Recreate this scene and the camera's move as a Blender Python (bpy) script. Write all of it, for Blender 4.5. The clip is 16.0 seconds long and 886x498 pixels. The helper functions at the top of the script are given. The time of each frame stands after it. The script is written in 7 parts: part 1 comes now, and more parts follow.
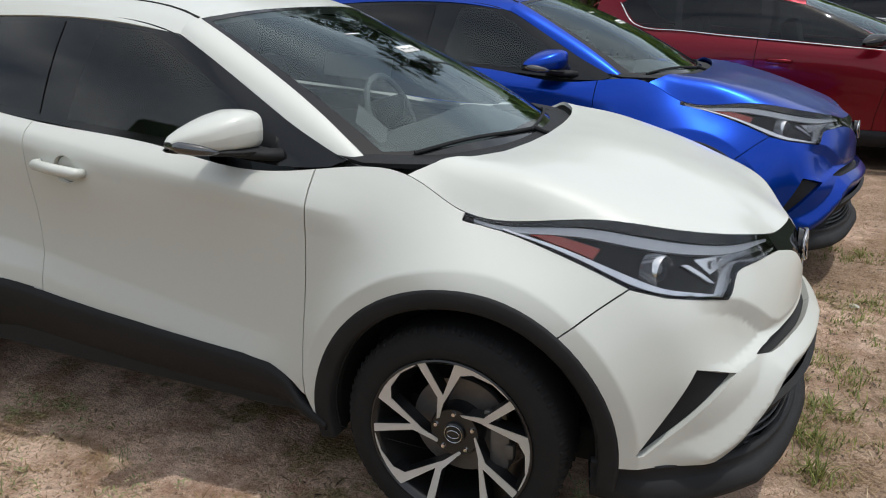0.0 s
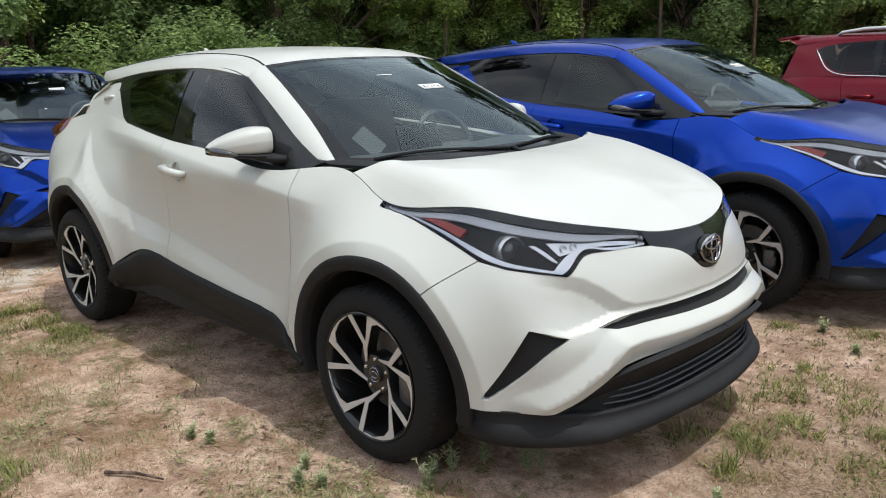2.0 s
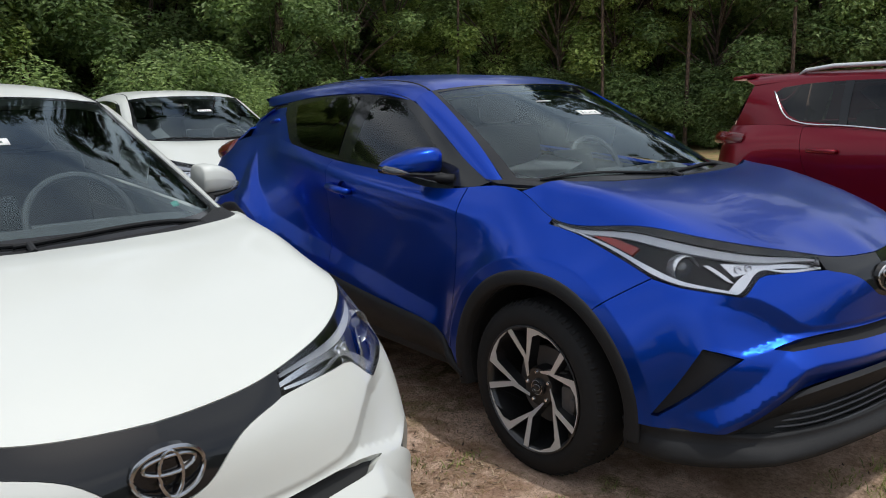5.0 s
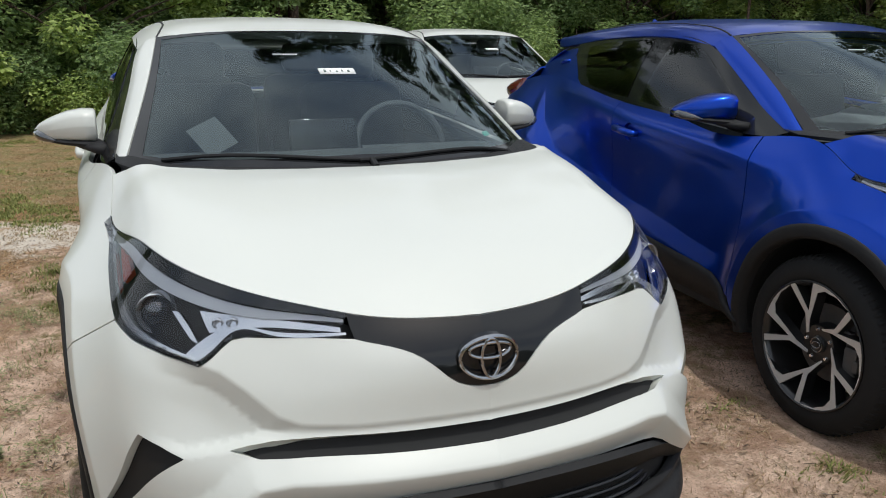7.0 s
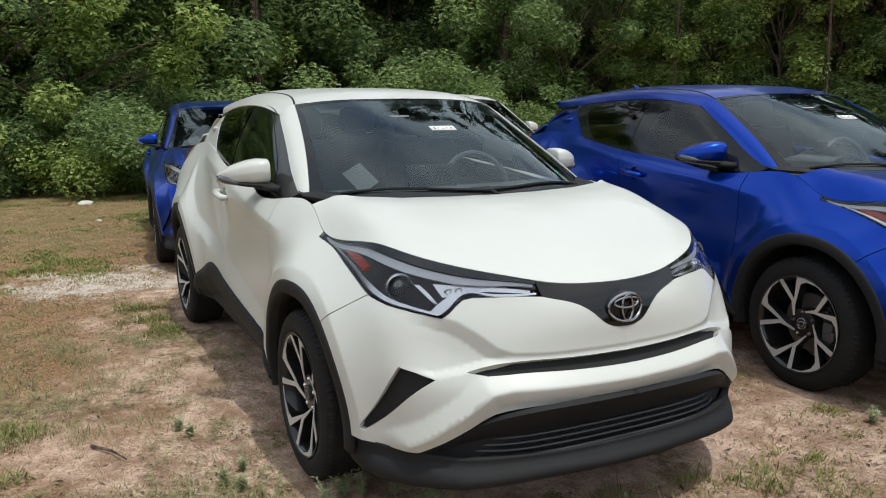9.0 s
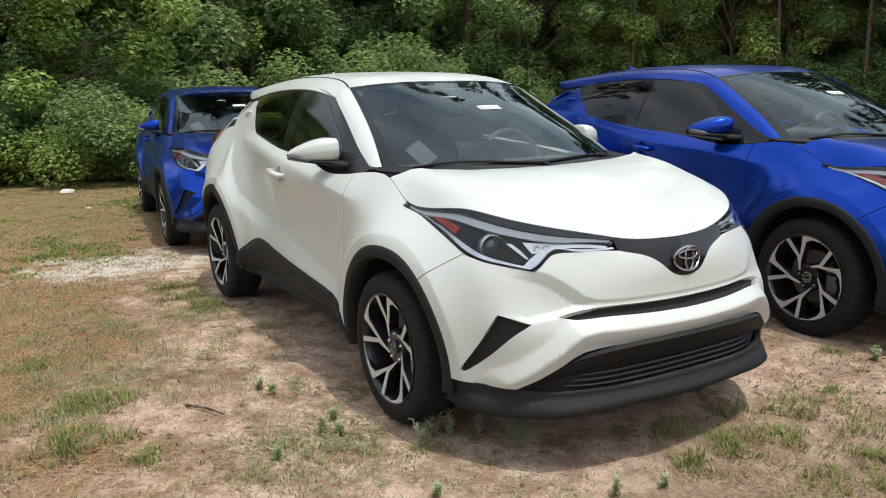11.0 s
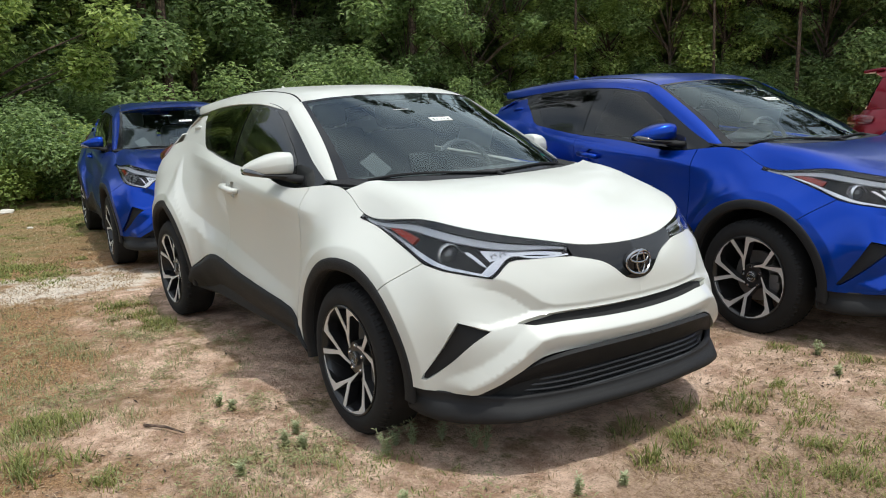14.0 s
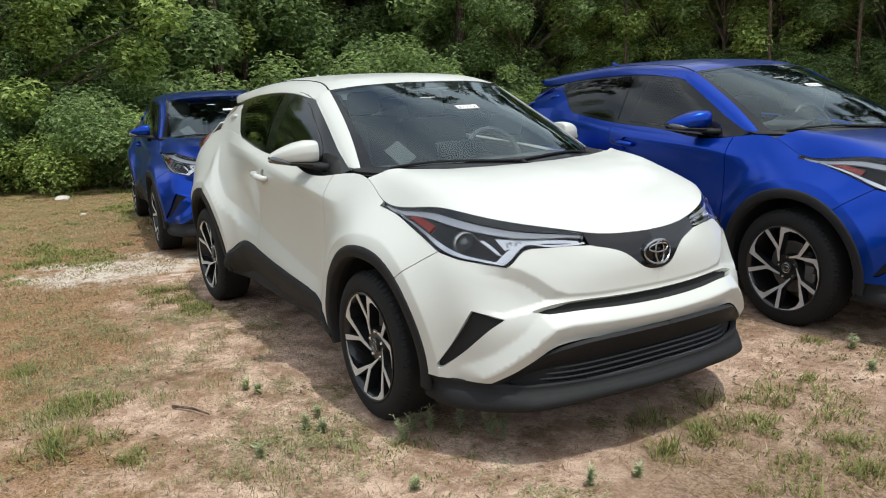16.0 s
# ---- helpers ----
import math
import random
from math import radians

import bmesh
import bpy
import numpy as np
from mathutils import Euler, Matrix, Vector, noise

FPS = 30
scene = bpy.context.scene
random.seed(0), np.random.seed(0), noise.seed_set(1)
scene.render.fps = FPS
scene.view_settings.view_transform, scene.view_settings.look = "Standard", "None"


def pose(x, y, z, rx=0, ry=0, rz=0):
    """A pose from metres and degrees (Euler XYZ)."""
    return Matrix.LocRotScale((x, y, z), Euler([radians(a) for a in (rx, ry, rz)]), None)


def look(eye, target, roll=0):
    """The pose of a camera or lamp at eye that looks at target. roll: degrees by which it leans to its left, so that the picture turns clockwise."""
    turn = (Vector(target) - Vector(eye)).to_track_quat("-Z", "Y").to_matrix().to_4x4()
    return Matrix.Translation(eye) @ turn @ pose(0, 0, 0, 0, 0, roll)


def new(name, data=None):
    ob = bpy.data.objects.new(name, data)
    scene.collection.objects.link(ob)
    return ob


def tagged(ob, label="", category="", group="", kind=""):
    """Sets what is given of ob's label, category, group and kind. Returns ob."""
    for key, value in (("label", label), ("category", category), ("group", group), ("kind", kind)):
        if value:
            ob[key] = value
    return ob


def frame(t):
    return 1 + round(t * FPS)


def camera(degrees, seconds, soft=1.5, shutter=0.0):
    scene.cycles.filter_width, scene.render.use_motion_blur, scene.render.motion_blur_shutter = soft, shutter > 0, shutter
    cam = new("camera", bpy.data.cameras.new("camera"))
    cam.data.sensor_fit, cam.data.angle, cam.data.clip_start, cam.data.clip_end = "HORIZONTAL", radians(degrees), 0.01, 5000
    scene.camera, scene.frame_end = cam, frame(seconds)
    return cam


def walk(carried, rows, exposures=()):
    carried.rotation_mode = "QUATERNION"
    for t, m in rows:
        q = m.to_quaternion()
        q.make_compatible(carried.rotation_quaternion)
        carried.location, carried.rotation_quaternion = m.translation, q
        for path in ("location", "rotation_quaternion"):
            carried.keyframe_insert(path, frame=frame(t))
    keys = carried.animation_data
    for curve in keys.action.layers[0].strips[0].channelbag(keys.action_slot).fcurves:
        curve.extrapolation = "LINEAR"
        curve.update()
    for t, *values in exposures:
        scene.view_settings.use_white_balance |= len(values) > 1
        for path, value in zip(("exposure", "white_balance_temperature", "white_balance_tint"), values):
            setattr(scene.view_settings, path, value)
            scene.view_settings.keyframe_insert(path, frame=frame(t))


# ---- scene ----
cam = camera(57.7, 16.0, soft=1.0)

PATH = [
    (0, (0.746, -2.763, 1.566), (0.025, -1.003, 0.949), 0.6),
    (0.4, (1.051, -2.761, 1.576), (-0.072, -1.181, 1.084), 0.0),
    (0.5, (1.153, -2.757, 1.491), (-0.006, -1.186, 1.058), 0.7),
    (1, (1.546, -2.846, 1.505), (0.281, -1.329, 1.195), -1.9),
    (1.5, (1.857, -2.869, 1.492), (0.49, -1.458, 1.118), -0.5),
    (2, (2.167, -2.654, 1.471), (0.797, -1.272, 1.011), -1.7),
    (2.5, (2.254, -2.277, 1.447), (0.881, -0.917, 0.933), -2.4),
    (3, (2.225, -1.764, 1.435), (1.035, -0.324, 0.72), -1.7),
    (3.5, (2.256, -1.253, 1.47), (0.87, 0.098, 0.967), 0.4),
    (4, (2.224, -0.796, 1.482), (0.741, 0.498, 1.129), 0.1),
    (4.2, (2.214, -0.718, 1.474), (0.744, 0.592, 1.123), -0.4),
    (6.3, (2.416, -0.36, 1.454), (0.73, 0.602, 0.971), -2.0),
    (6.5, (2.4, -0.445, 1.456), (0.668, 0.423, 0.959), -1.2),
    (7, (2.385, -0.718, 1.46), (0.589, 0.007, 0.958), 0.4),
    (7.5, (2.471, -0.924, 1.477), (0.635, -0.238, 1.079), -0.7),
    (8, (2.684, -1.128, 1.467), (0.882, -0.388, 1.015), -0.2),
    (8.5, (2.826, -1.43, 1.482), (1.029, -0.647, 1.086), -1.3),
    (9, (2.956, -1.752, 1.464), (1.203, -0.856, 1.109), -0.3),
    (9.2, (3.042, -1.847, 1.464), (1.3, -0.933, 1.106), 0.5),
    (11.3, (3.036, -2.406, 1.457), (1.378, -1.366, 1.049), -1.7),
    (11.5, (3.033, -2.399, 1.454), (1.392, -1.334, 1.041), -1.9),
    (12, (3.03, -2.418, 1.481), (1.387, -1.353, 1.075), -2.1),
    (12.5, (3.04, -2.436, 1.479), (1.392, -1.373, 1.091), -2.1),
    (13, (3.054, -2.454, 1.471), (1.417, -1.374, 1.08), -2.1),
    (13.5, (3.057, -2.462, 1.467), (1.426, -1.371, 1.081), -1.7),
    (14, (3.059, -2.447, 1.47), (1.438, -1.336, 1.096), -2.0),
    (14.5, (3.054, -2.44, 1.468), (1.454, -1.306, 1.074), -2.2),
    (15, (3.054, -2.441, 1.464), (1.462, -1.298, 1.064), -2.0),
    (15.5, (3.097, -2.387, 1.481), (1.472, -1.296, 1.071), -2.1),
    (16, (3.143, -2.333, 1.466), (1.457, -1.334, 1.068), -2.3),
]
EXPOSURES = [(0, -0.18, 6400, 8), (0.5, -0.1, 6400, 8), (2.5, 0.03, 6400, 8), (4.2, -0.18, 6350, 9), (6.3, -0.1, 6400, 8), (8.3, -0.36, 6400, 7), (9.2, -0.05, 6450, 7), (11.3, 0.12, 6450, 6), (16, 0.12, 6450, 6)]
walk(cam, [(t, look(eye, target, roll)) for t, eye, target, roll in PATH], EXPOSURES)


# ---- world, sun ----
world = bpy.data.worlds.new("sky")
scene.world = world
world.use_nodes = True
wn = world.node_tree
SUN_ELEV, SUN_AZ = radians(73), radians(14)  # azimuth from +x towards +y
sky = wn.nodes.new("ShaderNodeTexSky")
sky.sky_type = "NISHITA"
sky.sun_disc = False
sky.sun_elevation = SUN_ELEV
sky.sun_rotation = radians(90) - SUN_AZ
sky.dust_density, sky.air_density = 3.0, 1.0
cl_tc, cl_map, cl_n, cl_r, cl_mix = (wn.nodes.new("ShaderNode" + k) for k in ("TexCoord", "Mapping", "TexNoise", "ValToRGB", "Mix"))
cl_mix.data_type = "RGBA"
cl_map.inputs["Scale"].default_value = (1.0, 1.0, 2.2)
cl_n.inputs["Scale"].default_value, cl_n.inputs["Detail"].default_value, cl_n.inputs["Roughness"].default_value = 2.6, 8, 0.58
cl_r.color_ramp.elements[0].position, cl_r.color_ramp.elements[1].position = 0.26, 0.84
wn.links.new(cl_tc.outputs["Generated"], cl_map.inputs["Vector"])
wn.links.new(cl_map.outputs[0], cl_n.inputs["Vector"])
wn.links.new(cl_n.outputs["Fac"], cl_r.inputs[0])
wn.links.new(cl_r.outputs[0], cl_mix.inputs[0])
wn.links.new(sky.outputs[0], cl_mix.inputs[6])
cl_mix.inputs[7].default_value = (10.8, 11.0, 11.1, 1)
wn.links.new(cl_mix.outputs[2], wn.nodes["Background"].inputs[0])
wn.nodes["Background"].inputs[1].default_value = 0.142
sun = new("sun", bpy.data.lights.new("sun", "SUN"))
sun.data.energy, sun.data.angle, sun.data.color = 2.35, radians(0.9), (1.0, 0.985, 0.94)
sdir = Vector((math.cos(SUN_ELEV) * math.cos(SUN_AZ), math.cos(SUN_ELEV) * math.sin(SUN_AZ), math.sin(SUN_ELEV)))
sun.matrix_basis = look(sdir * 60, (0, 0, 0))


# ---- materials ----
def material(name, color=(0.5, 0.5, 0.5), rough=0.5, metal=0.0, coat=0.0, coat_rough=0.02, spec=0.5, noise_amt=0.0, noise_scale=30.0, bump=0.0, bump_scale=200.0):
    m = bpy.data.materials.new(name)
    m.use_nodes = True
    nt = m.node_tree
    b = nt.nodes["Principled BSDF"]
    b.inputs["Base Color"].default_value = (*color, 1)
    b.inputs["Roughness"].default_value = rough
    b.inputs["Metallic"].default_value = metal
    b.inputs["Coat Weight"].default_value = coat
    b.inputs["Coat Roughness"].default_value = coat_rough
    b.inputs["Specular IOR Level"].default_value = spec
    if noise_amt or bump:
        tc = nt.nodes.new("ShaderNodeTexCoord")
    if noise_amt:
        n = nt.nodes.new("ShaderNodeTexNoise")
        n.inputs["Scale"].default_value = noise_scale
        n.inputs["Detail"].default_value = 6
        nt.links.new(tc.outputs["Object"], n.inputs["Vector"])
        mix = nt.nodes.new("ShaderNodeMix")
        mix.data_type = "RGBA"
        mix.inputs[6].default_value = (*[c * (1 - noise_amt) for c in color], 1)
        mix.inputs[7].default_value = (*[min(1, c * (1 + noise_amt)) for c in color], 1)
        nt.links.new(n.outputs["Fac"], mix.inputs[0])
        nt.links.new(mix.outputs[2], b.inputs["Base Color"])
    if bump:
        n2 = nt.nodes.new("ShaderNodeTexNoise")
        n2.inputs["Scale"].default_value = bump_scale
        n2.inputs["Detail"].default_value = 4
        nt.links.new(tc.outputs["Object"], n2.inputs["Vector"])
        bp = nt.nodes.new("ShaderNodeBump")
        bp.inputs["Strength"].default_value = bump
        bp.inputs["Distance"].default_value = 0.004
        nt.links.new(n2.outputs["Fac"], bp.inputs["Height"])
        nt.links.new(bp.outputs[0], b.inputs["Normal"])
    return m


def clear_glass(name, tint, rough=0.0, f0=1.5, gloss=(1, 1, 1)):
    """Thin pane: light passes tinted, gloss by Fresnel."""
    m = bpy.data.materials.new(name)
    m.use_nodes = True
    nt = m.node_tree
    nt.nodes.remove(nt.nodes["Principled BSDF"])
    out = nt.nodes["Material Output"]
    tr, gl, mx, fr = (nt.nodes.new("ShaderNode" + k) for k in ("BsdfTransparent", "BsdfGlossy", "MixShader", "Fresnel"))
    tr.inputs[0].default_value = (*tint, 1)
    gl.inputs["Roughness"].default_value = rough
    gl.inputs[0].default_value = (*gloss, 1)
    fr.inputs[0].default_value = f0
    nt.links.new(fr.outputs[0], mx.inputs[0])
    nt.links.new(tr.outputs[0], mx.inputs[1])
    nt.links.new(gl.outputs[0], mx.inputs[2])
    nt.links.new(mx.outputs[0], out.inputs[0])
    return m


WHITE = material("pearl_white_paint", (0.585, 0.597, 0.557), 0.42, 0.0, 0.5, 0.085)
BLUE = material("metallic_blue_paint", (0.002, 0.045, 0.385), 0.28, 0.85, 0.35, 0.05, spec=0.3)
RED = material("dark_red_paint", (0.17, 0.002, 0.012), 0.3, 0.65, 0.45, spec=0.3)
TRIM = material("grained_black_plastic", (0.017, 0.0172, 0.0182), 0.62, spec=0.22, noise_amt=0.25, noise_scale=9, bump=0.25, bump_scale=900)
GLOSS = material("gloss_black_plastic", (0.010, 0.0105, 0.0115), 0.08, spec=0.4)
VOID = material("black_cavity", (0.014, 0.014, 0.014), 0.9)
TYRE = material("tyre_rubber", (0.013, 0.0128, 0.013), 0.8, spec=0.3, noise_amt=0.35, noise_scale=14, bump=0.2, bump_scale=300)
ALLOY = material("machined_alloy", (0.66, 0.66, 0.66), 0.38, 0.45, noise_amt=0.05, noise_scale=60)
RIMBLACK = material("black_painted_alloy", (0.014, 0.014, 0.015), 0.3, 0.1, 0.3)
BADGE = material("badge_chrome", (0.42, 0.42, 0.43), 0.2, 1.0)
CHROME = material("chrome", (0.75, 0.75, 0.76), 0.08, 1.0)
SILVER = material("silver_reflector", (0.74, 0.75, 0.77), 0.16, 0.75)
DRL = material("light_guide", (0.68, 0.70, 0.73), 0.25, coat=0.5)
LAMPBOX = material("smoked_lamp_housing", (0.11, 0.113, 0.12), 0.3, 0.4, noise_amt=0.35, noise_scale=25)
BARS = material("satin_black_bars", (0.03, 0.031, 0.033), 0.4, spec=0.6)
BULB = material("projector_glass", (0.035, 0.037, 0.042), 0.05, 0.0, 1.0, spec=0.9)
AMBER = material("amber_reflector", (0.42, 0.035, 0.014), 0.25, coat=0.6)
REDLENS = material("red_tail_lens", (0.09, 0.004, 0.006), 0.2, coat=0.5)
STEEL = material("brake_steel", (0.16, 0.15, 0.145), 0.45, 0.6, noise_amt=0.2, noise_scale=40)
WSGLASS = clear_glass("windscreen_glass", (0.78, 0.86, 0.87), 0.03, 1.68, (0.85, 0.98, 1.0))
SIDEGLASS = clear_glass("side_glass", (0.60, 0.65, 0.64), 0.02, 1.5)
PRIVACY = clear_glass("privacy_glass", (0.15, 0.155, 0.155), 0.02, 1.45)
LENS = clear_glass("headlamp_lens", (0.97, 0.975, 0.98), 0.0, 1.4)
CABIN = material("charcoal_cabin_fabric", (0.11, 0.112, 0.116), 0.8, noise_amt=0.2, noise_scale=40)
DASH = material("dark_dashboard_plastic", (0.085, 0.088, 0.09), 0.6, noise_amt=0.15, noise_scale=25)
GREYPAPER = material("grey_paper", (0.12, 0.124, 0.126), 0.8)
PAPER = material("white_paper_label", (0.8, 0.8, 0.78), 0.8)
INK = material("ink", (0.16, 0.20, 0.18), 0.8)
GREENINK = material("green_sticker", (0.02, 0.35, 0.25), 0.6)


# ---- surfaces ----
def cardinal(t):
    """Weights of a natural cubic spline through knots t."""
    t = np.asarray(t, float)
    n = len(t)
    h = np.diff(t)
    a, r = np.eye(n), np.zeros((n, n))
    for i in range(1, n - 1):
        a[i, i - 1 : i + 2] = h[i - 1], 2 * (h[i - 1] + h[i]), h[i]
        r[i, i - 1 : i + 2] = 6 / h[i - 1], -6 / h[i - 1] - 6 / h[i], 6 / h[i]
    second = np.linalg.solve(a, r)

    def weights(q):
        q = np.clip(np.asarray(q, float), t[0], t[-1])
        i = np.clip(np.searchsorted(t, q, side="right") - 1, 0, n - 2)
        hh = h[i]
        b = (q - t[i]) / hh
        c = 1 - b
        w = np.zeros((len(q), n))
        k = np.arange(len(q))
        w[k, i] += c
        w[k, i + 1] += b
        w += ((c**3 - c) * hh**2 / 6)[:, None] * second[i] + ((b**3 - b) * hh**2 / 6)[:, None] * second[i + 1]
        return w

    return weights


def calm(grid, su, sv, nu=44, nv=13):
    """Evens out the ripples of a sheet and gives it back on a finer grid; its borders stay."""
    s = Surface(grid, (0, 0, 0))
    us, vs = np.linspace(0, s.tu[-1], 4 * nu + 1), np.linspace(0, s.tv[-1], 4 * nv + 1)
    p = s.at(np.array([(u, v) for v in vs for u in us])).reshape(len(vs), len(us), 3)
    for axis, sig in ((1, su * 4 * nu / s.tu[-1]), (0, sv * 4 * nv / s.tv[-1])):
        k = int(3 * sig) + 1
        w = np.exp(-0.5 * (np.arange(-k, k + 1) / sig) ** 2)
        w /= w.sum()
        q = np.moveaxis(p, axis, 0)
        n = len(q)
        k2 = min(k, n - 1)
        first, last = 2 * q[0] - q[k2:0:-1], 2 * q[-1] - q[-2 : -k2 - 2 : -1]
        ext = np.concatenate([first, q, last])
        ext = np.concatenate([np.repeat(ext[:1], k - k2, 0), ext, np.repeat(ext[-1:], k - k2, 0)])
        q = sum(w[i] * ext[i : i + n] for i in range(2 * k + 1))
        p = np.moveaxis(q, 0, axis)
    return p[::4, ::4]


class Surface:
    """A smooth sheet through a small grid of points (rows x columns)."""

    def __init__(self, grid, inside, shape=None):
        self.shape, self.stations = shape, None
        g = self.g = np.array(grid, float)
        du = np.linalg.norm(np.diff(g, axis=1), axis=2).mean(0)
        dv = np.linalg.norm(np.diff(g, axis=0), axis=2).mean(1)
        self.tu, self.tv = np.r_[0, np.cumsum(du)], np.r_[0, np.cumsum(dv)]
        self.wu, self.wv = cardinal(self.tu), cardinal(self.tv)
        self.inside = np.array(inside, float)
        uu, vv = np.meshgrid(np.linspace(0, self.tu[-1], 260), np.linspace(0, self.tv[-1], 70))
        self.suv = np.stack([uu.ravel(), vv.ravel()], 1)
        self.sp = self.at(self.suv)

    def at(self, uv):
        uv = np.asarray(uv, float).reshape(-1, 2)
        p = np.einsum("kr,rcx,kc->kx", self.wv(uv[:, 1]), self.g, self.wu(uv[:, 0]))
        return self.shape(p) if self.shape else p

    def normal(self, uv):
        uv = np.asarray(uv, float).reshape(-1, 2)
        e = 5e-3
        lo, hi = np.array([e, e]), np.array([self.tu[-1] - e, self.tv[-1] - e])
        q = np.clip(uv, lo, hi)
        a = self.at(q + (e, 0)) - self.at(q - (e, 0))
        b = self.at(q + (0, e)) - self.at(q - (0, e))
        n = np.cross(a, b)
        n /= np.linalg.norm(n, axis=1, keepdims=True) + 1e-12
        flip = np.sign(((self.at(q) - self.inside) * n).sum(1))
        flip[flip == 0] = 1
        s = 1 if flip.sum() >= 0 else -1
        return n * s

    def col(self, k):
        """u of a numbered station."""
        return self.tu[k] if self.stations is None else self.stations[k]

    def find(self, axes, pts, lo=None, hi=None):
        """uv of the points whose two named coordinates are given; lo, hi limit u by column."""
        ax = ["xwz".index(c) for c in axes]
        ok = np.ones(len(self.suv), bool)
        if lo is not None:
            ok &= self.suv[:, 0] >= self.col(lo) - 1e-6
        if hi is not None:
            ok &= self.suv[:, 0] <= self.col(hi) + 1e-6
        out = []
        for p in np.asarray(pts, float):
            d = ((self.sp[ok][:, ax] - p) ** 2).sum(1)
            uv = self.suv[ok][d.argmin()].copy()
            for _ in range(8):
                r = self.at(uv)[0, ax] - p
                j = np.stack([(self.at(uv + e)[0, ax] - self.at(uv - e)[0, ax]) / 2e-3 for e in np.eye(2) * 1e-3], 1)
                uv = uv - np.clip(np.linalg.lstsq(j + 1e-9 * np.eye(2), r, rcond=None)[0], -0.04, 0.04)
                uv = np.clip(uv, (0, 0), (self.tu[-1], self.tv[-1]))
            out.append(uv)
        return np.array(out)


def smooth_line(pts, n=8):
    """A natural spline through a few points."""
    pts = np.array(pts, float)
    s = np.r_[0, np.cumsum(np.linalg.norm(np.diff(pts, axis=0), axis=1) + 1e-9)]
    return cardinal(s)(np.linspace(0, s[-1], n)) @ pts


def resample(loop, step):
    out = []
    for a, b in zip(loop, np.roll(loop, -1, 0)):
        k = max(1, int(np.ceil(np.linalg.norm(b - a) / step)))
        out += [a + (b - a) * i / k for i in range(k)]
    return np.array(out)


def within_loop(pts, loop):
    x, y = pts[:, 0], pts[:, 1]
    inside = np.zeros(len(pts), bool)
    for (x0, y0), (x1, y1) in zip(loop, np.roll(loop, -1, 0)):
        if y0 != y1:
            c = (y0 > y) != (y1 > y)
            inside ^= c & (x < (x1 - x0) * (y - y0) / (y1 - y0) + x0)
    return inside


from mathutils.geometry import delaunay_2d_cdt


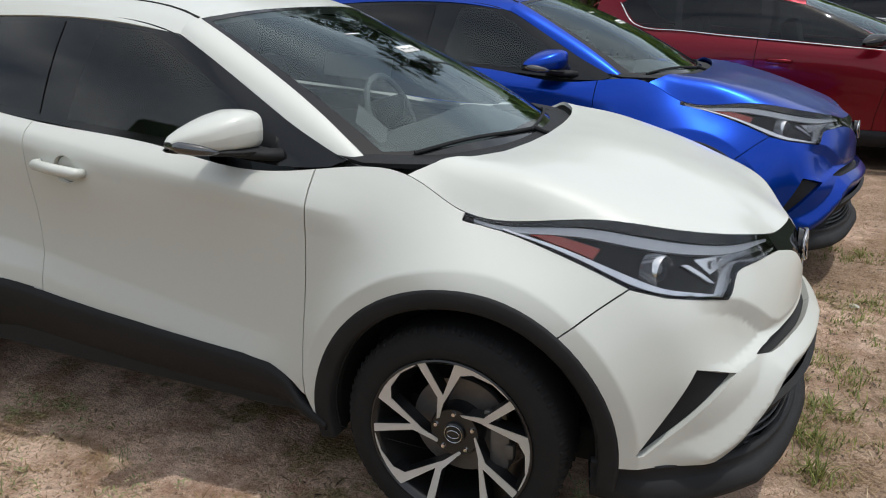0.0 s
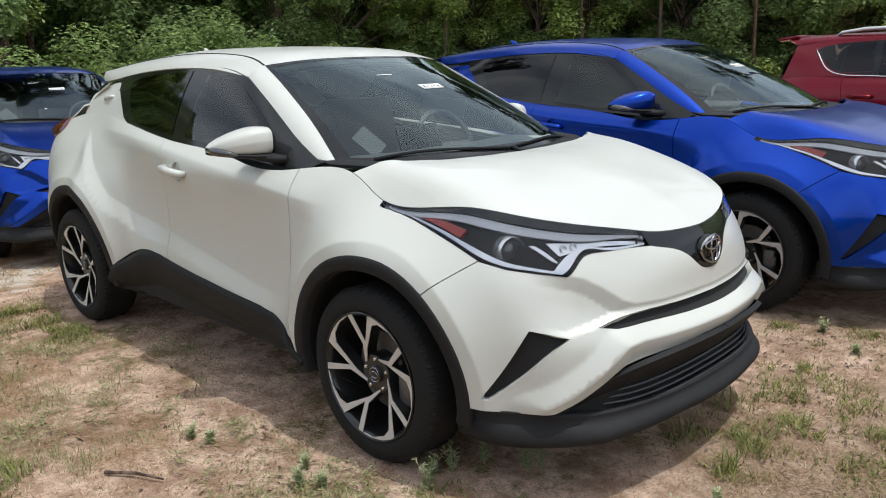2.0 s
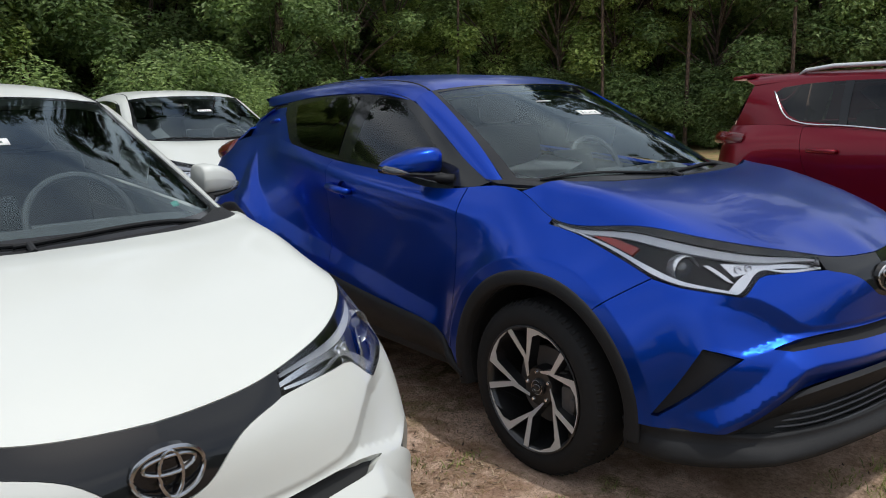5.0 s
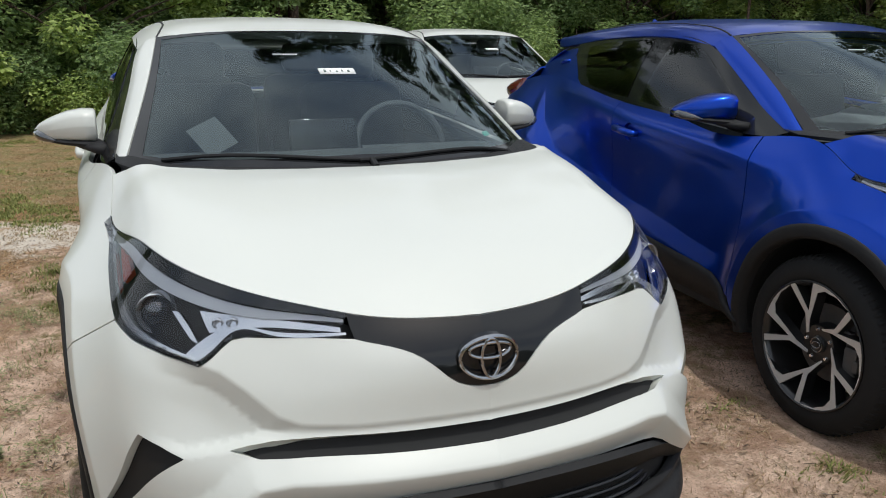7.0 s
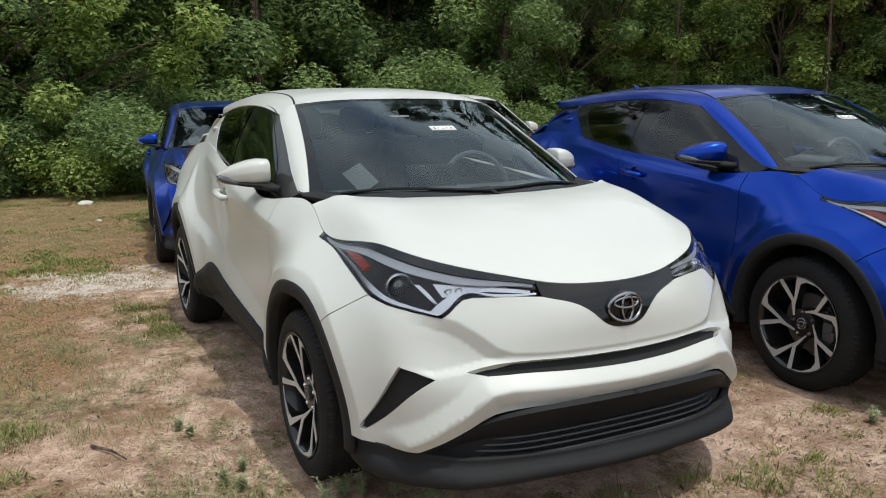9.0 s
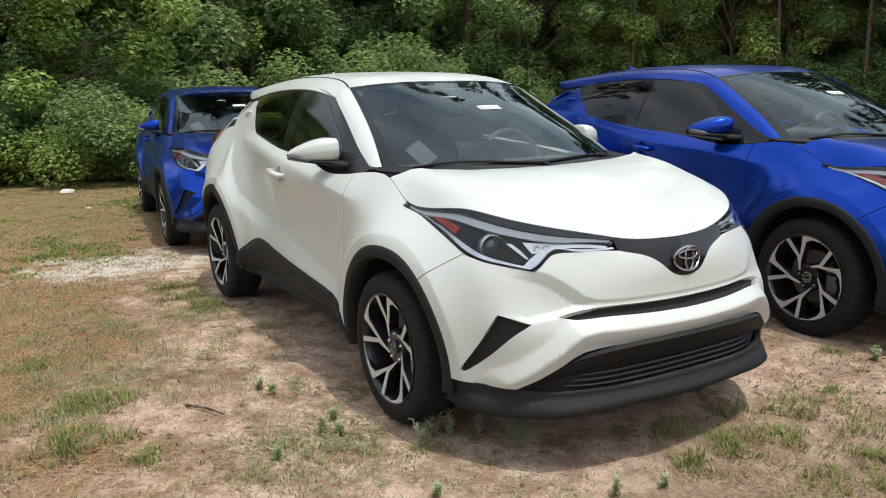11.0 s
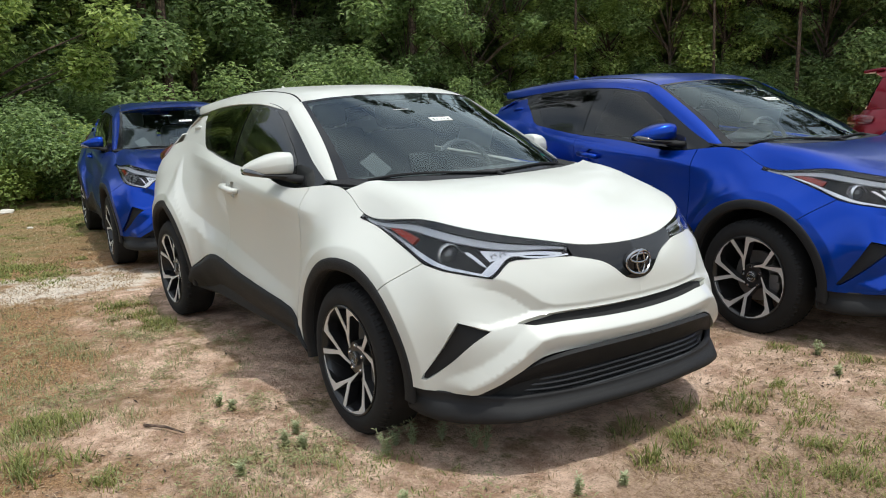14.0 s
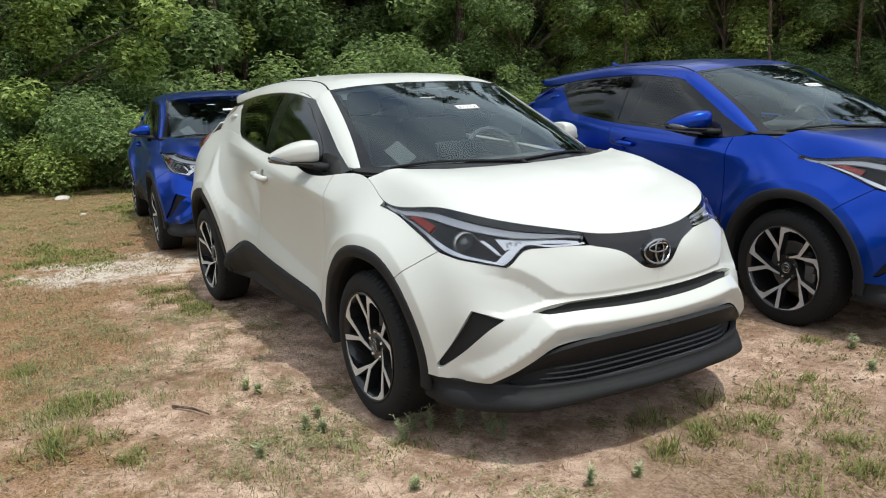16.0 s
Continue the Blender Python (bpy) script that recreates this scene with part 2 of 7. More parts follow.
def panel(surf, outer, holes=(), offset=0.0, lip=0.014, step=0.03, gap=0.0, lines=()):
    """A sheet of the surface inside an outline in uv, less holes, with a lip turned inwards. Returns points (x, w, z), faces, normals."""
    loops = [resample(np.array(l, float), step * 0.7) for l in (outer, *holes)]
    if gap:
        for k, l in enumerate(loops):
            area = 0.5 * np.sum(l[:, 0] * np.roll(l[:, 1], -1) - np.roll(l[:, 0], -1) * l[:, 1])
            t = np.roll(l, -1, 0) - np.roll(l, 1, 0)
            t /= np.linalg.norm(t, axis=1, keepdims=True) + 1e-9
            nrm = np.stack([-t[:, 1], t[:, 0]], 1) * np.sign(area)
            on_mid = (np.abs(surf.at(l)[:, 1]) < 1e-4)[:, None]
            loops[k] = np.where(on_mid, l, l + nrm * (gap if k == 0 else -gap))
    edge = np.concatenate(loops)
    extra, extra_e = [], []
    for l in lines:
        q = resample(np.vstack([l, l[::-1][1:-1]]), step * 0.8)
        q = q[: len(q) // 2 + 1]
        ok = within_loop(q, loops[0])
        for h_ in loops[1:]:
            ok &= ~within_loop(q, h_)
        ok &= np.sqrt(((q[:, None] - edge[None]) ** 2).sum(2)).min(1) > step * 0.15
        last = None
        for p_, o_ in zip(q, ok):
            if o_:
                extra.append(p_)
                if last is not None:
                    extra_e.append((last, len(extra) - 1))
                last = len(extra) - 1
            else:
                last = None
    extra = np.array(extra).reshape(-1, 2)
    lo, hi = loops[0].min(0), loops[0].max(0)
    gx, gy = np.meshgrid(np.arange(lo[0] + step / 2, hi[0], step), np.arange(lo[1] + step / 2, hi[1], step))
    pts = np.stack([gx.ravel() + 0.25 * step * ((np.arange(gx.size) // gx.shape[1]) % 2), gy.ravel()], 1)
    keep = within_loop(pts, loops[0])
    for l in loops[1:]:
        keep &= ~within_loop(pts, l)
    pts = pts[keep]
    if len(pts):
        near = np.concatenate([np.sqrt(((c[:, None] - np.concatenate([edge, extra])[None]) ** 2).sum(2)).min(1) for c in np.array_split(pts, max(1, len(pts) // 400))])
        pts = pts[near > step * 0.45]
    allp = np.concatenate([edge, extra, pts])
    cons, start = [], 0
    for l in loops:
        cons += [(start + i, start + (i + 1) % len(l)) for i in range(len(l))]
        start += len(l)
    cons += [(start + a, start + b) for a, b in extra_e]
    vs, _, fs, _, _, _ = delaunay_2d_cdt([Vector(p) for p in allp], cons, [], 0, 1e-5)
    uv = np.array([v[:] for v in vs])
    tri = np.array([f[:] for f in fs])
    mid = uv[tri].mean(1)
    keep = within_loop(mid, loops[0])
    for l in loops[1:]:
        keep &= ~within_loop(mid, l)
    tri = tri[keep]
    nrm = surf.normal(uv)
    pos = surf.at(uv) + nrm * offset
    fn = np.cross(pos[tri[:, 1]] - pos[tri[:, 0]], pos[tri[:, 2]] - pos[tri[:, 0]])
    turn = (fn * nrm[tri[:, 0]]).sum(1) < 0
    tri[turn] = tri[turn][:, ::-1]
    faces = [tuple(t) for t in tri]
    pos, nl = list(pos), list(nrm)
    if lip:
        for nth, l in enumerate(loops):
            base = len(pos)
            q, n = surf.at(l), surf.normal(l)
            d = np.roll(q, -1, 0) - np.roll(q, 1, 0)
            side = np.cross(d, n)
            side /= np.linalg.norm(side, axis=1, keepdims=True) + 1e-9
            outward = ((q - q.mean(0)) * side).sum() > 0
            if outward == (nth > 0):
                side = -side
            for a, b, s in zip(q, n, side):
                pos += [a + b * offset, a + b * (offset - lip)]
                nl += [s, s]
            k = len(l)
            first_n = np.cross(q[1] - q[0], (n[0] * -lip))
            turned = (first_n * side[0]).sum() < 0
            ring_f = [(base + 2 * i, base + 2 * ((i + 1) % k), base + 2 * ((i + 1) % k) + 1, base + 2 * i + 1) for i in range(k) if max(q[i][1], q[(i + 1) % k][1]) > 1e-4]
            faces += [f[::-1] for f in ring_f] if turned else ring_f
    return np.array(pos), faces, np.array(nl)


def mesh_of(name, pieces, mat, flip=False):
    """One mesh out of (points x/w/z, faces, normals or None); w is to the car's right, y = -w. flip: the left side's mirror image."""
    vs, fs, ns, sm = [], [], [], False
    for pos, faces, nrm in pieces:
        base = len(vs)
        s = 1 if flip else -1
        vs += [(p[0], s * p[1], p[2]) for p in pos]
        if nrm is not None:
            sm = True
            ns += [(n[0], s * n[1], n[2]) for n in nrm]
        else:
            ns += [(0, 0, 0)] * len(pos)
        fs += [tuple(base + i for i in (f if flip else f[::-1])) for f in faces]
    me = bpy.data.meshes.new(name)
    me.from_pydata(vs, [], fs)
    me.validate()
    me.materials.append(mat)
    me.polygons.foreach_set("use_smooth", [True] * len(me.polygons))
    if sm and len(me.vertices) == len(ns):
        me.normals_split_custom_set_from_vertices(ns)
    me.update()
    return me


def bm_mesh(name, bm, mat, smooth=40):
    for f in bm.faces:
        f.smooth = True
    me = bpy.data.meshes.new(name)
    bm.to_mesh(me)
    bm.free()
    me.materials.append(mat)
    if smooth:
        me.set_sharp_from_angle(angle=radians(smooth))
    return me


def box(bm, size, at, bevel=0.0, rot=None, seg=2):
    """Adds a box with rounded edges to bm."""
    made = bmesh.ops.create_cube(bm, size=1.0)["verts"]
    bmesh.ops.scale(bm, vec=size, verts=made)
    if bevel:
        es = list({e for v in made for e in v.link_edges})
        r = bmesh.ops.bevel(bm, geom=es, offset=bevel, segments=seg, affect="EDGES", profile=0.5)
        made = list({v for f in r["faces"] for v in f.verts} | {v for v in made if v.is_valid})
    if rot is not None:
        bmesh.ops.transform(bm, matrix=rot.to_4x4(), verts=made)
    bmesh.ops.translate(bm, vec=at, verts=made)
    return made


def tube(bm, pts, r, seg=8, closed=False, flat=1.0):
    """Adds a tube along points."""
    pts = [Vector(p) for p in pts]
    n = len(pts)
    rr = r if isinstance(r, (list, tuple)) else [r] * n
    rings = []
    up = Vector((0, 0, 1))
    for i, p in enumerate(pts):
        a = pts[(i - 1) % n] if closed or i else p
        b = pts[(i + 1) % n] if closed or i < n - 1 else p
        d = (b - a).normalized()
        s = d.cross(up)
        s = s.normalized() if s.length > 1e-4 else Vector((1, 0, 0))
        t = s.cross(d).normalized()
        rings.append([bm.verts.new(p + (s * math.cos(2 * math.pi * k / seg) + t * flat * math.sin(2 * math.pi * k / seg)) * rr[i]) for k in range(seg)])
    for i in range(n if closed else n - 1):
        a, b = rings[i], rings[(i + 1) % n]
        for k in range(seg):
            bm.faces.new((a[k], a[(k + 1) % seg], b[(k + 1) % seg], b[k]))
    if not closed:
        bm.faces.new(rings[0][::-1])
        bm.faces.new(rings[-1])


def lathe(bm, prof, seg=48, axis="y"):
    """Adds a body turned round the y axis from (radius, y) points."""
    rings = []
    for r, y in prof:
        rings.append([bm.verts.new((r * math.cos(2 * math.pi * k / seg), y, r * math.sin(2 * math.pi * k / seg))) for k in range(seg)] if r > 1e-5 else [bm.verts.new((0, y, 0))])
    for a, b in zip(rings, rings[1:]):
        for k in range(seg):
            j = (k + 1) % seg
            f = [a[k % len(a)], a[j % len(a)], b[j % len(b)], b[k % len(b)]]
            f = [v for i, v in enumerate(f) if v not in f[:i]]
            if len(f) > 2:
                bm.faces.new(f)




# ---- the crossover ----
# Body below the belt line: each row runs from the rear middle round the right side to the front middle (x forward, w to the side, z up).
def row(xs, ws, zs):
    return [(x, w, z) for x, w, z in zip(xs, ws, zs)]


def ease(a, lo, hi):
    t = np.clip((a - lo) / (hi - lo), 0, 1)
    return t * t * (3 - 2 * t)


def away(pw, pz, line):
    """Distance of points from a polyline."""
    best = np.full(len(pw), 9.0)
    for (a, b), (c, d) in zip(line, line[1:]):
        t = np.clip(((pw - a) * (c - a) + (pz - b) * (d - b)) / ((c - a) ** 2 + (d - b) ** 2), 0, 1)
        best = np.minimum(best, np.hypot(pw - a - t * (c - a), pz - b - t * (d - b)))
    return best


BAR_LINE = ((0, 0.564), (0.25, 0.564), (0.44, 0.563), (0.50, 0.55), (0.58, 0.475), (0.66, 0.405), (0.72, 0.36))
LEDGE_LINE = ((0.50, 0.627), (0.555, 0.612), (0.648, 0.590), (0.735, 0.612))
CHEEK_LINE = ((0, 0.664), (0.3, 0.663), (0.41, 0.668), (0.455, 0.685), (0.513, 0.735), (0.56, 0.768), (0.66, 0.80))
SHOULDER_LINE = ((-2.4, 1.15), (-1.6, 1.10), (-1.1, 1.04), (-0.68, 0.995), (-0.46, 0.965), (-0.25, 0.94))
LOWER_LINE = ((-2.55, 1.13), (-2.39, 0.955), (-2.18, 0.80), (-1.885, 0.715), (-1.5, 0.672), (-1.13, 0.616), (-0.8, 0.563), (-0.62, 0.54))


def soft(d, e=0.025):
    """Clamp to 0..1 with rounded corners."""
    return np.clip(d, 0, 1) if e == 0 else 0.5 * (np.sqrt(d * d + e) - np.sqrt((d - 1) ** 2 + e) + 1)


def creases(p):
    """Feature lines pressed into the body: wheel flares, haunch, shoulder, lower door, bumper bar and cheek."""
    x, w, z = p[:, 0], p[:, 1], p[:, 2]
    dx, dw = np.zeros(len(p)), np.zeros(len(p))
    side = ease(w, 0.55, 0.72)
    r = np.hypot(x - 0.02, z - 0.345)
    dw += side * (0.032 * np.clip((0.64 - r) / 0.135, 0, 1) ** 2 - 0.008 * ease(0.75 - r, 0, 0.2))
    dw += side * 0.005 * soft((0.68 - r) / 0.08) * ease(-x, -0.15, 0.02) * ease(z, 0.5, 0.62) * ease(x, -0.62, -0.45)
    r = np.hypot(x + 2.61, z - 0.345)
    dw += side * (0.026 * np.clip((0.66 - r) / 0.135, 0, 1) ** 2 - 0.012 * ease(0.75 - r, 0, 0.25))
    zs = np.interp(x, (-2.4, -1.6, -1.1, -0.68, -0.46, -0.25), (1.15, 1.10, 1.04, 0.995, 0.965, 0.94))
    dw += 0.011 * soft(1 - np.abs(z - zs) / 0.075, 0.004) * ease(x, -2.45, -2.2) * ease(-x, 0.25, 0.42)
    zl = np.interp(x, (-2.55, -2.39, -2.18, -1.885, -1.5, -1.13, -0.8, -0.62), (1.13, 0.955, 0.80, 0.715, 0.672, 0.616, 0.563, 0.54))
    dw += np.interp(x, (-2.0, -1.6), (0.022, 0.015)) * soft((zl - z) / 0.085, 0.002) * ease(x, -2.62, -2.45) * ease(-x, 0.5, 0.68)
    nose = ease(x, 0.52, 0.64)
    k = soft(1 - away(w, z, BAR_LINE) / 0.058, 0.002) * nose
    dx += 0.030 * k
    dw += 0.012 * k * ease(w, 0.4, 0.55)
    roof_ = np.interp(w, [c[0] for c in CHEEK_LINE], [c[1] for c in CHEEK_LINE])
    floor_ = np.interp(w, (0, 0.42, 0.50, 0.555, 0.648, 0.735), (0.64, 0.638, 0.627, 0.612, 0.590, 0.612))
    k = np.clip(away(w, z, CHEEK_LINE) / 0.05, 0, 1) * np.clip((z - floor_) / 0.018, 0, 1) * (z < roof_) * (1 - ease(w, 0.58, 0.74)) * nose
    dx -= 0.020 * k
    dw -= 0.006 * k * ease(w, 0.02, 0.2)
    dx += 0.006 * soft(1 - away(w, z, CHEEK_LINE) / 0.10, 0.004) * nose
    return p + np.stack([dx, dw, np.zeros(len(p))], 1)


BODY_GRID = [
        row((-3.36, -3.34, -3.22, -2.98, -2.64, -2.25, -1.9, -1.5, -1.0, -0.47, -0.30, 0.0, 0.30, 0.52, 0.705, 0.86, 0.90, 0.91),
            (0, 0.42, 0.70, 0.83, 0.865, 0.835, 0.82, 0.83, 0.83, 0.85, 0.86, 0.868, 0.862, 0.80, 0.70, 0.45, 0.2, 0),
            (0.28, 0.28, 0.27, 0.25, 0.25, 0.25, 0.25, 0.25, 0.25, 0.25, 0.25, 0.25, 0.25, 0.26, 0.28, 0.29, 0.29, 0.29)),
        row((-3.40, -3.38, -3.26, -3.0, -2.64, -2.25, -1.9, -1.5, -1.0, -0.47, -0.30, 0.0, 0.31, 0.545, 0.715, 0.86, 0.905, 0.915),
            (0, 0.42, 0.72, 0.855, 0.882, 0.862, 0.84, 0.852, 0.864, 0.872, 0.877, 0.882, 0.87, 0.80, 0.70, 0.45, 0.2, 0),
            (0.44, 0.44, 0.43, 0.42, 0.42, 0.42, 0.48, 0.45, 0.42, 0.40, 0.40, 0.40, 0.41, 0.41, 0.41, 0.42, 0.42, 0.42)),
        row((-3.43, -3.41, -3.28, -3.0, -2.64, -2.25, -1.9, -1.5, -1.0, -0.47, -0.30, 0.0, 0.31, 0.565, 0.715, 0.865, 0.93, 0.945),
            (0, 0.42, 0.735, 0.87, 0.895, 0.88, 0.828, 0.836, 0.850, 0.868, 0.882, 0.893, 0.873, 0.80, 0.70, 0.46, 0.2, 0),
            (0.60, 0.60, 0.60, 0.60, 0.60, 0.60, 0.60, 0.58, 0.55, 0.55, 0.55, 0.55, 0.54, 0.54, 0.545, 0.545, 0.55, 0.55)),
        row((-3.43, -3.41, -3.28, -3.0, -2.64, -2.25, -1.9, -1.5, -1.0, -0.47, -0.30, 0.0, 0.31, 0.56, 0.695, 0.822, 0.885, 0.90),
            (0, 0.42, 0.735, 0.865, 0.892, 0.872, 0.806, 0.822, 0.840, 0.862, 0.877, 0.895, 0.868, 0.796, 0.685, 0.47, 0.2, 0),
            (0.76, 0.76, 0.76, 0.78, 0.79, 0.76, 0.75, 0.72, 0.70, 0.70, 0.70, 0.68, 0.65, 0.63, 0.62, 0.615, 0.62, 0.62)),
        row((-3.40, -3.38, -3.26, -3.0, -2.64, -2.25, -1.9, -1.5, -1.0, -0.47, -0.30, 0.0, 0.31, 0.545, 0.68, 0.81, 0.875, 0.89),
            (0, 0.42, 0.72, 0.835, 0.85, 0.828, 0.80, 0.826, 0.843, 0.858, 0.866, 0.882, 0.846, 0.778, 0.66, 0.44, 0.2, 0),
            (0.90, 0.90, 0.90, 0.93, 0.94, 0.92, 0.92, 0.88, 0.85, 0.85, 0.85, 0.80, 0.76, 0.73, 0.70, 0.70, 0.70, 0.70)),
        row((-3.34, -3.32, -3.21, -2.98, -2.64, -2.25, -1.9, -1.5, -1.0, -0.47, -0.30, 0.0, 0.30, 0.525, 0.68, 0.79, 0.86, 0.885),
            (0, 0.42, 0.715, 0.785, 0.772, 0.768, 0.80, 0.840, 0.856, 0.846, 0.826, 0.836, 0.794, 0.738, 0.615, 0.41, 0.2, 0),
            (1.02, 1.02, 1.02, 1.06, 1.08, 1.08, 1.08, 1.04, 1.0, 0.98, 0.98, 0.89, 0.86, 0.82, 0.78, 0.79, 0.79, 0.79)),
        row((-3.24, -3.22, -3.14, -2.96, -2.64, -2.25, -1.9, -1.5, -1.0, -0.47, -0.25, 0.0, 0.32, 0.51, 0.66, 0.755, 0.80, 0.835),
            (0, 0.42, 0.655, 0.705, 0.695, 0.715, 0.742, 0.77, 0.787, 0.795, 0.742, 0.762, 0.695, 0.63, 0.505, 0.345, 0.19, 0),
            (1.12, 1.12, 1.13, 1.17, 1.225, 1.205, 1.16, 1.12, 1.085, 1.063, 1.088, 0.966, 0.982, 0.96, 0.928, 0.897, 0.868, 0.866)),
    ]
BODY = Surface(calm(BODY_GRID, 0.07, 0.045), (-1.2, 0, 0.7), creases)
BODY.stations = BODY.tu[-1] * Surface(BODY_GRID, (0, 0, 0)).tu / Surface(BODY_GRID, (0, 0, 0)).tu[-1]
def rim_at(w=None, x=None):
    """A point of the body's upper edge, a hair inside it: at side distance w (nose) or at length x (wing)."""
    us = np.linspace(BODY.col(10) - 0.12, BODY.col(17), 800)
    p = BODY.at(np.stack([us, np.full(800, BODY.tv[-1])], 1))
    if w is not None:
        k = np.abs(p[:, 1] - w + (p[:, 0] < 0.3) * 9).argmin()
    else:
        k = np.abs(p[:, 0] - x).argmin()
    q = p[k]
    return (q[0] - 0.002, max(0.0, q[1] - 0.004), q[2] + 0.001)


EDGE_W = [rim_at(w=w) for w in (0, 0.17, 0.37, 0.55, 0.645)]
EDGE_W[0] = (EDGE_W[0][0], 0.0, EDGE_W[0][2])
HOOD_BASE = Surface(
    [
        row((0.015, 0.15, 0.32, 0.52, 0.70), (0, 0, 0, 0, 0), (1.083, 1.082, 1.056, 1.004, 0.938)) + [EDGE_W[0]],
        row((0.01, 0.14, 0.30, 0.50, 0.68), (0.2, 0.2, 0.2, 0.2, 0.19), (1.085, 1.081, 1.055, 1.003, 0.938)) + [EDGE_W[1]],
        row((-0.01, 0.12, 0.28, 0.46, 0.61), (0.42, 0.42, 0.42, 0.41, 0.39), (1.09, 1.083, 1.055, 1.006, 0.954)) + [EDGE_W[2]],
        row((-0.06, 0.08, 0.23, 0.38, 0.51), (0.60, 0.59, 0.58, 0.57, 0.56), (1.10, 1.088, 1.059, 1.02, 0.976)) + [EDGE_W[3]],
        row((-0.12, 0.02, 0.16, 0.29, 0.40), (0.68, 0.69, 0.685, 0.67, 0.66), (1.10, 1.062, 1.034, 1.01, 0.986)) + [EDGE_W[4]],
    ],
    (0.2, 0, 0.3),
)


class Field:
    """A thin-plate sheet z(x, w) through scattered points and their mirror images."""

    def __init__(self, pts, stiff=2e-4):
        p = np.array(pts, float)
        p = np.vstack([p, p[p[:, 1] > 0.01] * (1, -1, 1)])
        self.c = p[:, :2]
        n = len(p)
        a = np.zeros((n + 3, n + 3))
        a[:n, :n] = self.kernel(self.c) + stiff * np.eye(n)
        a[:n, n:] = np.c_[np.ones(n), self.c]
        a[n:, :n] = a[:n, n:].T
        self.k = np.linalg.solve(a, np.r_[p[:, 2], 0, 0, 0])

    def kernel(self, q):
        d = ((q[:, None] - self.c[None]) ** 2).sum(2)
        return 0.5 * d * np.log(d + 1e-12)

    def at(self, q):
        q = np.asarray(q, float).reshape(-1, 2)
        z = self.kernel(q) @ self.k[:-3] + np.c_[np.ones(len(q)), q] @ self.k[-3:]
        return np.c_[q, z]

    def normal(self, q):
        q = np.asarray(q, float).reshape(-1, 2)
        e = 2e-3
        zx = (self.at(q + (e, 0))[:, 2] - self.at(q - (e, 0))[:, 2]) / (2 * e)
        zw = (self.at(q + (0, e))[:, 2] - self.at(q - (0, e))[:, 2]) / (2 * e)
        n = np.c_[-zx, -zw, np.ones(len(q))]
        return n / np.linalg.norm(n, axis=1, keepdims=True)


rim_u = np.linspace(BODY.col(10) - 0.12, BODY.col(17), 400)
RIM = BODY.at(np.stack([rim_u, np.full(400, BODY.tv[-1])], 1))
RIM = RIM[RIM[:, 0] > -0.19][::6]
RIM[-1, 1] = 0.0
RIM = RIM + (-0.002, 0, 0.001)
RIM[:, 1] = np.maximum(0, RIM[:, 1] - 0.0005)
HOOD = Field(np.vstack([RIM] + [HOOD_BASE.at(np.stack([np.linspace(0, 0.86, 13) * HOOD_BASE.tu[-1], np.full(13, v)], 1)) for v in HOOD_BASE.tv]), 6e-4)
HOOD_REAR = smooth_line([g[:2] for g in HOOD_BASE.g[:, 0]] + [(-0.17, 0.722)], 16)
HOOD_LOOP = np.vstack([HOOD_REAR, RIM[:, :2]])
WINDSCREEN = Surface(
    [
        row((0.0, -0.015, -0.08, -0.20, -0.33), (0, 0.25, 0.45, 0.6, 0.70), (1.06, 1.06, 1.063, 1.07, 1.082)),
        row((-0.29, -0.30, -0.35, -0.44, -0.54), (0, 0.23, 0.42, 0.55, 0.645), (1.222, 1.221, 1.215, 1.21, 1.21)),
        row((-0.62, -0.63, -0.67, -0.72, -0.78), (0, 0.22, 0.38, 0.50, 0.59), (1.375, 1.373, 1.362, 1.35, 1.34)),
        row((-0.945, -0.95, -0.97, -0.995, -1.02), (0, 0.21, 0.36, 0.46, 0.548), (1.492, 1.49, 1.484, 1.475, 1.464)),
    ],
    (-1.5, 0, 0.9),
)
ROOF = Surface(
    [
        row((-0.945, -1.06, -1.25, -1.7, -2.2, -2.6, -2.87), (0,) * 7, (1.492, 1.525, 1.547, 1.562, 1.548, 1.515, 1.478)),
        row((-0.955, -1.06, -1.25, -1.7, -2.2, -2.6, -2.86), (0.28, 0.28, 0.29, 0.3, 0.29, 0.28, 0.27), (1.487, 1.518, 1.540, 1.556, 1.540, 1.506, 1.472)),
        row((-1.0, -1.08, -1.25, -1.7, -2.2, -2.6, -2.82), (0.49, 0.50, 0.505, 0.51, 0.495, 0.475, 0.455), (1.473, 1.492, 1.512, 1.530, 1.512, 1.482, 1.462)),
        row((-1.02, -1.10, -1.26, -1.7, -2.2, -2.6, -2.80), (0.55, 0.56, 0.565, 0.565, 0.55, 0.53, 0.51), (1.463, 1.474, 1.492, 1.508, 1.490, 1.464, 1.452)),
        row((-1.05, -1.13, -1.28, -1.7, -2.2, -2.6, -2.77), (0.62, 0.625, 0.627, 0.62, 0.595, 0.565, 0.535), (1.418, 1.43, 1.45, 1.463, 1.44, 1.405, 1.398)),
    ],
    (-1.8, 0, 1.0),
)
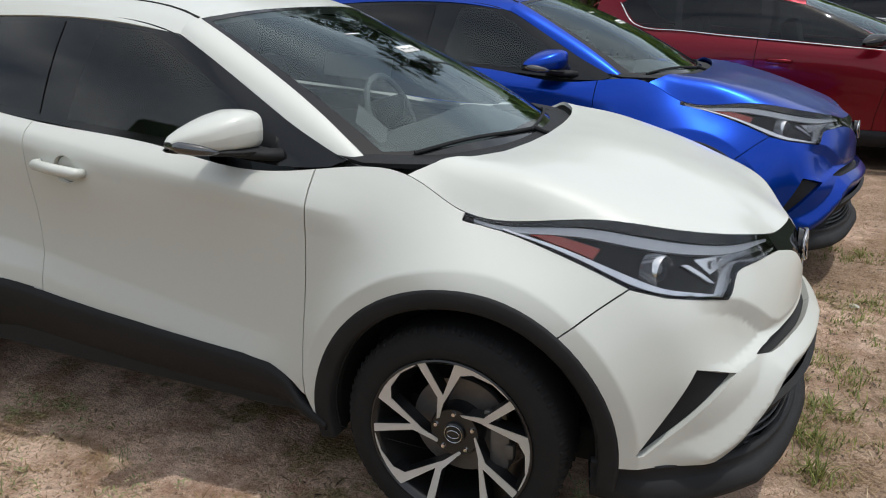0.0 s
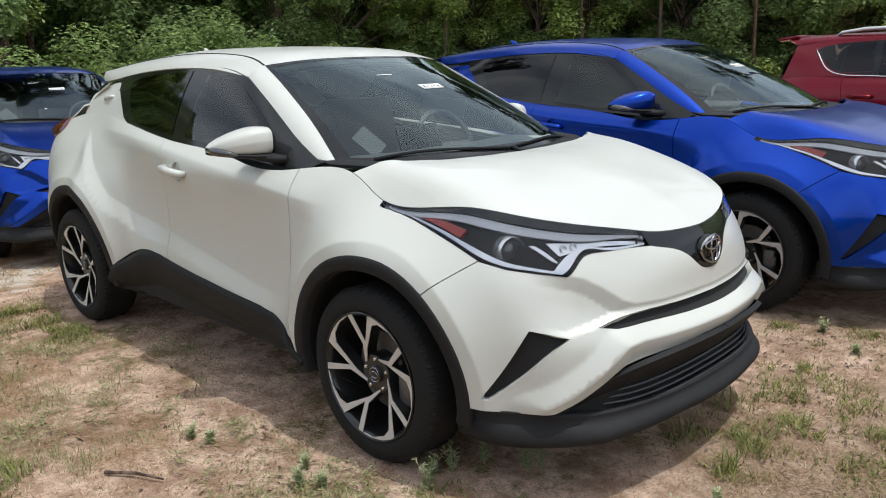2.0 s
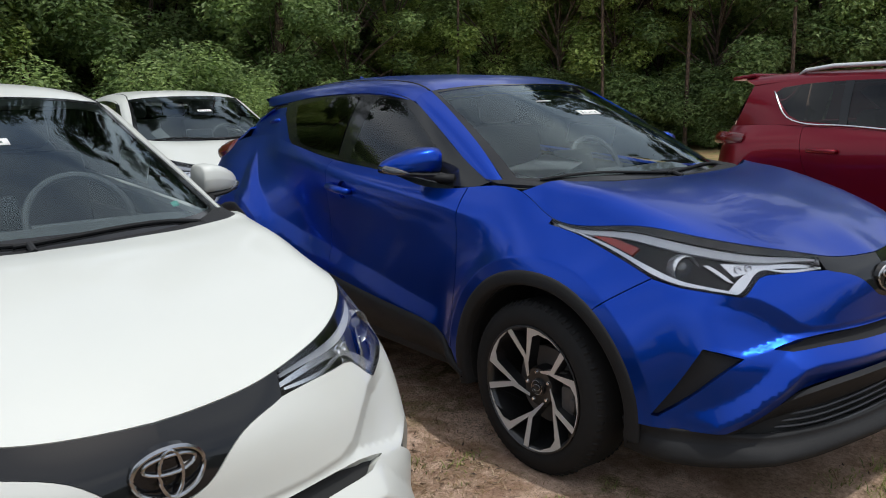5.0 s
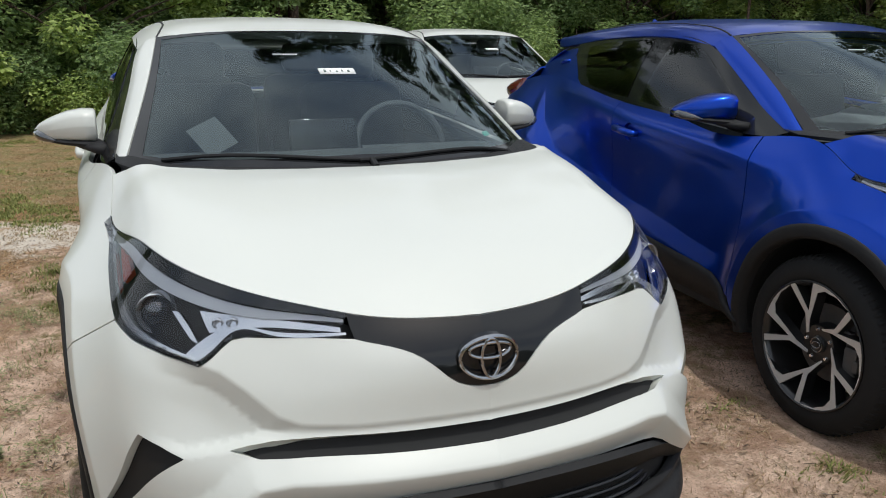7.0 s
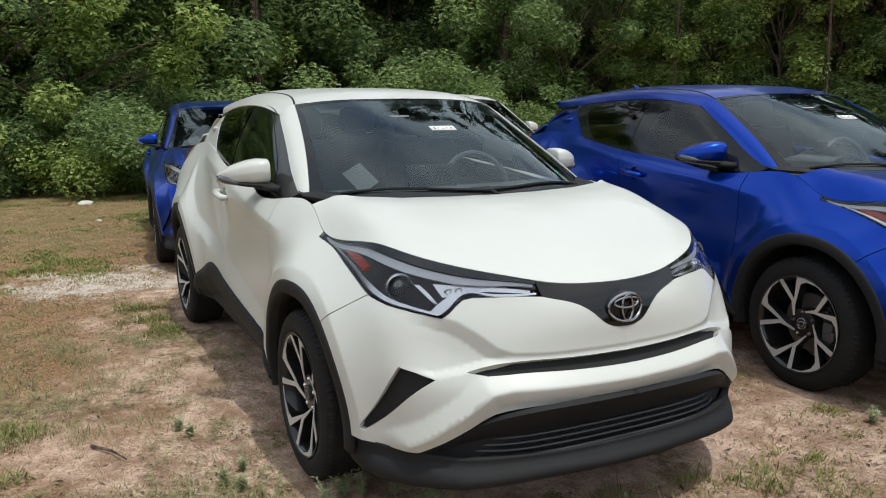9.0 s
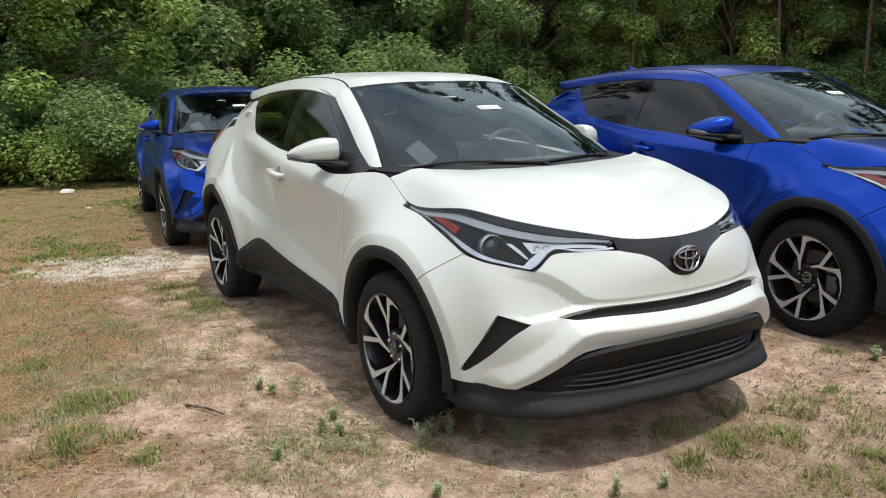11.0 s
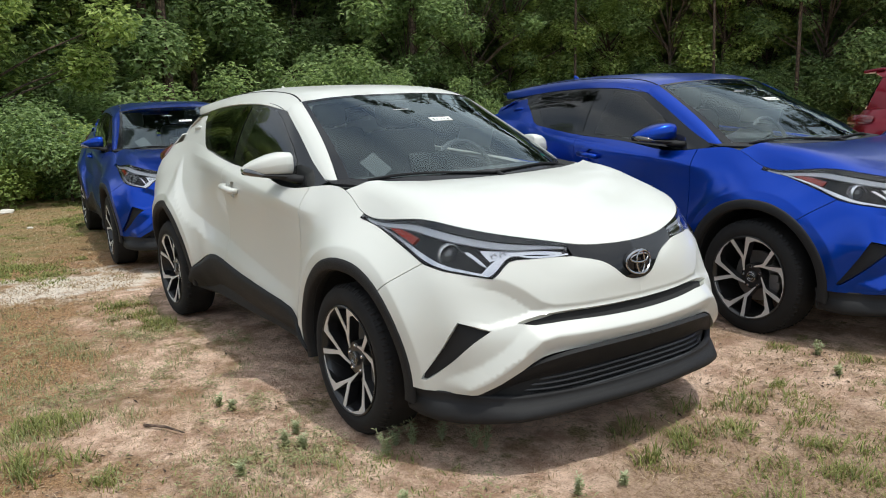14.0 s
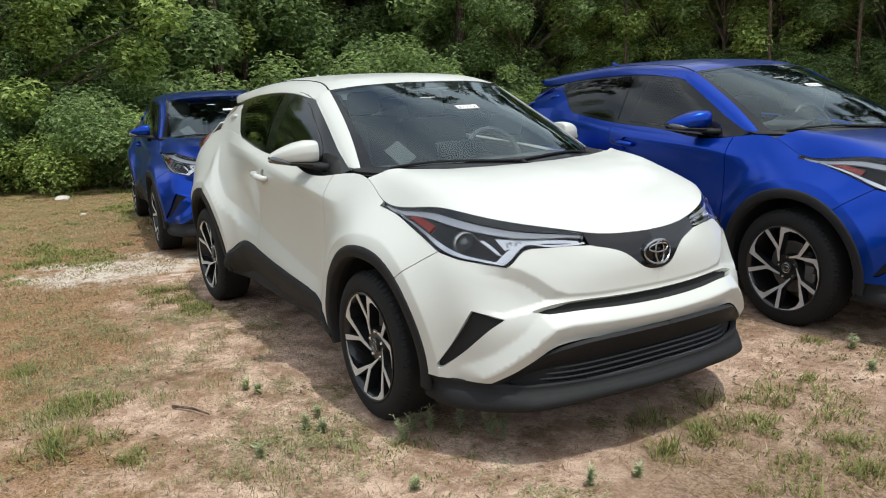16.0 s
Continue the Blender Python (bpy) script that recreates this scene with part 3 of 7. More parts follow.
PILLAR = Surface(
    [
        row((-0.345, -0.54, -0.78, -0.95, -1.02), (0.703, 0.648, 0.593, 0.562, 0.55), (1.092, 1.215, 1.345, 1.432, 1.464)),
        row((-0.372, -0.575, -0.815, -0.985, -1.045), (0.725, 0.683, 0.635, 0.607, 0.592), (1.09, 1.207, 1.335, 1.42, 1.448)),
        row((-0.425, -0.61, -0.84, -1.0, -1.05), (0.738, 0.705, 0.66, 0.632, 0.62), (1.083, 1.185, 1.31, 1.395, 1.418)),
    ],
    (-1.5, 0, 0.9),
)
SIDE = Surface(
    [
        row((-0.33, -0.50, -0.75, -1.05, -1.55, -2.0, -2.25, -2.5, -2.78), (0.725, 0.775, 0.78, 0.778, 0.762, 0.73, 0.712, 0.694, 0.675), (1.086, 1.06, 1.066, 1.085, 1.12, 1.158, 1.195, 1.215, 1.20)),
        row((-0.36, -0.53, -0.79, -1.08, -1.57, -2.0, -2.25, -2.5, -2.78), (0.732, 0.752, 0.735, 0.712, 0.702, 0.675, 0.66, 0.645, 0.62), (1.087, 1.10, 1.19, 1.265, 1.305, 1.315, 1.32, 1.315, 1.30)),
        row((-0.40, -0.57, -0.84, -1.10, -1.6, -2.0, -2.25, -2.5, -2.78), (0.736, 0.712, 0.66, 0.62, 0.615, 0.60, 0.588, 0.57, 0.535), (1.089, 1.165, 1.31, 1.43, 1.465, 1.452, 1.437, 1.414, 1.39)),
    ],
    (-1.5, 0, 1.0),
)
HUB_Z, WHEELBASE = 0.335, 2.64






def arch(cx, r, a0, a1, n=22, cz=0.345):
    return [(cx + r * math.cos(radians(a)), cz + r * math.sin(radians(a))) for a in np.linspace(a0, a1, n)]


# feature lines and outlines, in uv of the body
def near_lines(line, gap, axes, lo, hi, cut=1):
    """Three close lines in uv along a crease, so that it stays crisp."""
    line = np.array([p for a, b in zip(line, line[1:]) for p in np.linspace(a, b, cut, endpoint=False)] + [line[-1]])
    t = np.gradient(line, axis=0)
    t /= np.linalg.norm(t, axis=1, keepdims=True)
    side = np.stack([-t[:, 1], t[:, 0]], 1)
    return [BODY.find(axes, line + side * g, lo, hi) for g in (-gap, 0, gap)]


NOSE_LINES = near_lines(BAR_LINE, 0.006, "wz", 12, 17, 3) + near_lines(CHEEK_LINE, 0.006, "wz", 12, 17, 3) + near_lines([(a, b + 0.009) for a, b in LEDGE_LINE[1:]], 0.009, "wz", 12, 17, 3)
FLARE_LINES = near_lines(arch(0.02, 0.505, 180, 0, 34), 0.006, "xz", 8, 14)
SIDE_LINES = FLARE_LINES + near_lines(arch(-2.61, 0.525, 170, 10, 30), 0.006, "xz", 2, 8)
SIDE_LINES += near_lines(SHOULDER_LINE, 0.007, "xz", 3, 11, 6) + near_lines(LOWER_LINE, 0.007, "xz", 3, 10, 6)
LAMP_LOW = smooth_line([(-0.012, 0.96), (0.138, 0.932), (0.261, 0.897), (0.359, 0.864), (0.447, 0.828)], 10)
lamp_low_side = BODY.find("xz", LAMP_LOW, 9, 14)
lamp_low_front = BODY.find("wz", [(0.728, 0.803), (0.689, 0.794), (0.64, 0.784), (0.60, 0.775)], 12, 17)
lamp_in = BODY.find("wz", smooth_line([(0.60, 0.775), (0.565, 0.803), (0.53, 0.833), (0.47, 0.841), (0.38, 0.842), (0.283, 0.838)], 12), 12, 17)
garnish_low = BODY.find("wz", smooth_line([(0.283, 0.836), (0.215, 0.822), (0.16, 0.803), (0.112, 0.768), (0.075, 0.737), (0.035, 0.724), (0.0, 0.722)], 14), 12, 17)
bumper_cut = BODY.find("xz", smooth_line([(0.29, 0.70), (0.37, 0.765), (0.452, 0.824)], 6), 9, 14)
ARCH_F = arch(0.02, 0.452, 196, 52)
ARCH_F2 = arch(0.02, 0.452, 50, -2, 14)
arch_f = BODY.find("xz", ARCH_F, 8, 14)
arch_f2 = BODY.find("xz", ARCH_F2, 8, 14)
ARCH_R = arch(-2.61, 0.475, 8, 200, 26)
arch_r = BODY.find("xz", ARCH_R, 2, 8)
sill_pts = [(-0.488, 0.362), (-0.545, 0.42), (-0.61, 0.455), (-0.70, 0.472), (-1.135, 0.504), (-1.60, 0.546), (-1.75, 0.558), (-1.83, 0.552), (-2.14, 0.42)]
DOOR_X = -0.468
top = BODY.tv[-1]
u_door = [BODY.find("xz", [(DOOR_X + d, z)], 8, 10)[0] for d, z in ((0.0, 0.385), (-0.008, 0.55), (-0.002, 0.75), (0.002, 0.95), (0.004, 1.055))]
u_door = smooth_line(u_door, 10)
u_door = np.vstack([u_door, [u_door[-1][0], top]])
u_rear = [BODY.find("xz", [(x, z)], 5, 9)[0] for x, z in ((-1.552, 0.545), (-1.56, 0.75), (-1.572, 0.95), (-1.575, 1.09))]
u_rear = smooth_line(u_rear, 8)
u_rear = np.vstack([u_rear, [u_rear[-1][0], top]])
sill_uv = BODY.find("xz", sill_pts, 4, 10)
u_hoodend = BODY.find("xz", [(-0.012, 0.963)], 9, 12)[0]

FENDER = np.vstack([u_door[::-1], arch_f, bumper_cut, lamp_low_side[::-1], [(u_hoodend[0], top)], [(u, top) for u in np.linspace(u_hoodend[0], u_door[-1][0], 8)[1:-1]]])
DOOR = np.vstack([u_door, [(u, top) for u in np.linspace(u_door[-1][0], u_rear[-1][0], 24)[1:-1]], u_rear[::-1], sill_uv[5:0:-1]])
QUARTER = np.vstack([u_rear, [(u, top) for u in np.linspace(u_rear[-1][0], 0.01, 60)[1:]], [(0.01, (BODY.tv[-1] * 0.38))], [(u, (BODY.tv[-1] * 0.38)) for u in np.linspace(0.01, BODY.col(3) - 0.08, 20)[1:]], arch_r[::-1], sill_uv[8:5:-1]])
uc = BODY.tu[-1]
grille_top = BODY.find("wz", smooth_line([(0.0, 0.502), (0.25, 0.50), (0.42, 0.492), (0.50, 0.472), (0.56, 0.432)], 14), 11, 17)
grille_side = BODY.find("wz", [(0.63, 0.385), (0.70, 0.337)], 11, 17)
white_low = BODY.find("xz", [(0.60, 0.332), (0.53, 0.335), (0.47, 0.338)], 11, 16)
BUMPER = np.vstack([bumper_cut, lamp_low_front, lamp_in[1:], garnish_low[1:], grille_top, grille_side, white_low, arch_f2[::-1]])
fog_front = BODY.find("wz", [(0.735, 0.615), (0.65, 0.587)], 11, 17)
fog_low = BODY.find("xz", [(0.535, 0.378)], 11, 16)
fog_low2 = BODY.find("xz", [(0.518, 0.380)], 11, 16)
FOG = np.vstack([fog_front[0], 0.5 * (fog_front[0] + fog_front[1]) + (0, 0.006), fog_front[1], fog_low, fog_low2])
slit_hi = BODY.find("wz", smooth_line([(0.0, 0.640), (0.25, 0.640), (0.42, 0.638), (0.50, 0.627), (0.555, 0.612)], 14), 11, 17)
slit_lo = BODY.find("wz", smooth_line([(0.50, 0.602), (0.42, 0.607), (0.25, 0.606), (0.0, 0.604)], 12), 11, 17)
SLIT = np.vstack([slit_hi, slit_lo])
lamp_top = np.stack([np.linspace(u_hoodend[0], BODY.find("wz", [(0.291, 0.888)], 13, 17)[0][0], 24), np.full(24, top - 0.002)], 1)
LAMP = np.vstack([lamp_top, [(lamp_top[-1][0], lamp_in[-1][1])], lamp_in[::-1], lamp_low_front[::-1][1:], lamp_low_side[::-1]])
GARNISH = np.vstack([[(u, top) for u in np.linspace(lamp_top[-1][0], uc, 10)], garnish_low[::-1]])


def mirrored(piece):
    """The same piece with its left half."""
    p, f, n = piece
    q, m = p.copy(), n.copy()
    q[:, 1] *= -1
    m[:, 1] *= -1
    return [(p, f, n), (q, [g[::-1] for g in f], m)]


PARTS = []  # name, mesh, name of the part that carries it, label, place


def add(name, mesh, under="", label="", at=None):
    PARTS.append((name, mesh, under, label, at or Matrix()))


def pair(name, pieces, mat, under="", label=""):
    for flip in (False, True):
        add(name + ("|L" if flip else "|R"), mesh_of(name, pieces, mat, flip), under and under + ("|L" if flip else "|R"), label)


def full(surf, cols=1, margin=0.0):
    a, b = margin, surf.tu[-1] - margin
    return np.array([(a, margin), (b, margin), (b, surf.tv[-1] - margin), (a, surf.tv[-1] - margin)])


G = 0.0022
pair("front_fender", [panel(BODY, FENDER, gap=G, step=0.018, lines=SIDE_LINES)], WHITE)
uvh = BODY.find("xz", [(-1.385 + 0.048 * math.cos(a), 0.988 + 0.044 * math.sin(a)) for a in np.linspace(0, 2 * math.pi, 28, endpoint=False)], 6, 9)
pair("door", [panel(BODY, DOOR, (uvh,), gap=G, step=0.02, lines=SIDE_LINES, lip=0.018)], WHITE)
pair("rear_quarter", [panel(BODY, QUARTER, gap=0.0008, step=0.022, lines=SIDE_LINES)], WHITE)
add("front_bumper", mesh_of("front_bumper", mirrored(panel(BODY, BUMPER, (FOG, SLIT), gap=G, step=0.015, lip=0.03, lines=NOSE_LINES + FLARE_LINES)), WHITE))
add("bumper_slot", mesh_of("bumper_slot", mirrored(panel(BODY, SLIT, offset=-0.022, lip=0)), VOID), "front_bumper", "black slot across the bumper")
for flip in (False, True):
    add("corner_vent" + ("|L" if flip else "|R"), mesh_of("corner_vent", [panel(BODY, FOG, offset=-0.02, lip=0)], TRIM, flip), "front_bumper", "black triangular corner vent")
add("nose_garnish", mesh_of("nose_garnish", mirrored(panel(BODY, GARNISH, offset=-0.003, step=0.02)), GLOSS), "", "gloss black strip between the headlamps")
h_piece = panel(HOOD, HOOD_LOOP, step=0.03)
add("hood", mesh_of("hood", mirrored(h_piece), WHITE))
add("roof", mesh_of("roof", mirrored(panel(ROOF, full(ROOF), step=0.04, lip=0.03)), WHITE))
pair("a_pillar", [panel(PILLAR, full(PILLAR), step=0.03)], WHITE)
add("windscreen", mesh_of("windscreen", mirrored(panel(WINDSCREEN, full(WINDSCREEN), step=0.05, lip=0)), WSGLASS), "", "tinted windscreen with a paper label")




# black printed edge of the windscreen
wu, wv = WINDSCREEN.tu[-1], WINDSCREEN.tv[-1]
frit = [(0.0, 0.085), (wu * 0.6, 0.075), (wu - 0.05, 0.055), (wu - 0.028, wv - 0.03), (wu * 0.5, wv - 0.02), (0, wv - 0.02)]
frit_outer = [(0, 0), (wu, 0), (wu, wv), (0, wv), (0, wv - 0.02), *frit[::-1][1:], ]
add("windscreen_border", mesh_of("windscreen_border", mirrored(panel(WINDSCREEN, np.array(frit_outer), offset=0.0015, lip=0, step=0.04)), GLOSS), "windscreen", "black border")

# side windows: black frame with panes
su = lambda pts: SIDE.find("xz", pts)
FRAME = np.vstack([su([(-0.345, 1.088), (-0.43, 1.068), (-0.52, 1.062), (-0.75, 1.07), (-1.05, 1.088), (-1.55, 1.124), (-2.0, 1.162), (-2.12, 1.178), (-2.19, 1.215), (-2.26, 1.285), (-2.35, 1.352), (-2.42, 1.425)]),
                   [(u, SIDE.tv[-1]) for u in np.linspace(su([(-2.42, 1.42)])[0][0], 0.0, 30)]])
pair("window_frame", [panel(SIDE, FRAME, lip=0.006, step=0.03)], GLOSS, label="black side window frame")
FRONT_PANE = np.vstack([su([(-0.66, 1.088), (-1.05, 1.11), (-1.43, 1.138), (-1.40, 1.25), (-1.352, 1.435)]), su([(-1.16, 1.42), (-1.05, 1.375), (-0.95, 1.318), (-0.80, 1.235), (-0.71, 1.175)])])
REAR_PANE = np.vstack([su([(-1.56, 1.148), (-1.95, 1.182), (-2.02, 1.192), (-2.10, 1.24), (-2.2, 1.36), (-2.22, 1.40), (-1.95, 1.432), (-1.52, 1.447), (-1.535, 1.30)])])
pair("front_side_glass", [panel(SIDE, FRONT_PANE, offset=0.003, lip=0.003, step=0.04)], SIDEGLASS, "window_frame")
pair("rear_side_glass", [panel(SIDE, REAR_PANE, offset=0.003, lip=0.003, step=0.04)], PRIVACY, "window_frame")
# C pillar and the glass behind it
CPIL = np.vstack([su([(-2.115, 1.175), (-2.19, 1.212), (-2.26, 1.283), (-2.352, 1.352), (-2.40, 1.392), (-2.5, 1.385), (-2.62, 1.362), (-2.77, 1.325)]), [(SIDE.tu[-1], 0)], [(u, 0) for u in np.linspace(SIDE.tu[-1], su([(-2.115, 1.175)])[0][0], 12)[1:]]])
pair("rear_pillar", [panel(SIDE, CPIL, offset=0.0015, lip=0.01, step=0.03)], WHITE)
TAILG = Surface([row((-2.35, -2.6, -2.80, -3.22), (0.64, 0.62, 0.59, 0), (1.35, 1.305, 1.265, 1.13)), row((-2.4, -2.6, -2.80, -3.0), (0.575, 0.56, 0.53, 0), (1.42, 1.40, 1.38, 1.44))], (-2, 0, 0.9))
pair("rear_glass_side", [panel(TAILG, full(TAILG), step=0.06, lip=0.004)], GLOSS, label="black rear glass edge")
REARTOP = Surface([row((-2.77, -2.85, -3.0, -3.14, -3.24), (0.674, 0.685, 0.698, 0.655, 0.0), (1.268, 1.225, 1.165, 1.135, 1.12)), row((-2.70, -2.78, -2.95, -3.05, -3.2), (0.56, 0.56, 0.55, 0.5, 0.0), (1.29, 1.26, 1.19, 1.16, 1.14))], (-2.5, 0, 0.7))
pair("rear_deck", [panel(REARTOP, full(REARTOP), step=0.05, lip=0.01)], WHITE)

# dark lining behind the panel gaps
liner = np.array([(0.02, 0.02), (uc, 0.02), (uc, top - 0.02), (0.02, top - 0.02)])
arch_hole_f = BODY.find("xz", arch(0.02, 0.40, 190, -8, 24), 8, 15)
holes_l = [np.vstack([arch_hole_f, BODY.find("xz", [(0.40, 0.27), (-0.38, 0.27)], 8, 15)]), np.vstack([BODY.find("xz", arch(-2.61, 0.42, 188, -8, 24), 2, 8), BODY.find("xz", [(-2.23, 0.27), (-2.98, 0.27)], 2, 8)])]
lo_piece = panel(BODY, liner, holes_l, offset=-0.035, lip=0, step=0.06)
add("body_lining", mesh_of("body_lining", mirrored(lo_piece), VOID), "", "dark inner body shell")

# wheel arch cladding
def ring(surf, cx, r0, r1, a0, a1, lo, hi, cz=0.345, n=40):
    """A moulded lip round a wheel opening."""
    ang = np.linspace(a0, a1, n)
    prof = [(r0, -0.07), (r0, -0.002), (r0 + 0.010, 0.005), (r1 - 0.010, 0.004), (r1, 0.001), (r1, -0.012)]
    pos, faces = [], []
    for a in ang:
        c, s = math.cos(radians(a)), math.sin(radians(a))
        uv = surf.find("xz", [(cx + 0.5 * (r0 + r1) * c, cz + 0.5 * (r0 + r1) * s), (cx + r1 * c, cz + r1 * s)], lo, hi)
        w = surf.at(uv)[:, 1]
        for k, (r, d) in enumerate(prof):
            wb = w[0] + (w[1] - w[0]) * min(1, max(0, (r - 0.5 * (r0 + r1)) / (0.5 * (r1 - r0)))) if r > 0.5 * (r0 + r1) else w[0]
            pos.append((cx + r * c, wb + d, cz + r * s))
    m = len(prof)
    for i in range(n - 1):
        for k in range(m - 1):
            faces.append((i * m + k, i * m + k + 1, (i + 1) * m + k + 1, (i + 1) * m + k))
    return np.array(pos), faces, None


pair("wheel_arch_trim", [ring(BODY, 0.02, 0.402, 0.457, 193, -10, 8, 15)], TRIM, label="grey-black plastic wheel arch edge")
pair("rear_arch_trim", [ring(BODY, -2.61, 0.424, 0.480, 208, -6, 2, 8)], TRIM, label="grey-black plastic wheel arch edge")


def sheet(rows_):
    """A loft through rows of points with equal counts."""
    g = np.array(rows_, float)
    r, c = g.shape[:2]
    return g.reshape(-1, 3), [(i * c + j, i * c + j + 1, (i + 1) * c + j + 1, (i + 1) * c + j) for i in range(r - 1) for j in range(c - 1)], None


# sills
def sill_rows():
    tops = smooth_line([(-0.40, 0.30)] + sill_pts[:1], 3).tolist() + [list(p) for p in sill_pts[1:]]
    tops = [tuple(p) for p in tops] + [(-2.20, 0.36)]
    dense = []
    for a, b in zip(tops, tops[1:]):
        k = max(1, int(abs(a[0] - b[0]) / 0.05))
        dense += [(a[0] + (b[0] - a[0]) * i / k, a[1] + (b[1] - a[1]) * i / k) for i in range(k)]
    dense.append(tops[-1])
    uv = BODY.find("xz", dense, 3, 11)
    p = BODY.at(uv)
    out = []
    for f, d in ((0, -0.02), (0, 0.006), (0.10, 0.013), (0.30, 0.010), (0.62, -0.035), (0.95, -0.11), (1.05, -0.25)):
        out.append([(q[0], q[1] + d, q[2] + (0.235 - q[2]) * f) for q in p])
    return sheet(out)


pair("side_sill", [sill_rows()], TRIM, label="grey-black plastic sill cladding")

# lower grille, slats and skirt
GR = np.vstack([grille_top, grille_side, BODY.find("wz", [(0.66, 0.29)], 11, 17), [(uc, 0.0)]])
gback = panel(BODY, np.vstack([grille_top + (0, 0.01), grille_side + (0, 0.01), [(grille_side[-1][0], 0.02), (uc, 0.02)]]), offset=-0.055, lip=0, step=0.03)
add("lower_grille", mesh_of("lower_grille", mirrored(gback), VOID), "", "black lower grille with thin bars")
GU = Surface([row((0.965, 0.945, 0.885, 0.80, 0.715), (0, 0.25, 0.46, 0.58, 0.70), (0.505, 0.50, 0.475, 0.42, 0.34)), row((0.935, 0.915, 0.865, 0.79, 0.715), (0, 0.25, 0.46, 0.575, 0.695), (0.462, 0.458, 0.437, 0.395, 0.333)), row((0.895, 0.875, 0.83, 0.77, 0.72), (0, 0.25, 0.46, 0.565, 0.68), (0.408, 0.405, 0.395, 0.365, 0.325))], (0.3, 0, 0.4))
add("grille_brow", mesh_of("grille_brow", mirrored(panel(GU, full(GU), step=0.03, lip=0.02)), TRIM), "lower_grille", "grained black brow over the bars")
for k in range(4):
    z = 0.392 - 0.018 * k
    bm = bmesh.new()
    prof = [(0.885 - 0.0 * k, 0.0), (0.88, 0.15), (0.862, 0.3), (0.83, 0.42), (0.785, 0.50), (0.755, 0.535)]
    line = smooth_line([(x + 0.008 * k, w, z - 0.02 * (w / 0.53) ** 2) for x, w in prof], 16)
    pts = [(p[0], p[1], p[2]) for p in line[::-1]] + [(p[0], -p[1], p[2]) for p in line[1:]]
    tube(bm, pts, 0.0055, 6, flat=0.8)
    add("grille_bar|%d" % k, bm_mesh("grille_bar", bm, BARS), "lower_grille", "thin black bar")


def skirt_piece():
    """Front lip, from the wheel opening round to the middle."""
    st = [(0.40, 0.838, 0.34), (0.47, 0.835, 0.34), (0.60, 0.775, 0.338), (0.71, 0.705, 0.335), (0.79, 0.60, 0.325), (0.855, 0.48, 0.33), (0.905, 0.30, 0.333), (0.925, 0.12, 0.335), (0.928, 0.0, 0.335)]
    lip_ = [(0.40, 0.818, 0.232), (0.53, 0.805, 0.225), (0.66, 0.742, 0.227), (0.75, 0.672, 0.234), (0.832, 0.588, 0.244), (0.888, 0.455, 0.256), (0.926, 0.28, 0.267), (0.950, 0.11, 0.272), (0.953, 0.0, 0.272)]
    a = np.vstack([smooth_line(st[:4], 18), smooth_line(st[3:], 27)[1:]])
    b = np.vstack([smooth_line(lip_[:3], 10), smooth_line(lip_[2:5], 13)[1:], smooth_line(lip_[4:], 23)[1:]])
    rows_ = []
    for f, out, dz in ((0, -0.03, 0.0), (0.0, -0.004, 0.0), (0.10, -0.006, 0), (0.42, -0.012, 0.0), (0.50, -0.006, 0.006), (0.90, 0.004, 0.010), (0.97, 0.006, 0.004), (1.0, 0.0, -0.010), (1.05, -0.05, -0.02), (1.05, -0.25, -0.0)):
        p = a + (b - a) * f
        d = p[:, :2] - np.array([0.2, 0])
        d /= np.linalg.norm(d, axis=1, keepdims=True)
        q = p.copy()
        q[:, :2] += d * out
        q[:, 2] += dz
        q[-1, 1] = 0
        rows_.append(q)
    return sheet(rows_)


def both(piece):
    p, f, _ = piece
    q = p.copy()
    q[:, 1] *= -1
    return [(p, f, None), (q, [g[::-1] for g in f], None)]


add("front_skirt", mesh_of("front_skirt", both(skirt_piece()), TRIM), "", "grained black plastic front lip")

# headlamps
lampn = panel(BODY, LAMP, offset=0.002, lip=0.03, step=0.02)
pair("headlamp", [lampn], LENS, label="clear swept-back headlamp with amber reflector")
pair("housing", [panel(BODY, LAMP, offset=-0.055, lip=0, step=0.03)], LAMPBOX, "headlamp")


def uvband(line_a, line_b, offset, n=30, thick=0.012):
    """A raised strip between two uv lines."""
    a, b = smooth_line(line_a, n), smooth_line(line_b, n)
    return panel(BODY, np.vstack([a, b[::-1]]), offset=offset, lip=thick, step=0.012)


lt = lamp_top
# light guide under the upper edge, and the dark rim round the lens
eu = np.linspace(lt[0][0] + 0.03, lt[-1][0] - 0.005, 9)
at_s = np.linspace(0, 1, 9)
dl = np.interp(at_s, (0, 0.15, 0.4, 0.7, 1), (0.004, 0.012, 0.023, 0.021, 0.012))
dh = dl + np.interp(at_s, (0, 0.15, 0.4, 0.7, 1), (0.008, 0.020, 0.023, 0.017, 0.009))
pair("light_guide", [uvband(np.stack([eu, top - dl], 1), np.stack([eu, top - dh], 1), -0.012)], DRL, "headlamp", "pale light guide strip")
rim_hi = np.stack([np.linspace(lt[0][0] - 0.0, lt[-1][0], 20), np.full(20, top)], 1)
rim_lo = np.stack([np.linspace(lt[0][0] - 0.0, lt[-1][0], 20), top - np.interp(np.linspace(0, 1, 20), (0, 0.15, 0.4, 0.7, 1), (0.003, 0.010, 0.021, 0.019, 0.011))], 1)
pair("upper_rim", [uvband(rim_hi, rim_lo, -0.001, 40, 0.02)], GLOSS, "headlamp", "black upper rim")
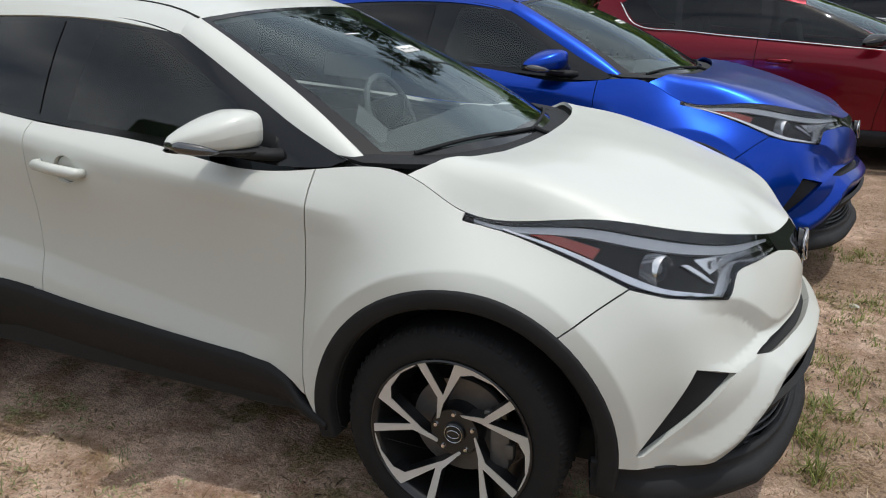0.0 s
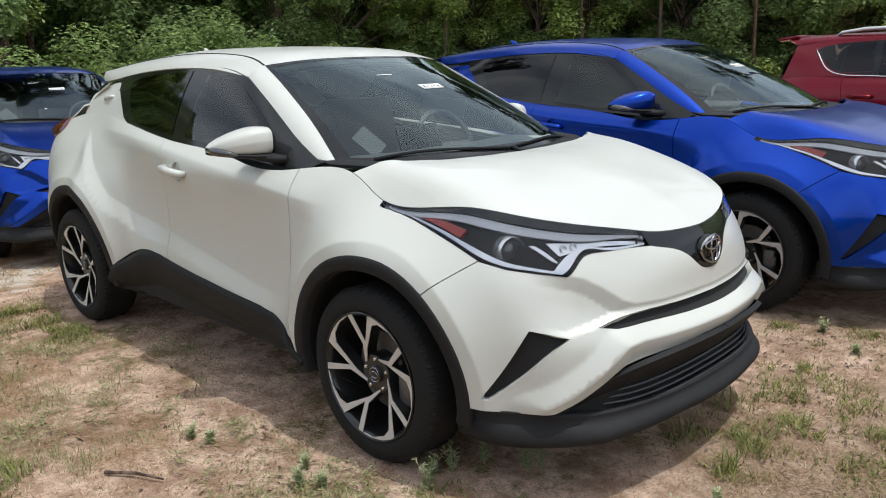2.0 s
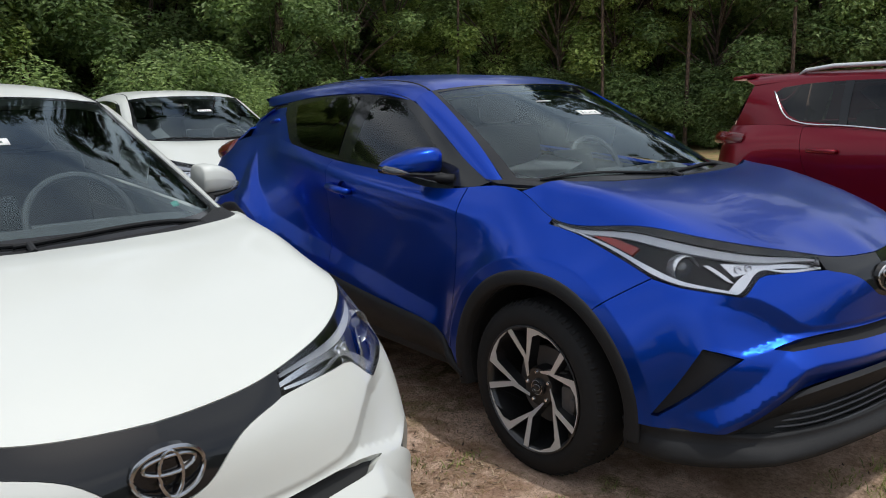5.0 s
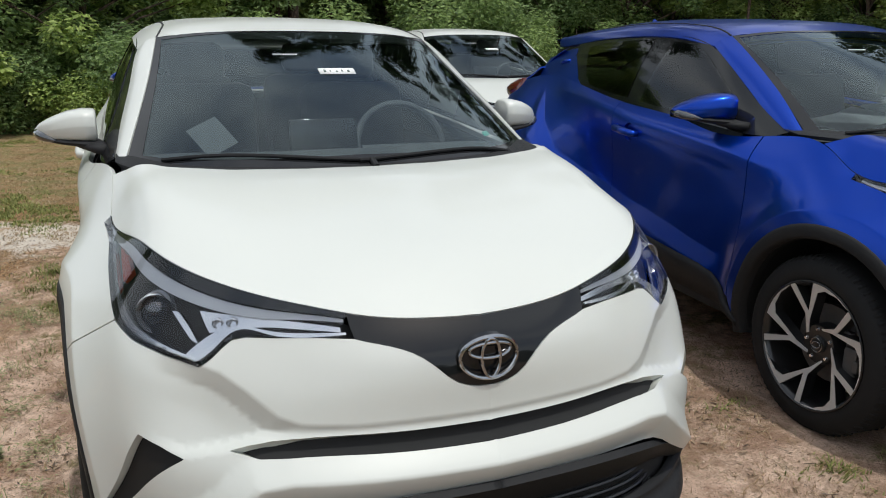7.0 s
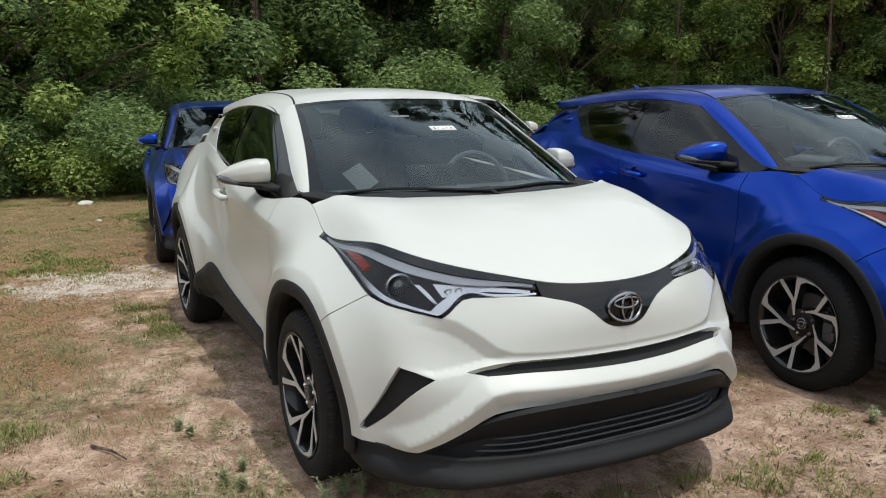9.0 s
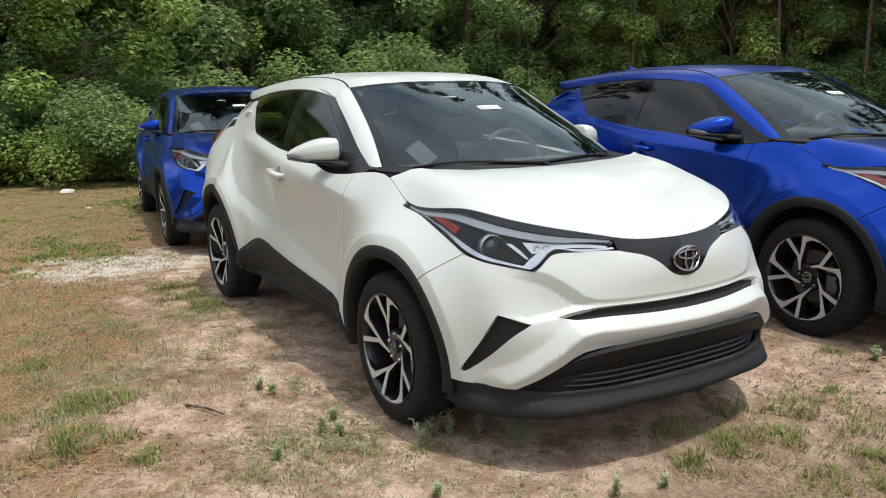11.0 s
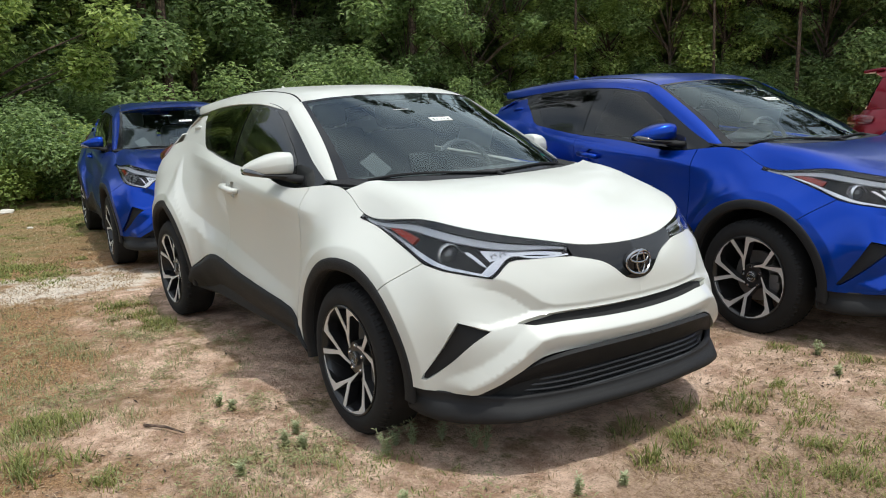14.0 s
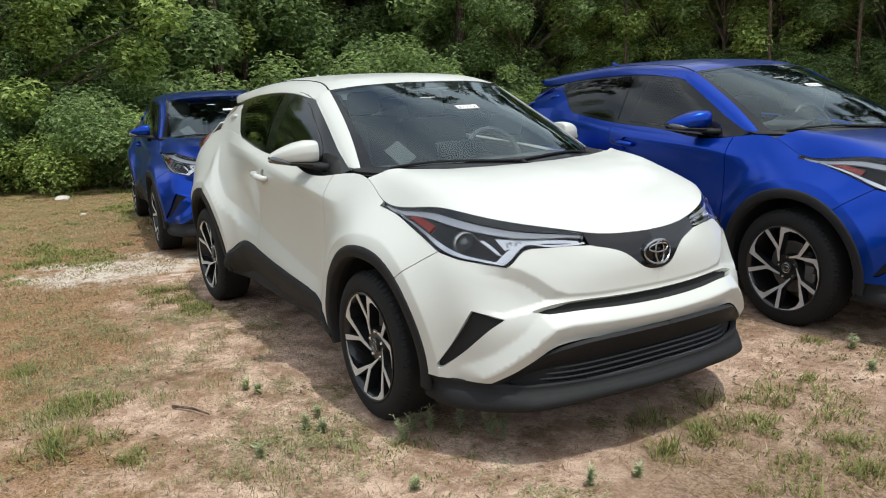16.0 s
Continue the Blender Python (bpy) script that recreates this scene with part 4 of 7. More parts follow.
ch_lo = np.vstack([BODY.find("xz", [(0.10, 0.945), (0.20, 0.922), (0.30, 0.894), (0.37, 0.869), (0.455, 0.836)], 10, 15), BODY.find("wz", [(0.722, 0.811), (0.67, 0.797), (0.612, 0.783)], 12, 17)])
ch_hi = np.vstack([BODY.find("xz", [(0.10, 0.949), (0.20, 0.928), (0.30, 0.903), (0.37, 0.881), (0.447, 0.855)], 10, 15), BODY.find("wz", [(0.715, 0.823), (0.67, 0.808), (0.620, 0.795)], 12, 17)])
pair("lower_trim", [uvband(ch_lo, ch_hi, -0.006)], SILVER, "headlamp", "satin silver lower trim")
v_lo = np.vstack([BODY.find("wz", [(0.612, 0.783), (0.575, 0.808), (0.54, 0.84), (0.46, 0.847), (0.30, 0.846)], 12, 17)])
v_hi = np.vstack([BODY.find("wz", [(0.628, 0.796), (0.592, 0.826), (0.549, 0.851), (0.46, 0.854), (0.30, 0.8505)], 12, 17)])
pair("inner_trim", [uvband(v_lo, v_hi, -0.006)], SILVER, "headlamp", "satin silver inner trim")
fin_a = BODY.find("wz", [(0.648, 0.874), (0.632, 0.85), (0.615, 0.825)], 12, 17)
fin_b = BODY.find("wz", [(0.634, 0.874), (0.617, 0.85), (0.602, 0.82)], 12, 17)
pair("inner_fin", [uvband(fin_a, fin_b, -0.012)], SILVER, "headlamp", "slanted silver fin")
am_a = BODY.find("xz", [(0.17, 0.948), (0.24, 0.942), (0.31, 0.930), (0.365, 0.917)], 10, 15)
am_b = BODY.find("xz", [(0.17, 0.943), (0.23, 0.928), (0.29, 0.912), (0.35, 0.893)], 10, 15)
pair("amber_reflector", [uvband(am_a, am_b, -0.016)], AMBER, "headlamp", "amber side reflector")
refl_a = BODY.find("wz", [(0.60, 0.885), (0.5, 0.882), (0.40, 0.874), (0.31, 0.864)], 12, 17)
refl_b = BODY.find("wz", [(0.585, 0.845), (0.5, 0.86), (0.40, 0.86), (0.31, 0.855)], 12, 17)
pair("turn_reflector", [uvband(refl_a, refl_b, -0.03)], SILVER, "headlamp", "silver turn lamp reflector")


def projector(center, facing, r):
    bm = bmesh.new()
    lathe(bm, [(r * 1.18, 0.03), (r * 1.2, -0.012), (r * 1.12, -0.02), (r * 1.0, -0.012), (r * 0.98, 0.0)], 32)
    ringm = bm_mesh("lamp_ring", bm, SILVER)
    bm = bmesh.new()
    lathe(bm, [(r * 0.97, 0.005), (r * 0.8, -0.012), (r * 0.5, -0.022), (r * 0.2, -0.026), (0, -0.0265)], 32)
    eye = bm_mesh("projector_lens", bm, BULB)
    rot = Vector((0, -1, 0)).rotation_difference(Vector(facing)).to_matrix().to_4x4()
    return ringm, eye, Matrix.Translation(center) @ rot


for flip in (False, True):
    s = 1 if flip else -1
    uv = BODY.find("wz", [(0.69, 0.868)], 12, 17)
    p, n = BODY.at(uv)[0], BODY.normal(uv)[0]
    facing = Vector((0.93, s * 0.34, 0.05)).normalized()
    c = Vector((p[0], s * p[1], p[2])) - Vector((n[0], s * n[1], n[2])) * 0.034
    rm, em, mt = projector(c, facing, 0.041)
    tag = "|L" if flip else "|R"
    add("lamp_ring" + tag, rm, "headlamp" + tag, "chrome ring", mt)
    add("projector_lens" + tag, em, "headlamp" + tag, "dark projector lens", mt)
    for k, (w, z) in enumerate(((0.565, 0.865), (0.535, 0.868), (0.55, 0.842))):
        uv = BODY.find("wz", [(w, z)], 12, 17)
        p, n = BODY.at(uv)[0], BODY.normal(uv)[0]
        bm = bmesh.new()
        lathe(bm, [(0.012, 0.006), (0.013, -0.004), (0.010, -0.006), (0.006, 0.0), (0, 0.002)], 16)
        c = Vector((p[0], s * p[1], p[2])) - Vector((n[0], s * n[1], n[2])) * 0.03
        rot = Vector((0, -1, 0)).rotation_difference(facing).to_matrix().to_4x4()
        add("small_reflector%s|%d" % (tag, k), bm_mesh("small_reflector", bm, SILVER), "headlamp" + tag, "small round reflector", Matrix.Translation(c) @ rot)

# badge: an oval ring with two plain inner ovals
def oval(bm, c, rw, rz, r, n=40, tilt=0.08, bow=0.012):
    pts = []
    for k in range(n):
        a = 2 * math.pi * k / n
        y, z = rw * math.cos(a), rz * math.sin(a)
        pts.append((c[0] - (z) * tilt - bow * (y / rw) ** 2 * (rw / 0.07) ** 2, c[1] + y, c[2] + z))
    tube(bm, pts, r, 8, closed=True, flat=1.0)


BC = (0.893, 0.0, 0.787)
bm = bmesh.new()
oval(bm, BC, 0.069, 0.047, 0.0052)
add("badge", bm_mesh("badge", bm, BADGE), "", "chrome oval badge")
for k, (c, a, b) in enumerate((((0.895, 0, 0.787), 0.022, 0.044), ((0.893, 0, 0.804), 0.05, 0.017))):
    bm = bmesh.new()
    oval(bm, c, a, b, 0.0042)
    add("badge_oval|%d" % k, bm_mesh("badge_oval", bm, BADGE), "badge")
bm = bmesh.new()
lathe(bm, [(0, 0.012), (0.05, 0.010), (0.066, 0.004), (0.072, -0.012)], 32)
bmesh.ops.scale(bm, vec=(1, 1, 0.7), verts=bm.verts)
me = bm_mesh("badge_plate", bm, GLOSS)
add("badge_plate", me, "badge", "", Matrix.Translation((0.876, 0, 0.787)) @ Euler((0, 0, radians(-90))).to_matrix().to_4x4())

# mirrors
def mirror_shell():
    rows_ = []
    # stations from the inner edge to the outer tip: w, x middle, half depth, z middle, half height
    for w, x, dx, z, dz in ((0.786, -0.705, 0.060, 1.166, 0.050), (0.792, -0.705, 0.070, 1.166, 0.056), (0.83, -0.715, 0.075, 1.167, 0.057), (0.875, -0.730, 0.075, 1.163, 0.052), (0.915, -0.750, 0.068, 1.156, 0.044), (0.948, -0.772, 0.056, 1.149, 0.035), (0.975, -0.798, 0.038, 1.142, 0.024), (0.991, -0.818, 0.014, 1.137, 0.011)):
        r = []
        for k in range(20):
            a = 2 * math.pi * k / 20
            ca, sa = math.cos(a), math.sin(a)
            e = 0.6
            r.append((x + dx * math.copysign(abs(ca) ** e, ca), w, z + dz * math.copysign(abs(sa) ** e, sa)))
        rows_.append(r + r[:1])
    return rows_


ms = mirror_shell()
p, f, _ = sheet(ms)
cap0 = [tuple(range(20))[::-1]]
pair("door_mirror", [(p, f + cap0, None)], WHITE, label="body-coloured door mirror")
LOWCASE = []
for w, x, dx, z, dz in ((0.765, -0.665, 0.05, 1.094, 0.016), (0.79, -0.70, 0.066, 1.101, 0.018), (0.84, -0.72, 0.074, 1.107, 0.016), (0.90, -0.743, 0.073, 1.112, 0.013), (0.95, -0.778, 0.058, 1.117, 0.010), (0.982, -0.812, 0.034, 1.121, 0.007), (0.989, -0.824, 0.01, 1.124, 0.004)):
    r_ = [(x + dx * math.copysign(abs(math.cos(a_)) ** 0.7, math.cos(a_)), w, z + dz * math.sin(a_)) for a_ in np.linspace(0, 2 * math.pi, 21)]
    LOWCASE.append(r_)
pair("mirror_base", [sheet(LOWCASE)], TRIM, "door_mirror", "black lower mirror casing")
bm = bmesh.new()
tube(bm, [(-0.60, 0.752, 1.088), (-0.64, 0.79, 1.092), (-0.69, 0.83, 1.10), (-0.71, 0.86, 1.108)], [0.035, 0.03, 0.026, 0.02], 10, flat=0.6)
vs = np.array([v.co[:] for v in bm.verts])
fs = [tuple(v.index for v in f.verts) for f in bm.faces]
bm.verts.index_update()
fs = [tuple(v.index for v in f.verts) for f in bm.faces]
bm.free()
pair("mirror_arm", [(vs, fs, None)], TRIM, "door_mirror", "black mirror foot")
bm = bmesh.new()
tube(bm, [(-0.826, 0.984, 1.136), (-0.785, 0.979, 1.133), (-0.752, 0.966, 1.128), (-0.722, 0.945, 1.122), (-0.695, 0.918, 1.115)], [0.010, 0.018, 0.018, 0.014, 0.004], 10)
bm.verts.index_update()
vs, fs = np.array([v.co[:] for v in bm.verts]), [tuple(v.index for v in f.verts) for f in bm.faces]
bm.free()
pair("mirror_indicator", [(vs, fs, None)], BULB, "door_mirror", "smoked indicator lens")

# door handle
def handle_piece():
    bm = bmesh.new()
    c = BODY.at(BODY.find("xz", [(-1.40, 0.992)], 6, 9))[0]
    tube(bm, [(-1.30, c[1] + 0.002, 0.984), (-1.312, c[1] + 0.03, 0.986), (-1.40, c[1] + 0.036, 0.994), (-1.485, c[1] + 0.028, 1.000), (-1.497, c[1] - 0.002, 1.002)], [0.014, 0.018, 0.019, 0.018, 0.014], 10, flat=1.0)
    bm.verts.index_update()
    v, f_ = np.array([v.co[:] for v in bm.verts]), [tuple(v.index for v in f.verts) for f in bm.faces]
    bm.free()
    return v, f_, None


pair("door_handle", [handle_piece()], WHITE, "door", "body-coloured pull handle")
pair("handle_cup", [panel(BODY, uvh, offset=-0.016, lip=0, step=0.02)], WHITE, "door", "round recess behind the handle")

# tail lamps
TL = Surface([row((-2.87, -2.95, -3.08, -3.2, -3.30), (0.70, 0.725, 0.72, 0.68, 0.56), (1.05, 1.02, 1.02, 1.03, 1.04)), row((-2.86, -2.95, -3.10, -3.24, -3.36), (0.705, 0.748, 0.75, 0.71, 0.58), (1.12, 1.11, 1.10, 1.10, 1.10)), row((-2.88, -2.95, -3.06, -3.18, -3.28), (0.665, 0.695, 0.69, 0.64, 0.54), (1.19, 1.19, 1.175, 1.17, 1.165))], (-2.9, 0.4, 1.1))
pair("tail_lamp", [panel(TL, full(TL), step=0.03, lip=0.05)], REDLENS, label="red boomerang tail lamp")

# spoiler, antenna
SP = [[(-2.78, 0.528, 1.448), (-2.85, 0.40, 1.462), (-2.875, 0.2, 1.468), (-2.88, 0.0, 1.472)], [(-2.855, 0.515, 1.445), (-2.95, 0.40, 1.452), (-2.97, 0.2, 1.45), (-2.975, 0.0, 1.452)], [(-2.845, 0.51, 1.43), (-2.94, 0.39, 1.430), (-2.96, 0.2, 1.428), (-2.965, 0.0, 1.43)], [(-2.70, 0.52, 1.385), (-2.75, 0.39, 1.395), (-2.77, 0.2, 1.40), (-2.77, 0.0, 1.40)]]
add("roof_spoiler", mesh_of("roof_spoiler", both(sheet([smooth_line(r, 14) for r in SP])), WHITE), "", "body-coloured roof spoiler")
bm = bmesh.new()
secs = []
for x, hw, h in ((-2.34, 0.004, 0.004), (-2.38, 0.016, 0.016), (-2.44, 0.022, 0.04), (-2.48, 0.02, 0.06), (-2.50, 0.012, 0.064)):
    secs.append([bm.verts.new((x, hw * math.cos(a), h * math.sin(a))) for a in np.linspace(0, math.pi, 9)])
for a, b in zip(secs, secs[1:]):
    for i in range(8):
        bm.faces.new((a[i], a[i + 1], b[i + 1], b[i]))
bm.faces.new(secs[-1])
add("antenna_fin", bm_mesh("antenna_fin", bm, WHITE), "", "body-coloured shark fin antenna", Matrix.Translation((0, 0, 1.517)))

for flip in (False, True):
    s = 1 if flip else -1
    pts = ROOF.at(ROOF.find("xw", smooth_line([(-1.03, 0.546), (-1.10, 0.53), (-1.25, 0.508), (-1.7, 0.505), (-2.2, 0.49), (-2.65, 0.465)], 24)))
    bm = bmesh.new()
    tube(bm, [(p_[0], s * p_[1], p_[2] - 0.002) for p_ in pts], 0.0055, 6)
    add("roof_ditch" + ("|L" if flip else "|R"), bm_mesh("roof_ditch", bm, VOID), "roof", "black roof seam")

FIN = [[(-2.48, 0.612, 1.398), (-2.60, 0.616, 1.368), (-2.74, 0.625, 1.295)], [(-2.50, 0.622, 1.388), (-2.62, 0.628, 1.35), (-2.755, 0.635, 1.280)], [(-2.53, 0.622, 1.378), (-2.65, 0.628, 1.334), (-2.765, 0.635, 1.268)], [(-2.53, 0.60, 1.378), (-2.65, 0.605, 1.334), (-2.765, 0.61, 1.268)]]
pair("spoiler_fin", [sheet([smooth_line(r, 8) for r in FIN])], WHITE, label="body-coloured fin beside the rear glass")
bm = bmesh.new()
tube(bm, [(-2.40, 0.650, 1.315), (-2.42, 0.659, 1.317), (-2.47, 0.657, 1.312), (-2.51, 0.652, 1.304), (-2.53, 0.640, 1.300)], [0.010, 0.012, 0.012, 0.012, 0.010], 8)
bm.verts.index_update()
vs, fs = np.array([v.co[:] for v in bm.verts]), [tuple(v.index for v in f.verts) for f in bm.faces]
bm.free()
pair("rear_door_handle", [(vs, fs, None)], WHITE, "rear_pillar", "body-coloured handle set in the pillar")

# wipers
for k, (a, b, c) in enumerate((((-0.03, -0.02), (-0.06, 0.35), (-0.22, 0.60)), ((-0.16, -0.56), (-0.05, -0.30), (-0.03, 0.02)))):
    bm = bmesh.new()
    pts = []
    for t in np.linspace(0, 1, 10):
        x = (1 - t) ** 2 * a[0] + 2 * t * (1 - t) * b[0] + t * t * c[0]
        w = (1 - t) ** 2 * a[1] + 2 * t * (1 - t) * b[1] + t * t * c[1]
        uv = WINDSCREEN.find("xw", [(x - 0.015, abs(w))])
        z = WINDSCREEN.at(uv)[0]
        pts.append((z[0], -w, z[2] + 0.009))
    tube(bm, pts, 0.0052, 6, flat=1.3)
    tube(bm, [pts[0], (pts[0][0] + 0.05, pts[0][1], pts[0][2] - 0.015)], 0.01, 8)
    add("wiper|%d" % k, bm_mesh("wiper", bm, TRIM), "", "black windscreen wiper")
COWL = Surface([row((0.035, 0.02, -0.02, -0.09, -0.24, -0.34), (0, 0.25, 0.45, 0.6, 0.71, 0.735), (1.066, 1.066, 1.07, 1.078, 1.084, 1.084)), row((-0.06, -0.07, -0.13, -0.24, -0.36, -0.42), (0, 0.25, 0.45, 0.58, 0.69, 0.73), (1.088, 1.088, 1.088, 1.09, 1.10, 1.098))], (-0.3, 0, 0.6))
add("cowl", mesh_of("cowl", mirrored(panel(COWL, full(COWL), step=0.04)), TRIM), "", "black cowl panel below the windscreen")

# underside and cabin
bm = bmesh.new()
box(bm, (3.9, 1.30, 0.12), (-1.25, 0, 0.27), 0.03)
add("underbody", bm_mesh("underbody", bm, VOID), "", "dark underbody")
bm = bmesh.new()
box(bm, (2.3, 1.30, 0.05), (-1.5, 0, 0.55), 0.02)
box(bm, (0.06, 1.3, 0.55), (-2.55, 0, 0.85), 0.02)
for s in (-1, 1):
    box(bm, (2.2, 0.04, 0.45), (-1.45, s * 0.70, 0.78), 0.02)
add("cabin_floor", bm_mesh("cabin_floor", bm, CABIN), "", "charcoal cabin lining")
bm = bmesh.new()
DB = Surface([row((-0.12, -0.15, -0.28, -0.42), (0, 0.3, 0.55, 0.66), (1.05, 1.05, 1.05, 1.05)), row((-0.42, -0.42, -0.46, -0.52), (0, 0.3, 0.55, 0.66), (1.075, 1.08, 1.085, 1.07)), row((-0.62, -0.62, -0.62, -0.62), (0, 0.3, 0.55, 0.66), (1.035, 1.03, 1.03, 1.03)), row((-0.66, -0.66, -0.65, -0.64), (0, 0.3, 0.55, 0.66), (0.85, 0.85, 0.85, 0.85))], (-0.3, 0, 0.6))
bm.free()
add("dashboard", mesh_of("dashboard", mirrored(panel(DB, full(DB), step=0.05)), DASH), "", "dark moulded dashboard")
bm = bmesh.new()
box(bm, (0.03, 0.26, 0.13), (-0.60, 0.0, 1.11), 0.012, Euler((0, radians(-18), 0)).to_matrix())
add("centre_screen", bm_mesh("centre_screen", bm, GLOSS), "dashboard", "dark centre screen")
bm = bmesh.new()
pts = [(0.19 * 0.38 * math.sin(a) * -1, 0.19 * math.cos(a), 0.19 * 0.92 * math.sin(a)) for a in np.linspace(0, 2 * math.pi, 32, endpoint=False)]
tube(bm, pts, 0.014, 8, closed=True)
for a in (0, math.pi, -math.pi / 2):
    tube(bm, [(0, 0, 0), (0.17 * 0.38 * -math.sin(a), 0.17 * math.cos(a), 0.17 * 0.92 * math.sin(a))], 0.016, 6)
add("steering_wheel", bm_mesh("steering_wheel", bm, DASH), "", "dark steering wheel", Matrix.Translation((-0.78, 0.37, 1.03)))
for k, (x, y) in enumerate(((-1.25, 0.36), (-1.25, -0.36), (-2.15, 0.34), (-2.15, -0.34))):
    bm = bmesh.new()
    box(bm, (0.52, 0.5, 0.16), (0.12, 0, 0.0), 0.05)
    box(bm, (0.16, 0.5, 0.62), (-0.2, 0, 0.34), 0.06, Euler((0, radians(-14), 0)).to_matrix())
    box(bm, (0.10, 0.26, 0.17), (-0.31, 0, 0.74), 0.045, Euler((0, radians(-10), 0)).to_matrix())
    add("seat|%d" % k, bm_mesh("seat", bm, CABIN), "", "charcoal fabric seat", Matrix.Translation((x, y, 0.62)))

# papers in the windscreen
def ws_patch(name, w0, w1, f0, f1, mat, off, under, label, tilt=0.0):
    quad = []
    for w, f in ((w0, f0), (w1, f0 + tilt), (w1, f1 + tilt), (w0, f1)):
        pa = WINDSCREEN.find("wz", [(abs(w), 1.06 + f * 0.43)])
        p_, n_ = WINDSCREEN.at(pa)[0], WINDSCREEN.normal(pa)[0]
        quad.append(Vector((p_[0], -w, p_[2])) + Vector((n_[0], -n_[1] * math.copysign(1, w), n_[2])) * off)
    bm = bmesh.new()
    a = [bm.verts.new(v) for v in quad]
    b = [bm.verts.new(v - Vector((0.0008, 0, 0.0008))) for v in quad]
    bm.faces.new(a)
    bm.faces.new(b[::-1])
    for i in range(4):
        bm.faces.new((a[i], b[i], b[(i + 1) % 4], a[(i + 1) % 4]))
    add(name, bm_mesh(name, bm, mat, 0), under, label)


ws_patch("windscreen_label", 0.022, -0.112, 0.648, 0.692, PAPER, 0.002, "windscreen", "small white paper label")
for k in range(5):
    ws_patch("label_mark|%d" % k, 0.004 - 0.022 * k, -0.004 - 0.022 * k + 0.003 * (k % 2), 0.662 + 0.003 * (k % 2), 0.679 - 0.004 * (k % 3), INK, 0.0032, "windscreen", "handwritten mark")
ws_patch("top_label", 0.16, 0.07, 0.80, 0.806, PAPER, 0.002, "windscreen", "thin white strip")
ws_patch("corner_sticker", -0.50, -0.535, 0.17, 0.20, GREENINK, -0.004, "windscreen", "small green sticker")
bm = bmesh.new()
box(bm, (0.13, 0.12, 0.002), (0, 0, 0), 0, Euler((0, 0, radians(25))).to_matrix())
add("paper_sheet", bm_mesh("paper_sheet", bm, GREYPAPER), "", "loose paper sheet on the dashboard", Matrix.Translation((-0.47, -0.42, 1.135)) @ Euler((radians(4), radians(48), radians(8))).to_matrix().to_4x4())
bm = bmesh.new()
box(bm, (0.36, 0.002, 0.105), (0, 0, 0), 0)
add("window_sheet", bm_mesh("window_sheet", bm, PAPER), "", "printed paper sheet inside the side window", Matrix.Translation((-1.12, 0.695, 1.205)) @ Euler((radians(-12), radians(3), radians(-2))).to_matrix().to_4x4())


